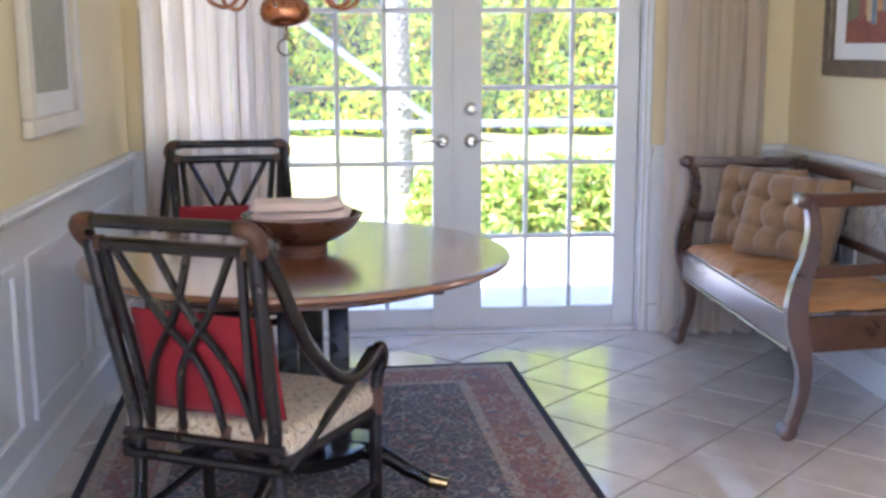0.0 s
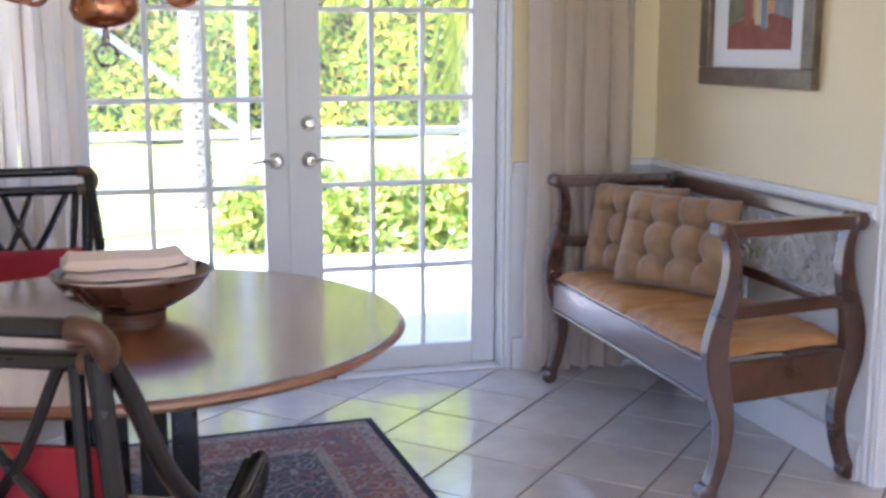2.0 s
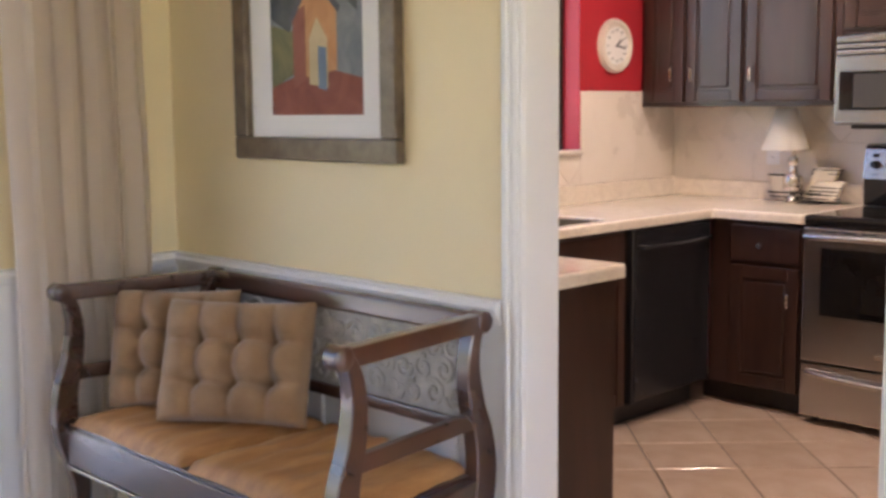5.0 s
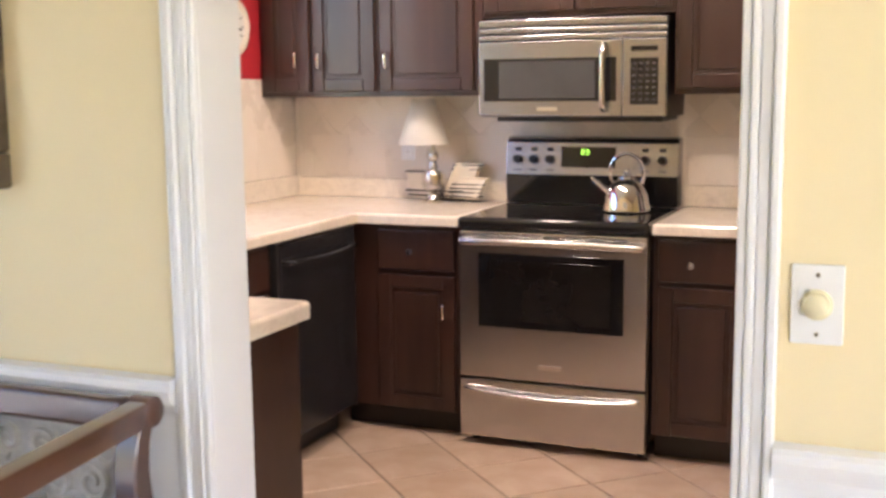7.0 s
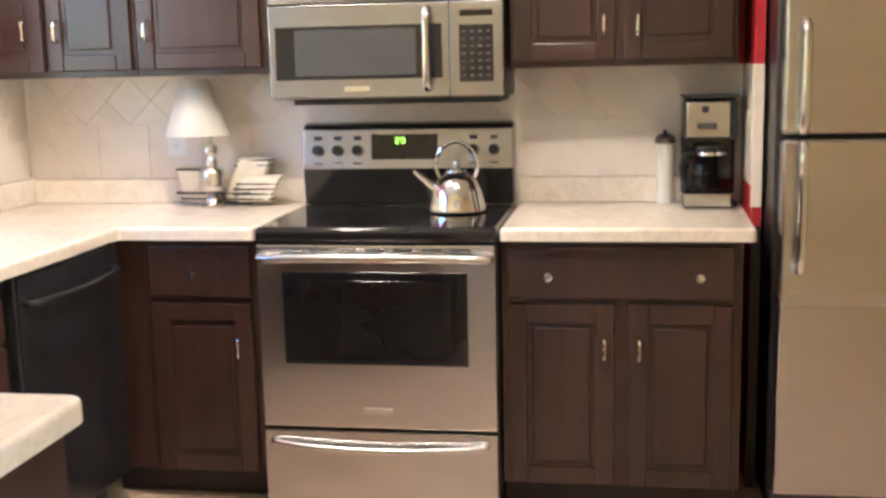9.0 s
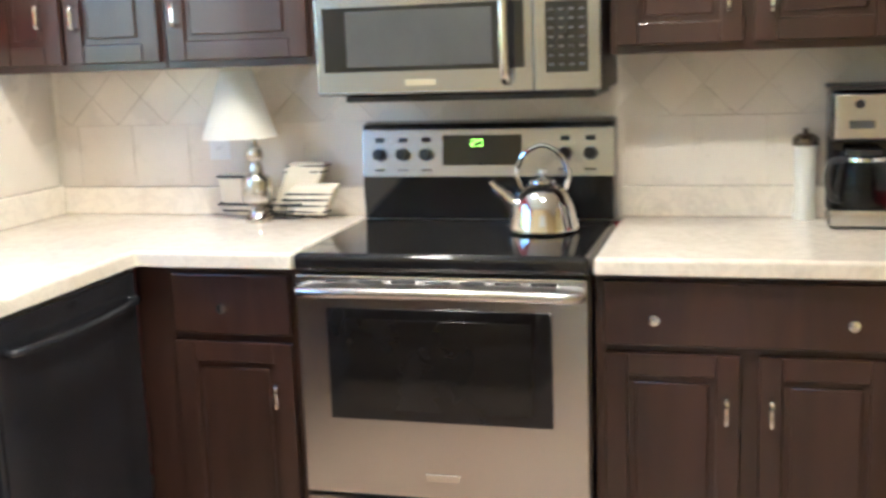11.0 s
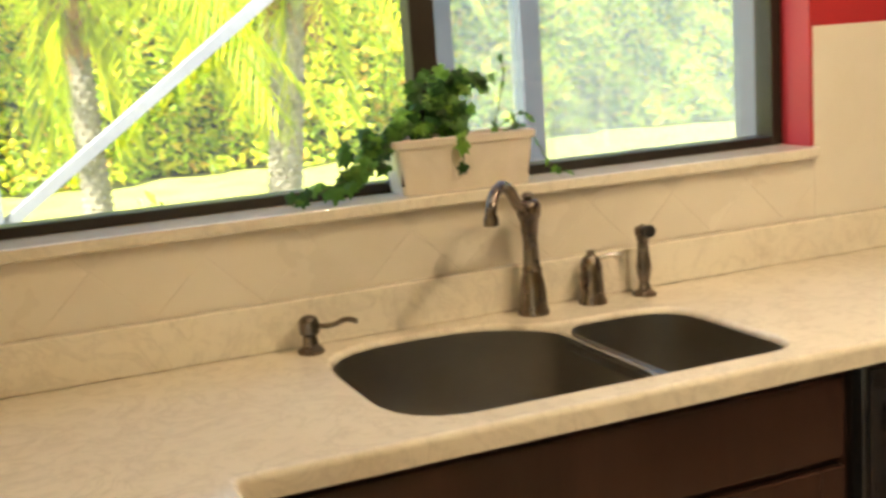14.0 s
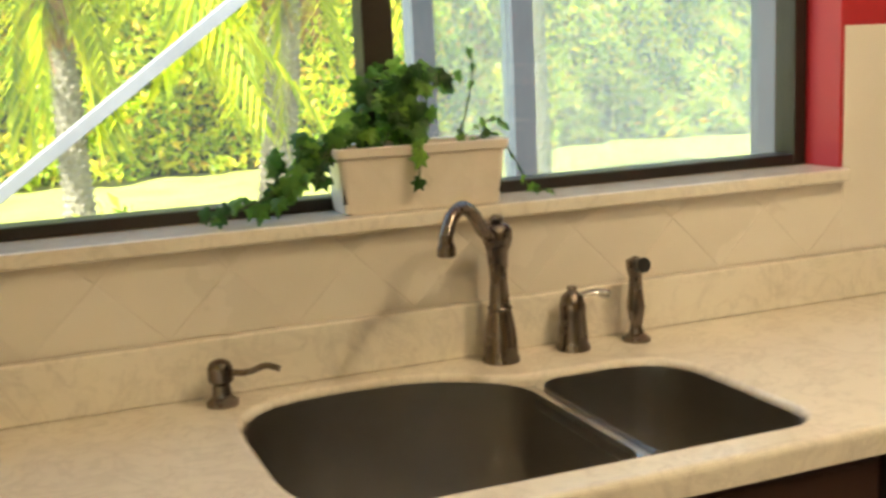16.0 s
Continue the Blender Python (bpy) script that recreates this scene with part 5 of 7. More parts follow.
for nm, z0, z1 in (("lower_door", 0.08, 1.168), ("freezer_door", 1.178, 1.725)):
    d = part(nm, boxed(FRX, FRX + 0.073, -1.945, -1.206, z0, z1, r=0.016, seg=3), STEEL, fr)
    a, b = (0.78, 1.155) if z0 < 0.5 else (1.19, 1.50)
    part("handle", tube(bmesh.new(), spline([(FRX, -1.262, a), (FRX - 0.042, -1.262, a + 0.02), (FRX - 0.046, -1.262, (a + b) / 2), (FRX - 0.042, -1.262, b - 0.02), (FRX, -1.262, b)], 5), 0.014, 12), CHROME, d, "long polished bar handle")
part("toe_grille", boxed(FRX + 0.03, FRX + 0.07, -1.94, -1.20, 0.0, 0.075), BLACK_PLASTIC, fr)

# ---- small things of the kitchen ----
lamp = thing("table_lamp", (0.505, 0.700, CT1), "small polished lamp with cream cone shade", "lamp")
L = (0.505, 0.700, CT1)
part("base", lathe(bmesh.new(), [(0, 0), (0.044, 0), (0.044, 0.010), (0.034, 0.018), (0.030, 0.034), (0.014, 0.042), (0.020, 0.050), (0.043, 0.062), (0.049, 0.080), (0.047, 0.125), (0.038, 0.140), (0.020, 0.146), (0.022, 0.152), (0.019, 0.176), (0.014, 0.182), (0.022, 0.192), (0.026, 0.206), (0.020, 0.224), (0.008, 0.232), (0.006, 0.40), (0, 0.40)], L, 28), NICKEL, lamp)
bm = bmesh.new()
n = 48
rings = []
for h, r in ((0.258, 0.112), (0.320, 0.092), (0.385, 0.070), (0.456, 0.047)):
    rings.append([bm.verts.new((L[0] + (r + 0.0012 * (i % 2)) * math.cos(2 * math.pi * i / n), L[1] + 0.045 + (r + 0.0012 * (i % 2)) * math.sin(2 * math.pi * i / n), L[2] + h)) for i in range(n)])
for a, b in zip(rings, rings[1:]):
    for i in range(n):
        bm.faces.new((a[i], a[(i + 1) % n], b[(i + 1) % n], b[i]))
bmesh.ops.solidify(bm, geom=bm.faces[:], thickness=0.002)
part("shade", bm, SHADE, lamp, "cream cloth cone shade")

bas = thing("towel_basket", (0.535, 0.66, CT1), "dark wire basket with cream black-striped towels", "basket")
B = Vector((0.568, 0.662, CT1))
bm = bmesh.new()
for k, (rx, ry, z) in enumerate(((0.040, 0.085, 0.006), (0.050, 0.105, 0.028), (0.058, 0.118, 0.050))):
    tube(bm, [(B.x + rx * math.cos(a * math.pi / 16), B.y + ry * math.sin(a * math.pi / 16), B.z + z) for a in range(33)], 0.003, 6)
for k in range(14):
    a = k * math.pi / 7
    tube(bm, [(B.x + 0.036 * math.cos(a), B.y + 0.078 * math.sin(a), B.z + 0.004), (B.x + 0.058 * math.cos(a), B.y + 0.118 * math.sin(a), B.z + 0.052)], 0.002, 5)
part("wire_basket", bm, BLACK_PLASTIC, bas)


def towel(name, cx, cy, cz, wy, hz, tilt, material_stripe):
    bm = bmesh.new()
    box(bm, -0.020, 0.020, -wy / 2, wy / 2, 0, hz, r=0.014, seg=3)
    for v in bm.verts:
        v.co.y += 0.02 * math.sin(v.co.z * 30) + tilt * v.co.z
        v.co.x += 0.006 * math.sin(v.co.y * 40)
    bm.transform(Matrix.Translation((cx, cy, cz)))
    t = part(name, bm, CREAM_CLOTH, bas, "folded cream towel")
    for z in material_stripe:
        bm = bmesh.new()
        box(bm, -0.0215, 0.0215, -wy / 2 - 0.002, wy / 2 + 0.002, z, z + 0.007, r=0.002)
        for v in bm.verts:
            v.co.y += 0.02 * math.sin(v.co.z * 30) + tilt * v.co.z
            v.co.x += 0.006 * math.sin(v.co.y * 40)
        bm.transform(Matrix.Translation((cx, cy, cz)))
        part("stripe", bm, BLACK_STRIPE, t)


towel("towel", B.x - 0.012, B.y + 0.098, B.z + 0.012, 0.120, 0.132, 0.30, (0.012, 0.032, 0.118))
towel("towel", B.x + 0.012, B.y - 0.048, B.z + 0.012, 0.128, 0.160, -0.22, (0.128, 0.146))
towel("towel", B.x - 0.02, B.y - 0.098, B.z + 0.014, 0.150, 0.096, -0.55, (0.008, 0.026, 0.044, 0.062))

ket = thing("tea_kettle", (0.36, -0.205, 0.919), "polished stainless tea kettle on the cooktop", "kettle")
K = Vector((0.36, -0.205, 0.919))
part("body", lathe(bmesh.new(), [(0, 0), (0.090, 0), (0.099, 0.006), (0.099, 0.018), (0.094, 0.034), (0.086, 0.070), (0.070, 0.104), (0.046, 0.124), (0.034, 0.130), (0, 0.131)], K, 36), CHROME, ket)
part("lid", lathe(bmesh.new(), [(0, 0.1312), (0.036, 0.1312), (0.034, 0.138), (0.012, 0.144), (0.007, 0.150), (0.012, 0.158), (0.010, 0.168), (0, 0.170)], K, 24), CHROME, ket)
part("spout", tube(bmesh.new(), spline([K + Vector((-0.02, 0.070, 0.070)), K + Vector((-0.03, 0.105, 0.105)), K + Vector((-0.035, 0.138, 0.136))], 4), [0.020] * 3 + [0.016] * 3 + [0.012] * 3, 12), CHROME, ket)
hd = [K + Vector((0.006, 0.060, 0.112)), K + Vector((0.004, 0.070, 0.150)), K + Vector((0, 0.052, 0.205)), K + Vector((0, 0, 0.232)), K + Vector((0, -0.052, 0.205)), K + Vector((0.004, -0.070, 0.150)), K + Vector((0.006, -0.060, 0.112))]
part("handle", tube(bmesh.new(), spline(hd, 6), 0.0065, 8), CHROME, ket)

cof = thing("coffee_maker", (0.53, -1.03, CT1), "black and steel drip coffee maker on the worktop", "coffee maker")
cx0, cx1, cy0, cy1 = 0.43, 0.62, -1.122, -0.945
part("base", boxed(cx0, cx1, cy0, cy1, CT1, CT1 + 0.030, r=0.014, seg=3), BLACK_GLOSS, cof)
part("hot_plate_band", boxed(cx0 - 0.003, cx0 + 0.03, cy0 + 0.020, cy1 - 0.004, CT1 + 0.008, CT1 + 0.052, r=0.006, seg=2), STEEL, cof, "steel base band")
part("tower", boxed(0.55, cx1, cy0, cy1, CT1 + 0.0305, CT1 + 0.36, r=0.016, seg=3), BLACK_GLOSS, cof)
part("head", boxed(cx0 + 0.012, 0.5495, cy0, cy1, CT1 + 0.225, CT1 + 0.36, r=0.016, seg=3), BLACK_GLOSS, cof)
part("front_panel", boxed(cx0 + 0.004, cx0 + 0.0118, cy0 + 0.030, cy1 - 0.010, CT1 + 0.236, CT1 + 0.350, r=0.003), STEEL, cof, "brushed steel front")
part("display", boxed(cx0 + 0.001, cx0 + 0.0038, cy0 + 0.070, cy1 - 0.045, CT1 + 0.262, CT1 + 0.282), KEY_GREY, cof)
part("badge", lathe(bmesh.new(), [(0, 0), (0.012, 0), (0.012, 0.002), (0, 0.002)], (cx0 + 0.004, -1.015, CT1 + 0.325), 16, Matrix.Rotation(radians(-90), 4, 'Y')), BLACK_PLASTIC, cof)
part("lid", boxed(cx0 + 0.006, cx1, cy0 - 0.003, cy1 + 0.003, CT1 + 0.3605, CT1 + 0.372, r=0.005, seg=2), BLACK_PLASTIC, cof)
C = (0.492, -1.035, CT1 + 0.053)
car = part("carafe", lathe(bmesh.new(), [(0, 0), (0.058, 0), (0.070, 0.02), (0.072, 0.06), (0.062, 0.11), (0.046, 0.135), (0.044, 0.135), (0.058, 0.10), (0.068, 0.06), (0.064, 0.02), (0, 0.004)], C, 28), COFFEE_GLASS, cof, "dark glass carafe")
part("carafe_band", lathe(bmesh.new(), [(0.052, 0.124), (0.056, 0.122), (0.054, 0.132), (0.048, 0.134)], C, 28), CHROME, car)
part("carafe_lid", lathe(bmesh.new(), [(0, 0.136), (0.048, 0.136), (0.046, 0.152), (0, 0.156)], C, 24), BLACK_PLASTIC, car)
part("carafe_handle", tube(bmesh.new(), spline([(0.470, -0.985, C[2] + 0.125), (0.455, -0.950, C[2] + 0.120), (0.450, -0.940, C[2] + 0.07), (0.458, -0.958, C[2] + 0.025), (0.472, -0.982, C[2] + 0.022)], 5), 0.009, 10), BLACK_PLASTIC, car)

mill = thing("pepper_mill", (0.60, -0.893, CT1), "pale slender jar with dark pewter lid", "mill")
P = (0.60, -0.893, CT1)
part("jar", lathe(bmesh.new(), [(0, 0), (0.032, 0), (0.032, 0.008), (0.026, 0.06), (0.030, 0.19), (0.032, 0.205), (0, 0.206)], P, 20), SHADE, mill)
part("lid", lathe(bmesh.new(), [(0, 0.2065), (0.036, 0.2065), (0.035, 0.225), (0.022, 0.236), (0.006, 0.240), (0.008, 0.250), (0, 0.254)], P, 20), PEWTER, mill)

clk = thing("wall_clock", (0.112, 1.47, 1.69), "round cream wall clock on the red wall", "clock")
turn = Matrix.Rotation(radians(90), 4, 'X')
part("case", lathe(bmesh.new(), [(0, 0), (0.134, 0), (0.136, 0.012), (0.126, 0.030), (0.110, 0.034), (0.100, 0.026), (0.096, 0.020), (0, 0.020)], (0.112, Y_KNORTH + 0.011, 1.69), 40, turn), CLOCK_RIM, clk, "cream rounded rim")
part("dial", lathe(bmesh.new(), [(0, 0.0202), (0.094, 0.0202), (0.094, 0.0225), (0, 0.0225)], (0.112, Y_KNORTH + 0.011, 1.69), 32, turn), MAT_BOARD, clk, "white dial")
for ang, ln, w in ((50, 0.050, 0.005), (100, 0.072, 0.004)):
    bm = boxed(-w, w, -0.0008, 0.0008, -0.01, ln)
    bm.transform(Matrix.Translation((0.112, Y_KNORTH - 0.0135, 1.69)) @ Matrix.Rotation(radians(ang), 4, 'Y'))
    part("clock_hand", bm, BLACK_PLASTIC, clk)
for k in range(12):
    a = k * math.pi / 6
    bm = boxed(-0.003, 0.003, -0.0006, 0.0006, 0.068, 0.084)
    bm.transform(Matrix.Translation((0.112, Y_KNORTH - 0.0125, 1.69)) @ Matrix.Rotation(a, 4, 'Y'))
    part("hour_mark", bm, BLACK_PLASTIC, clk)


def cover_plate(name, label, m, slots):
    pl = thing(name, m.translation, label, "outlet")
    bm = boxed(-0.036, 0.036, -0.006, 0.0, -0.058, 0.058, r=0.003, seg=2)
    bm.transform(m)
    part("plate", bm, PLATE, pl)
    for z in slots:
        bm = boxed(-0.014, 0.014, -0.0085, -0.0062, z - 0.014, z + 0.014, r=0.003, seg=2)
        bm.transform(m)
        p = part("socket", bm, PLATE, pl)
        for sx in (-0.005, 0.005):
            bm = boxed(sx - 0.001, sx + 0.001, -0.0092, -0.0086, z - 0.003, z + 0.006)
            bm.transform(m)
            part("slot", bm, BLACK_PLASTIC, p)
    return pl


cover_plate("power_outlet", "white outlet plate on the tiled wall", Matrix.Translation((-2.125, Y_KNORTH + 0.001, 1.14)), (0.022, -0.022))
cover_plate("power_outlet", "white outlet plate on the tiled wall behind lamp", Matrix.Translation((0.6395, 0.88, 1.15)) @ Matrix.Rotation(radians(-90), 4, 'Z'), (0.022, -0.022))
sw = thing("dimmer_switch", (X_PART, -1.130, 1.107), "white wall plate with ivory dimmer knob", "light switch")
bm = boxed(X_PART - 0.007, X_PART - 0.0003, -1.166, -1.094, 1.050, 1.165, r=0.003, seg=2)
part("plate", bm, PLATE, sw)
turn = Matrix.Rotation(radians(-90), 4, 'Y')
part("knob", lathe(bmesh.new(), [(0, 0), (0.022, 0), (0.022, 0.004), (0.018, 0.006), (0.0165, 0.018), (0.012, 0.021), (0, 0.021)], (X_PART - 0.007, -1.130, 1.108), 28, turn), IVORY, sw, "round ivory dimmer knob")
for z in (1.065, 1.150):
    part("screw", lathe(bmesh.new(), [(0, 0), (0.0035, 0), (0.003, 0.0012), (0, 0.0014)], (X_PART - 0.007, -1.130, z), 10, turn), NICKEL, sw)

rack = thing("wall_rack", (-2.165, Y_KNORTH, 1.54), "rounded dark metal wall rack on the red wall", "rack")
loop = [Vector((p.x, Y_KNORTH - 0.004, p.y)) for p in round_outline([(-2.255, 1.545), (-2.088, 1.545), (-2.088, 1.86), (-2.255, 1.86)], 0.035, 5)]
for inset, rad in ((0.0, 0.007), (0.016, 0.005)):
    ring = [Vector((p.x + (-2.1715 - p.x) * inset * 8, p.y - 0.002, p.z + (1.70 - p.z) * inset * 5)) for p in loop]
    part("rail", tube(bmesh.new(), ring + [ring[0]], rad, 8), PEWTER, rack)

# two warm ceiling lamps of the kitchen
WARM = surface("warm_lamp_glass", (0.8, 0.7, 0.5), (0.85, 0.75, 0.55), 5, 0.4, bump=0.0)
WARM.node_tree.nodes["Principled BSDF"].inputs["Emission Color"].default_value = (1.0, 0.80, 0.56, 1)
WARM.node_tree.nodes["Principled BSDF"].inputs["Emission Strength"].default_value = 37.0
for lx, ly in ((-0.42, 0.45), (-0.78, -0.38)):
    cl = thing("ceiling_lamp", (lx, ly, HIGH), "warm lit round ceiling lamp", "ceiling lamp", group="kitchen ceiling lamps")
    part("ring", lathe(bmesh.new(), [(0.095, 0), (0.125, 0), (0.122, -0.014), (0.098, -0.018)], (lx, ly, HIGH), 32), WHITE_TRIM, cl)
    part("glass", lathe(bmesh.new(), [(0, -0.004), (0.093, -0.004), (0.090, -0.022), (0.05, -0.040), (0, -0.045)], (lx, ly, HIGH), 32), WARM, cl, "glowing warm glass")

# ---- ivy in its planter ----
pot = thing("ivy_planter", (-1.07, 1.52, 1.1845), "cream ceramic trough with trailing green ivy", "plant")
pm = Matrix.Translation((-1.070, 1.520, 1.1845)) @ Matrix.Rotation(radians(-3), 4, 'Z')
bm = bmesh.new()
rings = []
for z, a, b in ((0.0, 0.138, 0.045), (0.004, 0.142, 0.048), (0.095, 0.150, 0.054), (0.098, 0.156, 0.060), (0.112, 0.157, 0.061), (0.114, 0.154, 0.058), (0.112, 0.145, 0.050), (0.090, 0.143, 0.048)):
    rings.append([bm.verts.new((p.x, p.y, z)) for p in round_outline([(-a, -b), (a, -b), (a, b), (-a, b)], 0.012, 3)])
for p, q in zip(rings, rings[1:]):
    for i in range(len(p)):
        bm.faces.new((p[i], p[(i + 1) % len(p)], q[(i + 1) % len(p)], q[i]))
bm.faces.new(rings[0][::-1])
bm.transform(pm)
part("trough", bm, POT, pot)
bm = boxed(-0.143, 0.143, -0.048, 0.048, 0.02, 0.092)
bm.transform(pm)
part("soil", bm, SOIL, pot)
rg = random.Random(11)
vines = []
O = Vector((-1.070, 1.520, 1.284))
for k in range(14):
    a = rg.uniform(0, 6.28)
    r = rg.uniform(0.03, 0.11)
    h = rg.uniform(0.05, 0.13)
    vines.append([O + Vector((rg.uniform(-0.08, 0.05), rg.uniform(-0.02, 0.02), -0.01)), O + Vector((r * 0.5 * math.cos(a) - 0.02, r * 0.3 * math.sin(a), h)), O + Vector((r * math.cos(a) - 0.02, r * 0.5 * math.sin(a) - 0.01, h * 0.8))])
for dy, dx, dz in ((-0.02, -0.345, -0.085), (-0.05, -0.29, -0.075), (0.0, -0.25, -0.01), (-0.035, -0.385, -0.088), (-0.01, -0.21, 0.035), (-0.03, -0.27, -0.05)):
    vines.append([O + Vector((-0.06, 0, 0)), O + Vector((-0.13, dy * 0.4, 0.045)), O + Vector((-0.19, dy * 0.8, -0.01 + dz * 0.2)), O + Vector((dx, dy, dz))])
vines.append([O + Vector((0.08, 0, 0)), O + Vector((0.10, 0, 0.06)), O + Vector((0.115, -0.005, 0.13)), O + Vector((0.11, -0.005, 0.165))])
vines.append([O + Vector((0.10, 0, 0)), O + Vector((0.15, 0, 0.02)), O + Vector((0.185, -0.02, -0.03)), O + Vector((0.20, -0.04, -0.075)), O + Vector((0.245, -0.05, -0.090))])
vines.append([O + Vector((0.07, 0, 0)), O + Vector((0.14, -0.01, 0.045)), O + Vector((0.17, -0.02, 0.03))])
vines.append([O + Vector((-0.01, -0.04, 0)), O + Vector((-0.015, -0.065, 0.01)), O + Vector((-0.02, -0.07, -0.05))])
bm = bmesh.new()
spots = []
for k, v in enumerate(vines):
    line = spline(v, 6)
    tube(bm, line, 0.0016, 5)
    big_leaf = 1.0 if k < 20 or k > 22 else 0.55
    for i, p in enumerate(line[2:]):
        spots.append((p, big_leaf))
        if k < 20:
            spots.append((p + Vector((rg.uniform(-0.02, 0.02), rg.uniform(-0.02, 0.012), rg.uniform(-0.015, 0.02))), big_leaf))
part("vines", bm, VINE, pot)
bm = bmesh.new()
shape = [(0, -0.35), (0.30, -0.48), (0.62, -0.25), (0.42, 0.02), (0.66, 0.42), (0.26, 0.40), (0, 0.95), (-0.26, 0.40), (-0.66, 0.42), (-0.42, 0.02), (-0.62, -0.25), (-0.30, -0.48)]
mid = bm.verts.new((0, 0.05, 0.10))
rim = [bm.verts.new((x, y, -0.10 * abs(x))) for x, y in shape]
for i in range(len(rim)):
    bm.faces.new((mid, rim[i], rim[(i + 1) % len(rim)]))
leaf_mesh = mesh_of("leaf", bm, IVY_LEAF)
inv = whole(pot).inverted()
rg.shuffle(spots)
for p, big_leaf in spots[:300]:
    lf = new("leaf", leaf_mesh)
    lf.parent = pot
    s = rg.uniform(0.018, 0.032) * big_leaf
    away = Vector((p.x - O.x, p.y - 0.25 - O.y, 0.06 + rg.uniform(-0.1, 0.2))).normalized()
    q = away.to_track_quat('Z', 'Y').to_matrix().to_4x4() @ Matrix.Rotation(rg.uniform(2.0, 4.3), 4, 'Z') @ Matrix.Rotation(rg.uniform(-0.7, 0.7), 4, 'X')
    pz = max(p.z, 1.190)
    lf.matrix_basis = inv @ Matrix.Translation((p.x, p.y, pz)) @ q @ Matrix.Scale(s, 4)

# ---- curtains ----


def curtain(x0, x1, y, depth, folds, label, seed):
    rg = random.Random(seed)
    bm = bmesh.new()
    n, m = folds * 12, 14
    ph = [rg.uniform(-0.5, 0.5) for _ in range(folds + 2)]
    grid = []
    for j in range(m + 1):
        z = 0.012 + (2.30 - 0.012) * j / m
        row = []
        for i in range(n + 1):
            t = i / n
            f = t * folds
            sway = ph[int(f)] * 0.35 * (1 - (f % 1)) + ph[int(f) + 1] * 0.35 * (f % 1)
            amp = depth * (0.8 + 0.2 * math.sin(3 * f + seed)) * (0.75 + 0.25 * (1 - j / m))
            row.append(bm.verts.new((x0 + (x1 - x0) * t + 0.010 * math.sin(f * 6.28 * 2 + j * 0.2), y + amp * math.sin((f + sway) * 6.283) + 0.006 * math.sin(j * 0.9 + f), z)))
        grid.append(row)
    for a, b in zip(grid, grid[1:]):
        for i in range(n):
            bm.faces.new((a[i], a[i + 1], b[i + 1], b[i]))
    bmesh.ops.solidify(bm, geom=bm.faces[:], thickness=0.002)
    return single("curtain", bm, CURTAIN, label, "curtain", group="door curtains", base=((x0 + x1) / 2, y, 0.012))


curtain(-3.045, -2.585, 1.385, 0.042, 5, "long cream white gathered curtain beside the bench", 2)
curtain(-5.42, -5.03, 1.385, 0.040, 4, "long cream white gathered curtain in the corner", 3)
curtain(-5.025, -4.815, 1.372, 0.030, 3, "long cream white curtain edge lit by the doors", 5)

# ---- rug ----
RM = Matrix.Translation((-3.81, 0.985, 0)) @ Matrix.Rotation(radians(2.7), 4, 'Z')
rug = thing("persian_rug", (-4.6, -0.2, 0.0), "navy and red oriental rug under the round table", "rug")
W, LEN = 1.62, 2.5


def rug_band(name, inset, width, material, z):
    a0, a1, b0, b1 = -W + inset, -inset, -LEN + inset, -inset
    for s in ((a0, a1, b1 - width, b1), (a0, a1, b0, b0 + width), (a0, a0 + width, b0 + width, b1 - width), (a1 - width, a1, b0 + width, b1 - width)):
        bm = boxed(s[0], s[1], s[2], s[3], 0.0005, z)
        bm.transform(RM)
        part(name, bm, material, rug, smooth=False)


rug_band("binding", 0.0, 0.028, RUG_EDGE, 0.010)
rug_band("outer_guard", 0.028, 0.055, RUG_GUARD, 0.0095)
rug_band("border", 0.083, 0.155, RUG_BORDER, 0.0098)
rug_band("inner_guard", 0.238, 0.040, RUG_GUARD, 0.0095)
bm = boxed(-W + 0.278, -0.278, -LEN + 0.278, -0.278, 0.0005, 0.0097)
bm.transform(RM)
part("field", bm, RUG_FIELD, rug, smooth=False)
RUG_TOP = 0.0098

# ---- bench ----
bench = thing("wooden_bench", (-2.70, 0.60, 0), "walnut scroll-arm bench with woven seat against the wall", "bench")
BX0, BX1, BY0, BY1 = -2.965, -2.470, -0.055, 1.255


def scroll_post(x, y, front, name):
    """An S-shaped upright with rolled ends at the arm and at the foot."""
    s = 1 if front else -1
    path = [(0.005, 0.844), (0.024, 0.800), (0.032, 0.730), (0.020, 0.640), (-0.004, 0.555), (-0.014, 0.480), (-0.008, 0.400), (0.010, 0.330), (0.026, 0.250), (0.022, 0.170), (0.004, 0.095), (-0.016, 0.045)]
    wid = [0.032, 0.038, 0.046, 0.056, 0.066, 0.074, 0.074, 0.064, 0.052, 0.044, 0.040, 0.040]
    line = spline([(x + s * a, b, 0) for a, b in path], 4)
    ws = []
    for i in range(len(wid) - 1):
        ws += [wid[i] + (wid[i + 1] - wid[i]) * k / 4 for k in range(4)]
    ws.append(wid[-1])
    bm = ribbon(bmesh.new(), [(p.x, p.y) for p in line], ws, "y", y - 0.024, y + 0.024, 0.004)
    turn = Matrix.Rotation(radians(90), 4, 'X')
    roll = [(0, -0.028), (0.020, -0.028), (0.028, -0.022), (0.028, 0.022), (0.020, 0.028), (0, 0.028)]
    lathe(bm, roll, (x - s * 0.010, y, 0.848), 20, turn)
    lathe(bm, [(r * 1.15, h) for r, h in roll], (x - s * 0.026, y, 0.0325), 20, turn)
    return part(name, bm, BENCH_WOOD, bench)


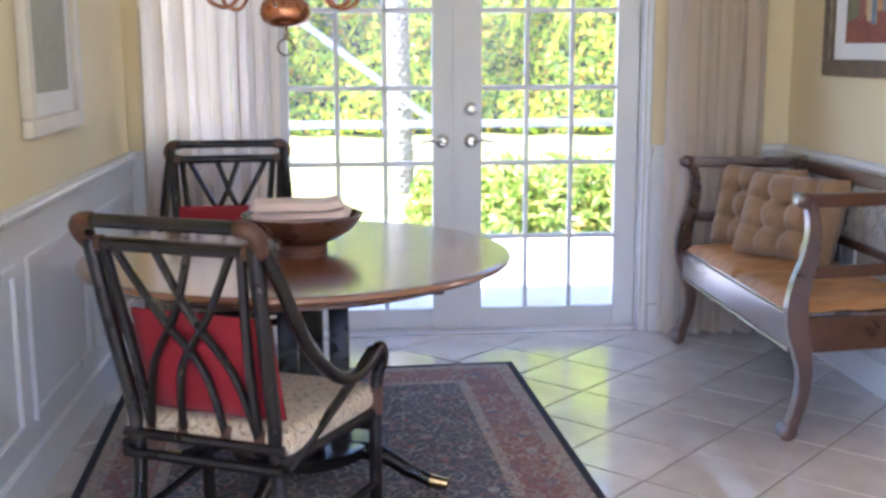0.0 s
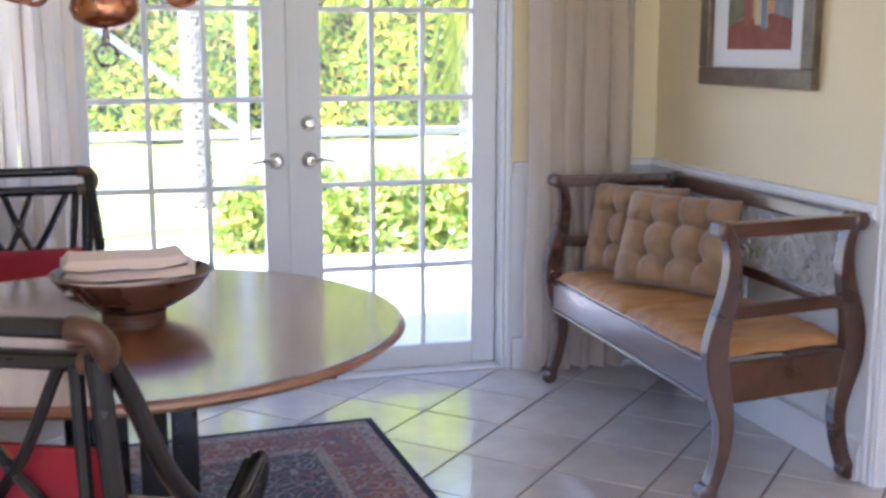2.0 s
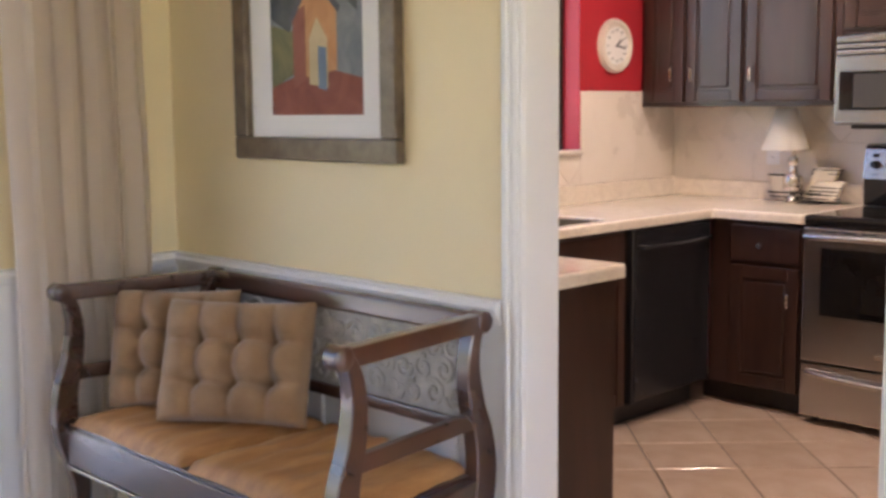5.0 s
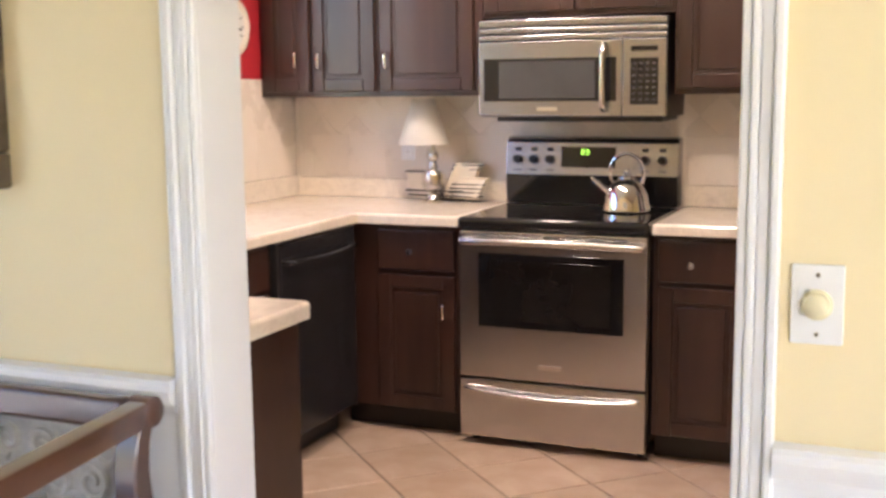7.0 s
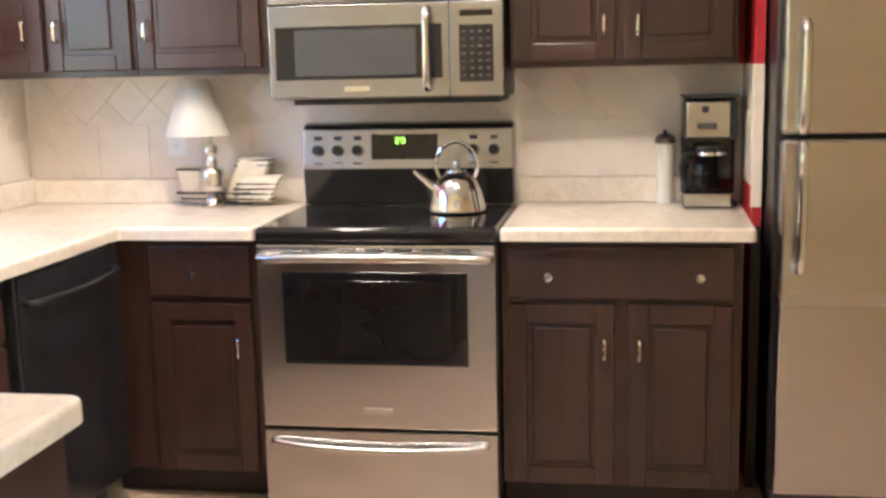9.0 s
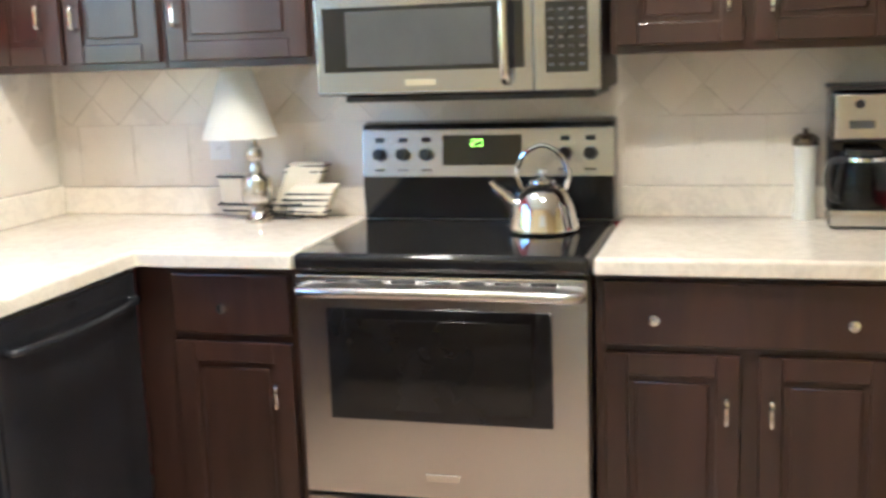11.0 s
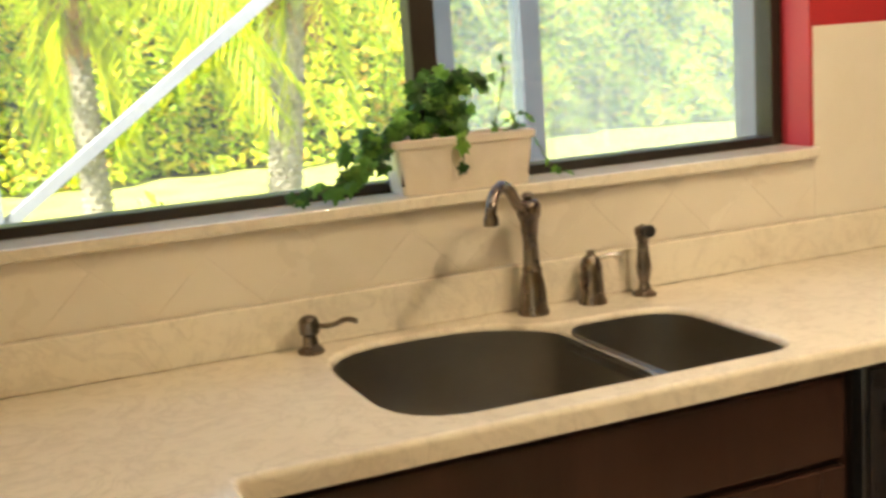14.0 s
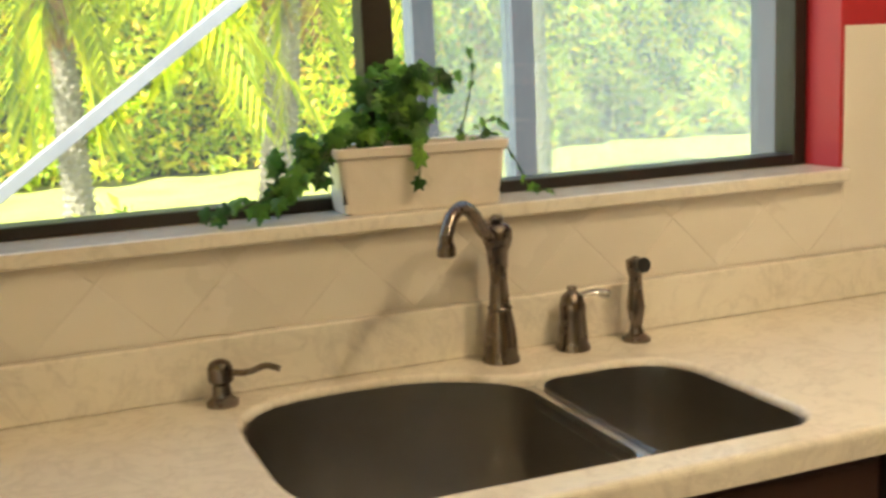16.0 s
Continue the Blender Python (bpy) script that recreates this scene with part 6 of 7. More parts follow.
INSET = 0.062
for x, fr_ in ((BX0, True), (BX1, False)):
    for y in ((BY0, BY1) if fr_ else (BY0 + INSET, BY1 - INSET)):
        scroll_post(x, y, fr_, "front_post" if fr_ else "back_post")


def beam(name, a, b, w, h, material, parent, r=0.005):
    a, b = Vector(a), Vector(b)
    bm = boxed(-w / 2, w / 2, -h / 2, h / 2, -(b - a).length, 0, r=r, seg=2)
    bm.transform(look(a, b))
    return part(name, bm, material, parent)


part("front_apron", boxed(BX0 - 0.022, BX0 + 0.012, BY0 + 0.025, BY1 - 0.025, 0.325, 0.438, r=0.005, seg=2), BENCH_WOOD, bench)
bm = boxed(BX0 - 0.028, BX0 + 0.010, BY0 + 0.025, BY1 - 0.025, 0.310, 0.3245, r=0.006, seg=2)
part("apron_bead", bm, BENCH_WOOD, bench)
part("back_apron", boxed(BX1 - 0.010, BX1 + 0.016, BY0 + INSET + 0.025, BY1 - INSET - 0.025, 0.325, 0.438, r=0.004), BENCH_WOOD, bench)
for y, yb in ((BY0, BY0 + INSET), (BY1, BY1 - INSET)):
    beam("side_apron", (BX0 + 0.02, y, 0.376), (BX1 - 0.02, yb, 0.376), 0.036, 0.122, BENCH_WOOD, bench)
    beam("arm_rail", (BX0 + 0.008, y, 0.846), (BX1 - 0.004, yb, 0.846), 0.044, 0.048, BENCH_WOOD, bench, 0.008)
    beam("side_rail", (BX0 + 0.006, y, 0.596), (BX1 - 0.006, yb, 0.596), 0.028, 0.044, BENCH_WOOD, bench)
part("top_rail", boxed(BX1 - 0.020, BX1 + 0.020, BY0 + INSET + 0.025, BY1 - INSET - 0.025, 0.812, 0.872, r=0.012, seg=3), BENCH_WOOD, bench)
part("lower_back_rail", boxed(BX1 - 0.016, BX1 + 0.014, BY0 + INSET + 0.025, BY1 - INSET - 0.025, 0.552, 0.588, r=0.006, seg=2), BENCH_WOOD, bench)
carve = part("carved_panel", boxed(BX1 - 0.002, BX1 + 0.010, BY0 + INSET + 0.03, BY1 - INSET - 0.03, 0.588, 0.812), CARVED, bench, "grey washed carved back panel")
bm = bmesh.new()
rg = random.Random(4)
for k in range(14):
    for row in range(3):
        yy = BY0 + INSET + 0.075 + k * 0.078 + 0.039 * (row % 2)
        zz = 0.632 + row * 0.066 + 0.006 * math.sin(k * 1.7 + row)
        s = 0.036 + 0.004 * math.sin(k * 2.3 + row * 1.1)
        turn_way = 1 if (k + row) % 2 else -1
        pts = []
        for q in range(20):
            a = turn_way * q * 0.46 + k * 0.9 + row
            rr = s * (1 - q / 24)
            pts.append((BX1 - 0.004, yy + rr * math.cos(a), min(0.803, max(0.598, zz + rr * math.sin(a)))))
        tube(bm, pts, [0.0095 - 0.00025 * q for q in range(20)], 6)
tagged(part("scroll_carving", bm, CARVED, carve), kind="stuff")
seat_slab = part("seat_board", boxed(BX0 - 0.012, BX1 + 0.010, BY0 + 0.066, BY1 - 0.066, 0.4385, 0.448), BENCH_WOOD, bench)


def woven_seat(y0, y1):
    bm = bmesh.new()
    nx, ny = 22, 26
    grid = []
    for i in range(nx + 1):
        row = []
        for j in range(ny + 1):
            u, v = i / nx, j / ny
            edge = min(u, 1 - u, v, 1 - v)
            z = 0.4482 + 0.040 * min(1, edge / 0.10) ** 0.5 + 0.004 * math.sin(v * 40) * (1 if edge > 0.05 else 0) + 0.003 * math.cos(u * 17 + v * 9)
            row.append(bm.verts.new((BX0 - 0.014 + (BX1 - BX0 + 0.020) * u, (y0 + (y1 - y0) * v - 0.6) * (1 - 0.10 * u) + 0.6, z)))
        grid.append(row)
    for a, b in zip(grid, grid[1:]):
        for j in range(ny):
            bm.faces.new((a[j], b[j], b[j + 1], a[j + 1]))
    return part("seat_pad", bm, RUSH, bench, "golden brown woven seat pad")


woven_seat(BY0 + 0.028, 0.598)
woven_seat(0.602, BY1 - 0.028)


def tufted_pillow(m, w, h, rows, cols, label):
    """A square cushion with a grid of buttons pulled into it."""
    pl = thing("throw_pillow", m.translation, label, "pillow", group="bench pillows")
    bm = bmesh.new()
    n = 44
    for sgn in (-1, 1):
        grid = []
        for i in range(n + 1):
            row = []
            for j in range(n + 1):
                u, v = i / n * 2 - 1, j / n * 2 - 1
                puff = (1 - u ** 6) * (1 - v ** 6)
                d = 0.084 * puff ** 0.5
                for a in range(cols):
                    for b in range(rows):
                        bu, bv = (a + 1) / (cols + 1) * 2 - 1, (b + 1) / (rows + 1) * 2 - 1
                        q = ((u - bu) * w / 2) ** 2 + ((v - bv) * h / 2) ** 2
                        d -= 0.040 * math.exp(-q / 0.0009) * puff
                    su = abs(u - ((a + 1) / (cols + 1) * 2 - 1)) * w / 2
                    d -= 0.028 * math.exp(-su * su / 0.0003) * puff
                for b in range(rows):
                    sv = abs(v - ((b + 1) / (rows + 1) * 2 - 1)) * h / 2
                    d -= 0.022 * math.exp(-sv * sv / 0.00024) * puff
                pin = 1 - 0.05 * (1 - u * u) * abs(v) ** 3 - 0.03 * (1 - v * v) * abs(u) ** 3
                row.append(bm.verts.new((u * w / 2 * pin, sgn * max(d, 0.002), h / 2 + v * h / 2 * pin)))
            grid.append(row)
        for a, b in zip(grid, grid[1:]):
            for j in range(n):
                bm.faces.new((a[j], a[j + 1], b[j + 1], b[j]) if sgn > 0 else (a[j], b[j], b[j + 1], a[j + 1]))
    bmesh.ops.remove_doubles(bm, verts=bm.verts[:], dist=0.0008)
    bm.transform(m)
    part("cover", bm, TAN_CLOTH, pl)
    for a in range(cols):
        for b in range(rows):
            bm = lathe(bmesh.new(), [(0, 0.0), (0.008, 0.0), (0.006, 0.004), (0, 0.005)], m @ Vector((((a + 1) / (cols + 1) * 2 - 1) * w / 2, -0.010, h / 2 + ((b + 1) / (rows + 1) * 2 - 1) * h / 2)), 10, m.to_3x3().to_4x4() @ Matrix.Rotation(radians(90), 4, 'X'))
            part("button", bm, TAN_CLOTH, pl)
    return pl


tufted_pillow(pose(-2.745, 1.030, 0.484, -17, 0, -52), 0.40, 0.37, 2, 3, "tan button-tufted pillow leaning in the bench corner")
tufted_pillow(pose(-2.725, 0.745, 0.484, -22, 0, -56), 0.46, 0.37, 2, 3, "tan button-tufted pillow in front on the bench")

# ---- framed pictures ----


def picture(name, face, out, y0, y1, z0, z1, fw, label, frame_mat):
    """A framed print on a wall that faces along x."""
    pc = thing(name, (face, (y0 + y1) / 2, z0), label, "picture")

    def slab(d0, d1, a, b, u, v, r=0.0, seg=1):
        lo, hi = sorted((face + out * d0, face + out * d1))
        return boxed(lo, hi, a, b, u, v, r=r, seg=seg)
    for a, b, u, v in ((y0, y1, z0, z0 + fw), (y0, y1, z1 - fw, z1), (y0, y0 + fw, z0 + fw, z1 - fw), (y1 - fw, y1, z0 + fw, z1 - fw)):
        part("frame", slab(0.001, 0.038, a, b, u, v, 0.008, 2), frame_mat, pc)
    part("mat", slab(0.002, 0.014, y0 + fw, y1 - fw, z0 + fw, z1 - fw), MAT_BOARD, pc)
    return pc, slab


def ink(name, c1, c2):
    return surface(name, c1, c2, 9.0, 0.7, grain=70, bump=0.05, distortion=1.2)


pic, slab = picture("framed_print", X_PART, -1, 0.322, 1.078, 1.236, 2.143, 0.068, "bronze framed house print on the yellow wall", FRAME_GOLD)
A0, A1, AZ0, AZ1 = 0.480, 0.902, 1.371, 2.013
part("art_ground", slab(0.0142, 0.0148, A0, A1, AZ0, AZ1), ink("print_slate_sky", (0.16, 0.18, 0.20), (0.28, 0.30, 0.30)), pic)


def patch(name, pts, depth, c1, c2):
    return part(name, prism(bmesh.new(), [(A1 - u * (A1 - A0), AZ0 + v * (AZ1 - AZ0)) for u, v in pts], "x", X_PART - depth, X_PART - depth - 0.0005), ink("print_" + name, c1, c2), pic, smooth=False)


patch("hill", [(0, 0), (1, 0), (1, 0.16), (0.55, 0.22), (0, 0.13)], 0.0150, (0.20, 0.055, 0.035), (0.30, 0.10, 0.06))
patch("field", [(0, 0.12), (0.30, 0.2), (0.30, 0.38), (0, 0.42)], 0.0150, (0.12, 0.13, 0.06), (0.24, 0.22, 0.10))
patch("tree", [(0.0, 0.45), (0.22, 0.38), (0.40, 0.62), (0.34, 0.85), (0.10, 0.90), (0, 0.8)], 0.0151, (0.05, 0.06, 0.07), (0.10, 0.11, 0.11))
patch("tree", [(0.62, 0.62), (0.95, 0.45), (1.0, 0.70), (0.88, 0.88), (0.66, 0.86)], 0.0151, (0.06, 0.07, 0.08), (0.12, 0.13, 0.13))
patch("barn", [(0.26, 0.16), (0.74, 0.20), (0.74, 0.50), (0.48, 0.66), (0.26, 0.46)], 0.0156, (0.46, 0.22, 0.09), (0.60, 0.33, 0.15))
patch("barn_shade", [(0.26, 0.12), (0.40, 0.16), (0.40, 0.50), (0.26, 0.46)], 0.0160, (0.25, 0.08, 0.05), (0.32, 0.12, 0.08))
patch("roof", [(0.22, 0.44), (0.48, 0.66), (0.78, 0.48), (0.76, 0.45), (0.48, 0.61), (0.24, 0.41)], 0.0161, (0.06, 0.07, 0.09), (0.12, 0.12, 0.14))
patch("porch", [(0.44, 0.14), (0.64, 0.12), (0.64, 0.34), (0.53, 0.44), (0.44, 0.34)], 0.0164, (0.50, 0.40, 0.22), (0.62, 0.52, 0.32))
patch("porch_door", [(0.54, 0.12), (0.63, 0.11), (0.63, 0.30), (0.54, 0.31)], 0.0168, (0.13, 0.19, 0.27), (0.20, 0.27, 0.36))
pic2, slab2 = picture("framed_print", X_WEST, 1, -0.15, 0.53, 1.085, 1.95, 0.060, "pale framed print on the west wall", CLOCK_RIM)
part("art_ground", slab2(0.0142, 0.0148, -0.02, 0.40, 1.22, 1.82), ink("print_sage", (0.36, 0.36, 0.28), (0.46, 0.45, 0.36)), pic2)

# ---- round table ----
T = Vector((-4.665, -0.25, RUG_TOP))
table = thing("round_table", T, "polished round cherry dining table on pedestal", "table")
part("tabletop", lathe(bmesh.new(), [(0, 0.712), (0.640, 0.712), (0.652, 0.716), (0.660, 0.726), (0.656, 0.734), (0.646, 0.738), (0.640, 0.740), (0, 0.740)], T - Vector((0, 0, RUG_TOP)), 96), TABLE_WOOD, table)
part("apron", lathe(bmesh.new(), [(0.0, 0.672), (0.52, 0.672), (0.53, 0.676), (0.53, 0.7115), (0, 0.7115)], T - Vector((0, 0, RUG_TOP)), 48), BOWL_WOOD, table)
for k in range(4):
    a = math.radians(20 + 90 * k)
    px, py = T.x + 0.13 * math.cos(a), T.y + 0.13 * math.sin(a)
    part("column", boxed(px - 0.032, px + 0.032, py - 0.032, py + 0.032, 0.14, 0.6715, r=0.006, seg=2), LACQUER, table)
part("pedestal_block", lathe(bmesh.new(), [(0, 0.09), (0.20, 0.09), (0.22, 0.10), (0.22, 0.135), (0.20, 0.1395), (0, 0.1395)], T - Vector((0, 0, RUG_TOP)), 32), LACQUER, table)
for k in range(4):
    a = math.radians(-20 + 90 * k)
    dv = Vector((math.cos(a), math.sin(a), 0))
    o = Vector((T.x, T.y, 0))
    foot = part("foot", tube(bmesh.new(), spline([o + dv * 0.16 + Vector((0, 0, 0.115)), o + dv * 0.26 + Vector((0, 0, 0.105)), o + dv * 0.36 + Vector((0, 0, 0.06)), o + dv * 0.43 + Vector((0, 0, 0.032))], 4), [0.030] * 5 + [0.026] * 4 + [0.021] * 4, 10), LACQUER, table)
    part("foot_cap", tube(bmesh.new(), [o + dv * 0.425 + Vector((0, 0, 0.0335)), o + dv * 0.48 + Vector((0, 0, 0.028))], [0.0225, 0.018], 12), BRASS, foot, "brass foot cap")
part("leaf_latch", boxed(-4.30, -4.25, -0.72, -0.69, 0.698, 0.7115, r=0.002), LACQUER, table)

bw = thing("wooden_bowl", (-4.655, -0.20, 0.740), "dark turned wooden bowl on the table", "bowl")
BO = Vector((-4.650, -0.20, 0.7405))
part("bowl", lathe(bmesh.new(), [(0, 0), (0.076, 0), (0.078, 0.016), (0.070, 0.022), (0.105, 0.032), (0.155, 0.062), (0.188, 0.105), (0.191, 0.110), (0.184, 0.110), (0.146, 0.068), (0.10, 0.042), (0, 0.034)], BO, 48), BOWL_WOOD, bw)
bm = bmesh.new()
rg = random.Random(8)
for k, (dx, dy, z, w, d, rot) in enumerate(((-0.01, 0.0, 0.086, 0.30, 0.19, 6), (0.0, 0.01, 0.112, 0.30, 0.18, -4), (-0.016, 0.0, 0.138, 0.29, 0.17, 3))):
    nap = thing("folded_napkin", (BO.x + dx, BO.y + dy, BO.z + z - 0.012), "folded white linen napkin in the wooden bowl", "napkin", group="napkins in the bowl")
    bm = bmesh.new()
    nx, ny = 16, 10
    for top_side in (0, 1):
        grid = []
        for i in range(nx + 1):
            row = []
            for j in range(ny + 1):
                u, v = i / nx - 0.5, j / ny - 0.5
                edge = min(0.5 - abs(u), 0.5 - abs(v))
                th = 0.024 * min(1, edge / 0.06) ** 0.5
                sag = 0.012 * (2 * u) ** 2 + 0.003 * math.sin(u * 9 + k) + 0.003 * math.cos(v * 11)
                row.append(bm.verts.new((u * w, v * d, sag * (1 if k else 0.6) + (th if top_side else -0.004))))
            grid.append(row)
        for a, b in zip(grid, grid[1:]):
            for j in range(ny):
                bm.faces.new((a[j], b[j], b[j + 1], a[j + 1]) if top_side else (a[j], a[j + 1], b[j + 1], b[j]))
    bmesh.ops.remove_doubles(bm, verts=bm.verts[:], dist=0.0030)
    bm.transform(Matrix.Translation((BO.x + dx, BO.y + dy, BO.z + z - 0.012)) @ Matrix.Rotation(radians(rot), 4, 'Z'))
    part("cloth", bm, LINEN, nap)

# ---- chairs ----


def rattan_chair():
    """A bent rattan armchair with a rolled crest and crossing back bars, built at the origin and facing +y."""
    c = thing("rattan_armchair", (0, 0, 0), "black lacquered rattan armchair with brown bound joints", "chair", group="chairs round the table")
    w, wt = 0.206, 0.222
    # rolled crest: two bars joined by bound ends
    for y, z, nm in ((-0.356, 0.980, "crest_bar"), (-0.324, 0.922, "lower_crest_bar")):
        part(nm, tube(bmesh.new(), [(-wt + 0.03, y, z), (wt - 0.03, y, z)], 0.0165, 10), LACQUER, c)
    for s in (-1, 1):
        end = spline([(s * (wt - 0.035), -0.356, 0.980), (s * (wt + 0.000), -0.358, 0.975), (s * (wt + 0.012), -0.344, 0.951), (s * (wt + 0.000), -0.326, 0.924), (s * (wt - 0.035), -0.324, 0.922)], 5)
        part("bound_corner", tube(bmesh.new(), end, 0.0205, 10), BINDING, c, "brown leather bound corner")
        post = spline([(s * (wt - 0.006), -0.336, 0.935), (s * (w - 0.002), -0.275, 0.68), (s * (w - 0.014), -0.222, 0.44), (s * (w - 0.006), -0.225, 0.20), (s * (w + 0.002), -0.250, 0.012)], 5)
        part("back_leg", tube(bmesh.new(), post, 0.0185, 10), LACQUER, c)
        inner = spline([(s * (wt - 0.042), -0.330, 0.920), (s * (w - 0.050), -0.272, 0.66), (s * (w - 0.058), -0.222, 0.45)], 5)
        part("inner_bar", tube(bmesh.new(), inner, 0.0125, 8), LACQUER, c)
        arm = spline([(s * (wt + 0.000), -0.340, 0.960), (s * (wt + 0.012), -0.268, 0.855), (s * (w + 0.044), -0.165, 0.68), (s * (w + 0.066), -0.060, 0.575), (s * (w + 0.080), 0.050, 0.552), (s * (w + 0.086), 0.150, 0.590), (s * (w + 0.084), 0.180, 0.580), (s * (w + 0.078), 0.192, 0.545), (s * (w + 0.060), 0.190, 0.44), (s * (w + 0.056), 0.195, 0.012)], 5)
        part("arm", tube(bmesh.new(), arm, 0.0175, 10), LACQUER, c)
        part("arm_brace", tube(bmesh.new(), spline([(s * (w + 0.070), 0.150, 0.588), (s * (w + 0.050), 0.0, 0.50), (s * (w + 0.016), -0.225, 0.385)], 4), 0.0125, 8), LACQUER, c)
        part("leg_binding", tube(bmesh.new(), [(s * (w + 0.060), 0.190, 0.475), (s * (w + 0.059), 0.191, 0.400)], 0.0215, 10), BINDING, c)
        part("side_stretcher", tube(bmesh.new(), [(s * (w + 0.016), -0.250, 0.20), (s * (w + 0.057), 0.193, 0.20)], 0.011, 8), LACQUER, c)
        # crossing bars of the back
        for a, b in ((0.155, -0.060), (0.045, -0.150)):
            ln = spline([(s * a, -0.330, 0.920), (s * (a * 0.55 + b * 0.3), -0.294, 0.76), (s * (b * 0.75 + a * 0.1), -0.262, 0.62), (s * b, -0.222, 0.44)], 5)
            part("lattice_bar", tube(bmesh.new(), ln, 0.0105, 8), LACQUER, c)
            part("lattice_binding", tube(bmesh.new(), [ln[-1] + Vector((0, 0, 0.035)), ln[-1] + Vector((0, 0, -0.012))], 0.0145, 8), BINDING, c)
    for y, z, hw in ((-0.235, 0.435, w + 0.012), (0.190, 0.405, w + 0.058), (-0.240, 0.385, w + 0.012), (0.190, 0.365, w + 0.058)):
        part("seat_rail", tube(bmesh.new(), [(-hw, y, z), (hw, y, z)], 0.014, 8), LACQUER, c)
    for s in (-1, 1):
        part("seat_rail", tube(bmesh.new(), [(s * (w + 0.012), -0.235, 0.405), (s * (w + 0.058), 0.190, 0.405)], 0.014, 8), LACQUER, c)
    bm = bmesh.new()
    box(bm, -0.235, 0.235, -0.225, 0.215, 0.412, 0.482, r=0.026, seg=3)
    for v in bm.verts:
        v.co.x *= 1 + 0.16 * (v.co.y + 0.2) / 0.42
        if v.co.z > 0.46:
            v.co.z += 0.012 * math.cos(v.co.x * 5) * math.cos(v.co.y * 5)
    part("seat", bm, FLORAL, c, "cream floral print seat")
    return c


def back_cushion(m):
    cu = thing("back_cushion", m.translation, "crimson red cushion propped against the chair back", "cushion", group="chair cushions")
    bm = bmesh.new()
    n = 18
    for sgn in (-1, 1):
        grid = []
        for i in range(n + 1):
            row = []
            for j in range(n + 1):
                u, v = i / n * 2 - 1, j / n * 2 - 1
                d = 0.045 * ((1 - u ** 4) * (1 - v ** 4)) ** 0.6 + 0.003 * math.sin(7 * u + 3 * v)
                row.append(bm.verts.new((u * 0.190, sgn * max(d, 0.003), 0.135 + v * 0.135)))
            grid.append(row)
        for a, b in zip(grid, grid[1:]):
            for j in range(n):
                bm.faces.new((a[j], a[j + 1], b[j + 1], b[j]) if sgn > 0 else (a[j], b[j], b[j + 1], a[j + 1]))
    bm.transform(m)
    part("cover", bm, RED_CLOTH, cu)
    return cu


chair = rattan_chair()
M1 = pose(-4.764, -0.868, RUG_TOP - 0.012, 0, 0, -25)
M2 = pose(-4.973, 0.550, RUG_TOP - 0.012, 0, 0, 183)
chair.matrix_basis = M1
copy_thing(chair, M2)
for M in (M1, M2):
    back_cushion(M @ pose(0, -0.165, 0.484, 13, 0, 0))

# ---- chandelier over the table ----
ch = thing("chandelier", (-4.68, -0.29, HIGH), "aged copper chandelier with curved arms over table", "chandelier")
H = Vector((-4.68, -0.29, 0))
part("body", lathe(bmesh.new(), [(0, 1.418), (0.012, 1.420), (0.040, 1.424), (0.066, 1.438), (0.076, 1.462), (0.070, 1.488), (0.048, 1.508), (0.022, 1.516), (0.018, 1.56), (0.030, 1.575), (0.030, 1.60), (0.016, 1.615), (0.012, 1.78), (0, 1.78)], H, 32), COPPER, ch)
part("finial_stem", lathe(bmesh.new(), [(0, 1.384), (0.006, 1.384), (0.008, 1.400), (0.006, 1.420), (0, 1.420)], H, 12), PEWTER, ch)
part("finial_ring", tube(bmesh.new(), [H + Vector((0.024 * math.cos(a * math.pi / 12), 0.004 * math.cos(a * math.pi / 12), 1.362 + 0.024 * math.sin(a * math.pi / 12))) for a in range(25)], 0.0032, 8), PEWTER, ch)
for k in range(6):
    a = math.radians(25 + 60 * k)
    dv = Vector((math.cos(a), math.sin(a), 0))
    line = spline([H + dv * 0.028 + Vector((0, 0, 1.588)), H + dv * 0.075 + Vector((0, 0, 1.62)), H + dv * 0.115 + Vector((0, 0, 1.555)), H + dv * 0.165 + Vector((0, 0, 1.480)), H + dv * 0.225 + Vector((0, 0, 1.488)), H + dv * 0.250 + Vector((0, 0, 1.540))], 6)
    arm = part("arm", tube(bmesh.new(), line, 0.0060, 8), COPPER, ch)
    tip = H + dv * 0.250
    part("drip_cup", lathe(bmesh.new(), [(0, 1.538), (0.016, 1.540), (0.044, 1.550), (0.046, 1.556), (0.020, 1.552), (0, 1.552)], tip, 20), COPPER, arm)
    part("candle_sleeve", lathe(bmesh.new(), [(0, 1.5522), (0.012, 1.5522), (0.012, 1.64), (0, 1.645)], tip, 12), CLOCK_RIM, arm)
part("rod", tube(bmesh.new(), [H + Vector((0, 0, 1.775)), H + Vector((0, 0, HIGH - 0.02))], 0.006, 8), COPPER, ch)
part("canopy", lathe(bmesh.new(), [(0, HIGH - 0.045), (0.02, HIGH - 0.04), (0.06, HIGH - 0.012), (0.062, HIGH), (0, HIGH)], H, 24), COPPER, ch)

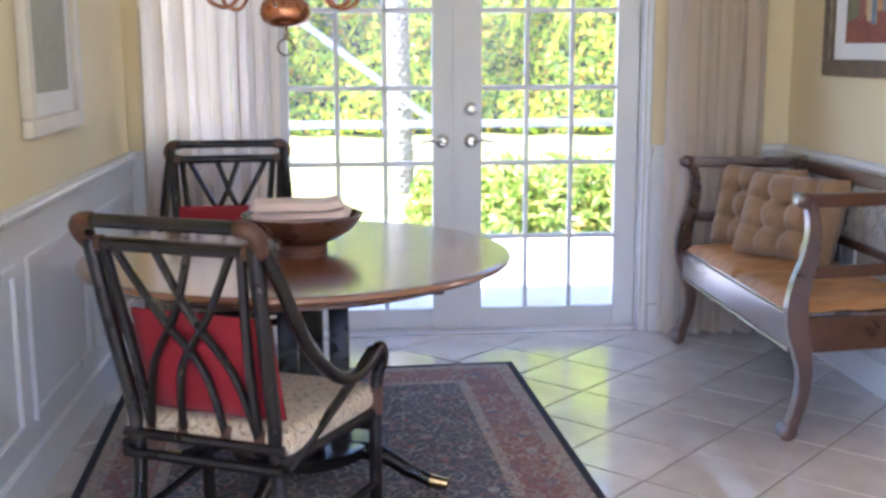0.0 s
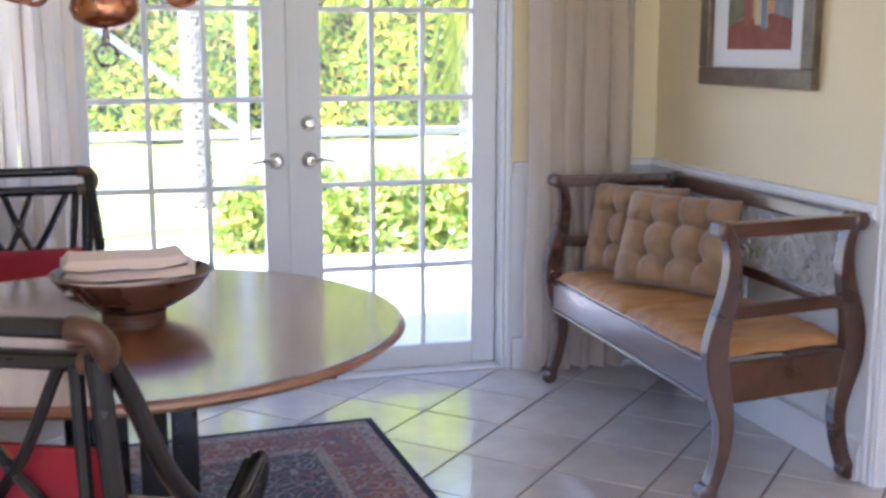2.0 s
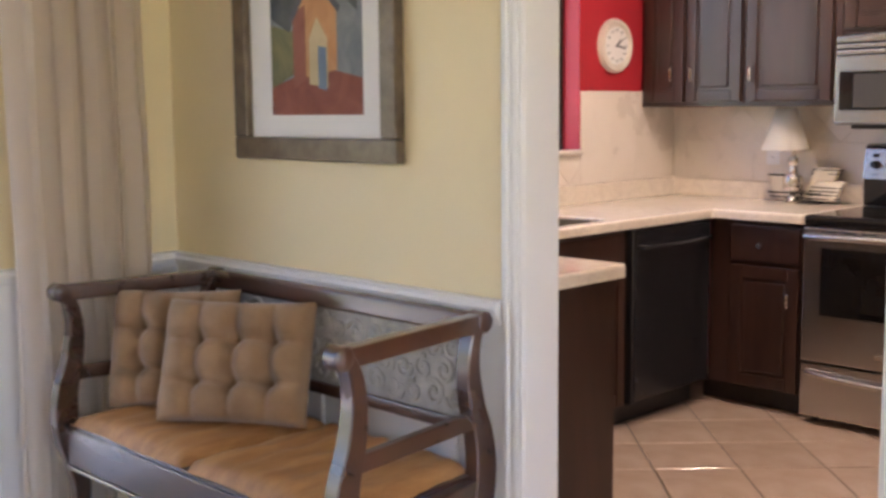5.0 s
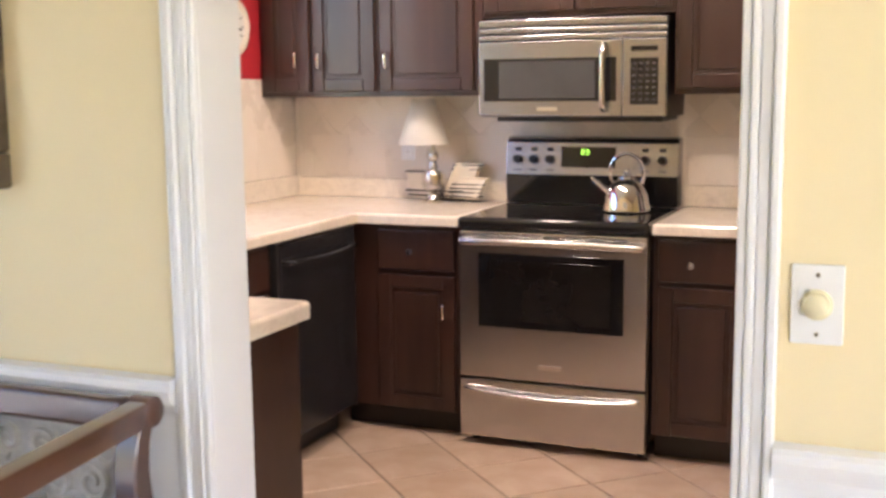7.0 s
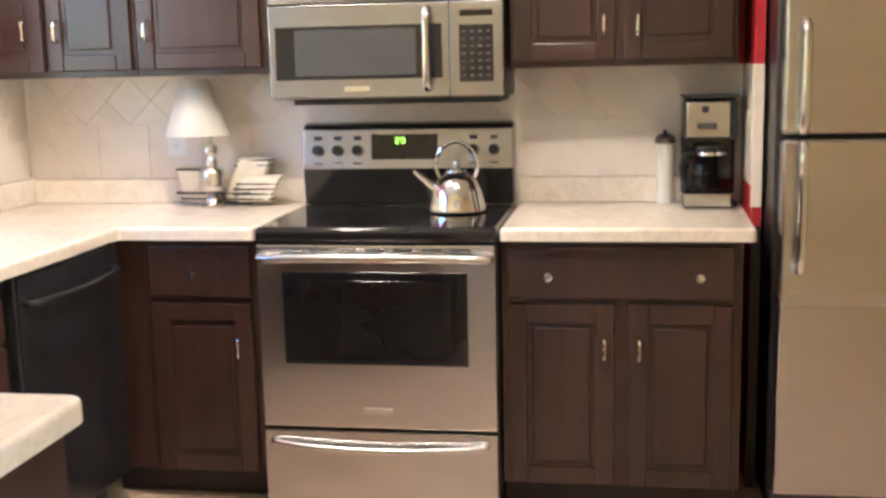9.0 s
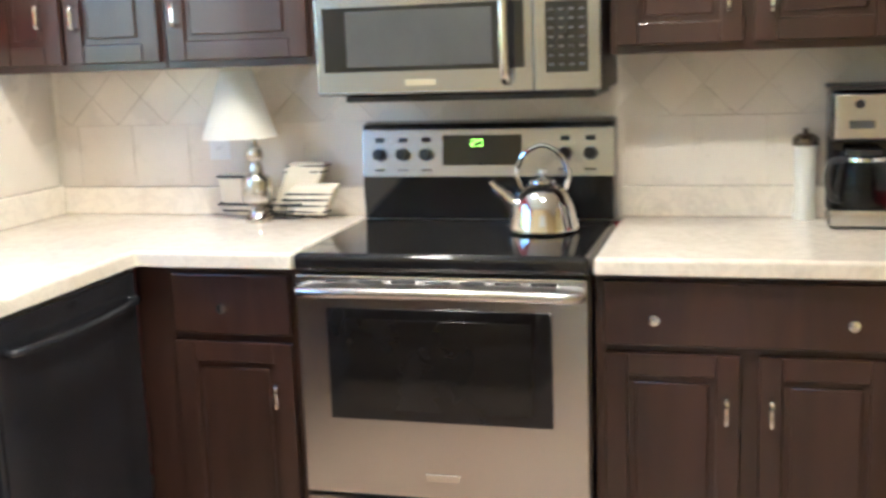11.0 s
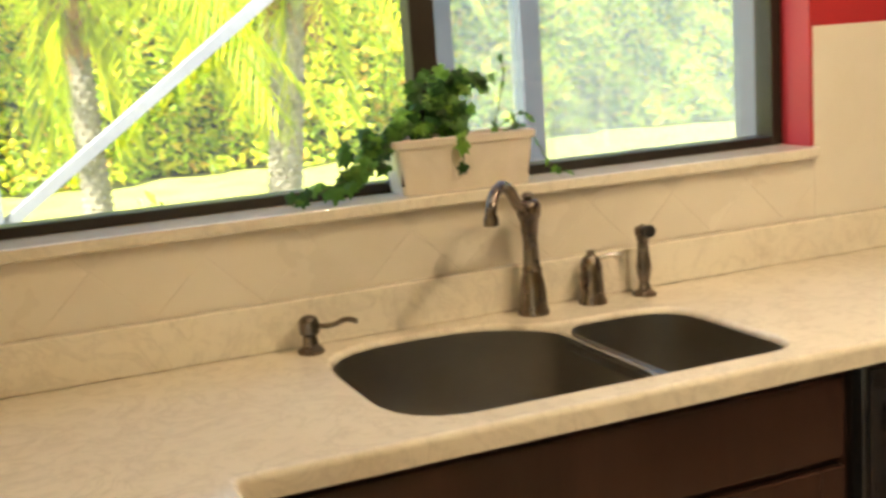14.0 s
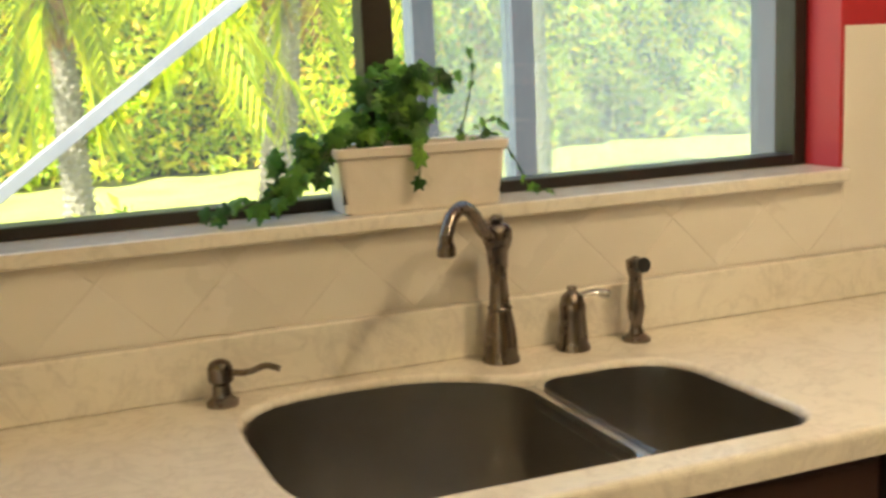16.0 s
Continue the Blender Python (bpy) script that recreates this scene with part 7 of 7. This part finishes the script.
# ---- floor tiles, then wall tiles ----


def clip_poly(pts, x0, x1, y0, y1):
    """A polygon cut to a rectangle."""
    for ax, lim, keep in ((0, x0, 1), (0, x1, -1), (1, y0, 1), (1, y1, -1)):
        out = []
        for i in range(len(pts)):
            p, q = pts[i], pts[(i + 1) % len(pts)]
            ip, iq = keep * (p[ax] - lim) >= -1e-9, keep * (q[ax] - lim) >= -1e-9
            if ip:
                out.append(p)
            if ip != iq:
                t = (lim - p[ax]) / (q[ax] - p[ax])
                out.append((p[0] + t * (q[0] - p[0]), p[1] + t * (q[1] - p[1])))
        pts = out
        if len(pts) < 3:
            return []
    return pts


def piece_mesh(pts, thick, edge, material, put):
    """A flat piece with a chamfered rim; put lays (u, v, height) into the world."""
    bm = bmesh.new()
    cx, cy = sum(p[0] for p in pts) / len(pts), sum(p[1] for p in pts) / len(pts)

    def ring(shrink, h):
        return [bm.verts.new(put(p[0] + (cx - p[0]) * shrink, p[1] + (cy - p[1]) * shrink, h)) for p in pts]
    r = max(math.hypot(p[0] - cx, p[1] - cy) for p in pts)
    a, b, c = ring(0, -thick), ring(0, -edge), ring(edge * 1.6 / r, 0)
    n = len(pts)
    for lo, hi in ((a, b), (b, c)):
        for i in range(n):
            bm.faces.new((lo[i], lo[(i + 1) % n], hi[(i + 1) % n], hi[i]))
    bm.faces.new(c)
    bmesh.ops.recalc_face_normals(bm, faces=bm.faces[:])
    return mesh_of("tile", bm, material)


def lay_tiles(parent, material, area, corner, side, gap, diagonal, put, thick, edge):
    """Square pieces on a lattice, cut at the area's edges; whole pieces share one mesh."""
    x0, x1, y0, y1 = area
    ang = math.pi / 4 if diagonal else 0.0
    u, v = (math.cos(ang) * side, math.sin(ang) * side), (-math.sin(ang) * side, math.cos(ang) * side)
    h = (side - gap) / side / 2
    shape = [(s * u[0] * h + t * v[0] * h, s * u[1] * h + t * v[1] * h) for s, t in ((-1, -1), (1, -1), (1, 1), (-1, 1))]
    reach = int((abs(x1 - x0) + abs(y1 - y0)) / side * 1.5) + 3
    ox, oy = corner[0] + (u[0] + v[0]) / 2, corner[1] + (u[1] + v[1]) / 2
    k0 = ((x0 + x1) / 2 - ox, (y0 + y1) / 2 - oy)
    i0 = round((k0[0] * u[0] + k0[1] * u[1]) / side ** 2)
    j0 = round((k0[0] * v[0] + k0[1] * v[1]) / side ** 2)
    inv_p = whole(parent).inverted()
    shared = None
    for i in range(i0 - reach, i0 + reach):
        for j in range(j0 - reach, j0 + reach):
            cx, cy = ox + i * u[0] + j * v[0], oy + i * u[1] + j * v[1]
            if cx < x0 - side or cx > x1 + side or cy < y0 - side or cy > y1 + side:
                continue
            pts = [(cx + p[0], cy + p[1]) for p in shape]
            cut = clip_poly(pts, x0, x1, y0, y1)
            if len(cut) < 3:
                continue
            ax = abs(sum(cut[k][0] * cut[(k + 1) % len(cut)][1] - cut[(k + 1) % len(cut)][0] * cut[k][1] for k in range(len(cut)))) / 2
            if ax < 4e-4:
                continue
            inside = all(x0 <= p[0] <= x1 and y0 <= p[1] <= y1 for p in pts)
            if inside:
                if shared is None:
                    shared = piece_mesh(shape, thick, edge, material, put)
                ob = new("tile", shared)
                ob.parent = parent
                ob.matrix_basis = inv_p @ Matrix.Translation(Vector(put(cx, cy, 0)) - Vector(put(0, 0, 0)))
            else:
                ob = new("tile", piece_mesh(cut, thick, edge, material, put))
                ob.parent = parent
                ob.matrix_basis = inv_p


on_floor = lambda a, b, h: (a, b, h)
lay_tiles(floor, NOOK_TILE, (X_WEST, X_PART + 0.06, Y_SOUTH, Y_NORTH + 0.02), (-3.585, 0.095), 0.333, 0.008, True, on_floor, 0.006, 0.0015)
lay_tiles(floor, KITCHEN_TILE, (X_PART + 0.064, X_EAST, -3.0, Y_KNORTH), (-0.524, 0.935), 0.333, 0.008, True, on_floor, 0.006, 0.0015)

# tiled splashbacks
on_north = lambda a, b, h: (a, Y_KNORTH - h, b)
on_east = lambda a, b, h: (X_EAST - 0.008 - h, a, b)
bs = thing("backsplash_north", (-0.8, Y_KNORTH, 1.0), "cream ceramic tile splashback below the window", "tiled wall", kind="structure")
part("grout_bed", boxed(X_KIT + 0.001, WIN_L - 0.001, Y_KNORTH + 0.0015, Y_KNORTH + 0.0118, 0.90, 1.466), WALL_GROUT, bs)
part("grout_bed", boxed(WIN_R + 0.001, X_EAST - 0.0005, Y_KNORTH + 0.0015, Y_KNORTH + 0.0118, 0.90, 1.466), WALL_GROUT, bs)
part("grout_bed", boxed(WIN_L - 0.001, WIN_R + 0.001, Y_KNORTH + 0.0015, Y_KNORTH + 0.0118, 0.90, WIN_B - 0.001), WALL_GROUT, bs)
lay_tiles(bs, WALL_TILE, (WIN_L, WIN_R, 1.013, WIN_B - 0.001), (-1.10, 1.013), 0.150, 0.0009, True, on_north, 0.004, 0.0008)
lay_tiles(bs, WALL_TILE, (X_KIT + 0.002, WIN_L, 1.013, 1.466), (-2.28, 1.013), 0.454, 0.001, False, on_north, 0.004, 0.0008)
lay_tiles(bs, WALL_TILE, (WIN_R, X_EAST - 0.009, 1.013, 1.466), (WIN_R, 1.013), 0.454, 0.001, False, on_north, 0.004, 0.0008)
bs = thing("backsplash_east", (X_EAST, 0.2, 1.0), "cream ceramic tile splashback behind the stove", "tiled wall", kind="structure")
part("grout_bed", boxed(X_EAST - 0.0075, X_EAST - 0.0005, -1.154, Y_KNORTH, 0.90, 1.384), WALL_GROUT, bs)
lay_tiles(bs, WALL_TILE, (-1.154, 1.452, 1.007, 1.205), (0.0, 1.007), 0.198, 0.001, False, lambda a, b, h: (X_EAST - 0.0115 + h * -1, a, b), 0.004, 0.0008)
lay_tiles(bs, WALL_TILE, (-1.154, 1.452, 1.207, 1.384), (0.0, 1.207), 0.125, 0.0009, True, lambda a, b, h: (X_EAST - 0.0115 + h * -1, a, b), 0.004, 0.0010)
bs = thing("backsplash_return", (0.5, -1.155, 1.0), "cream ceramic tile on the short wall end", "tiled wall", kind="structure")
lay_tiles(bs, WALL_TILE, (0.332, X_EAST - 0.012, 1.000, 1.384), (0.332, 1.000), 0.234, 0.002, False, lambda a, b, h: (a, -1.1505 + h, b), 0.004, 0.0008)
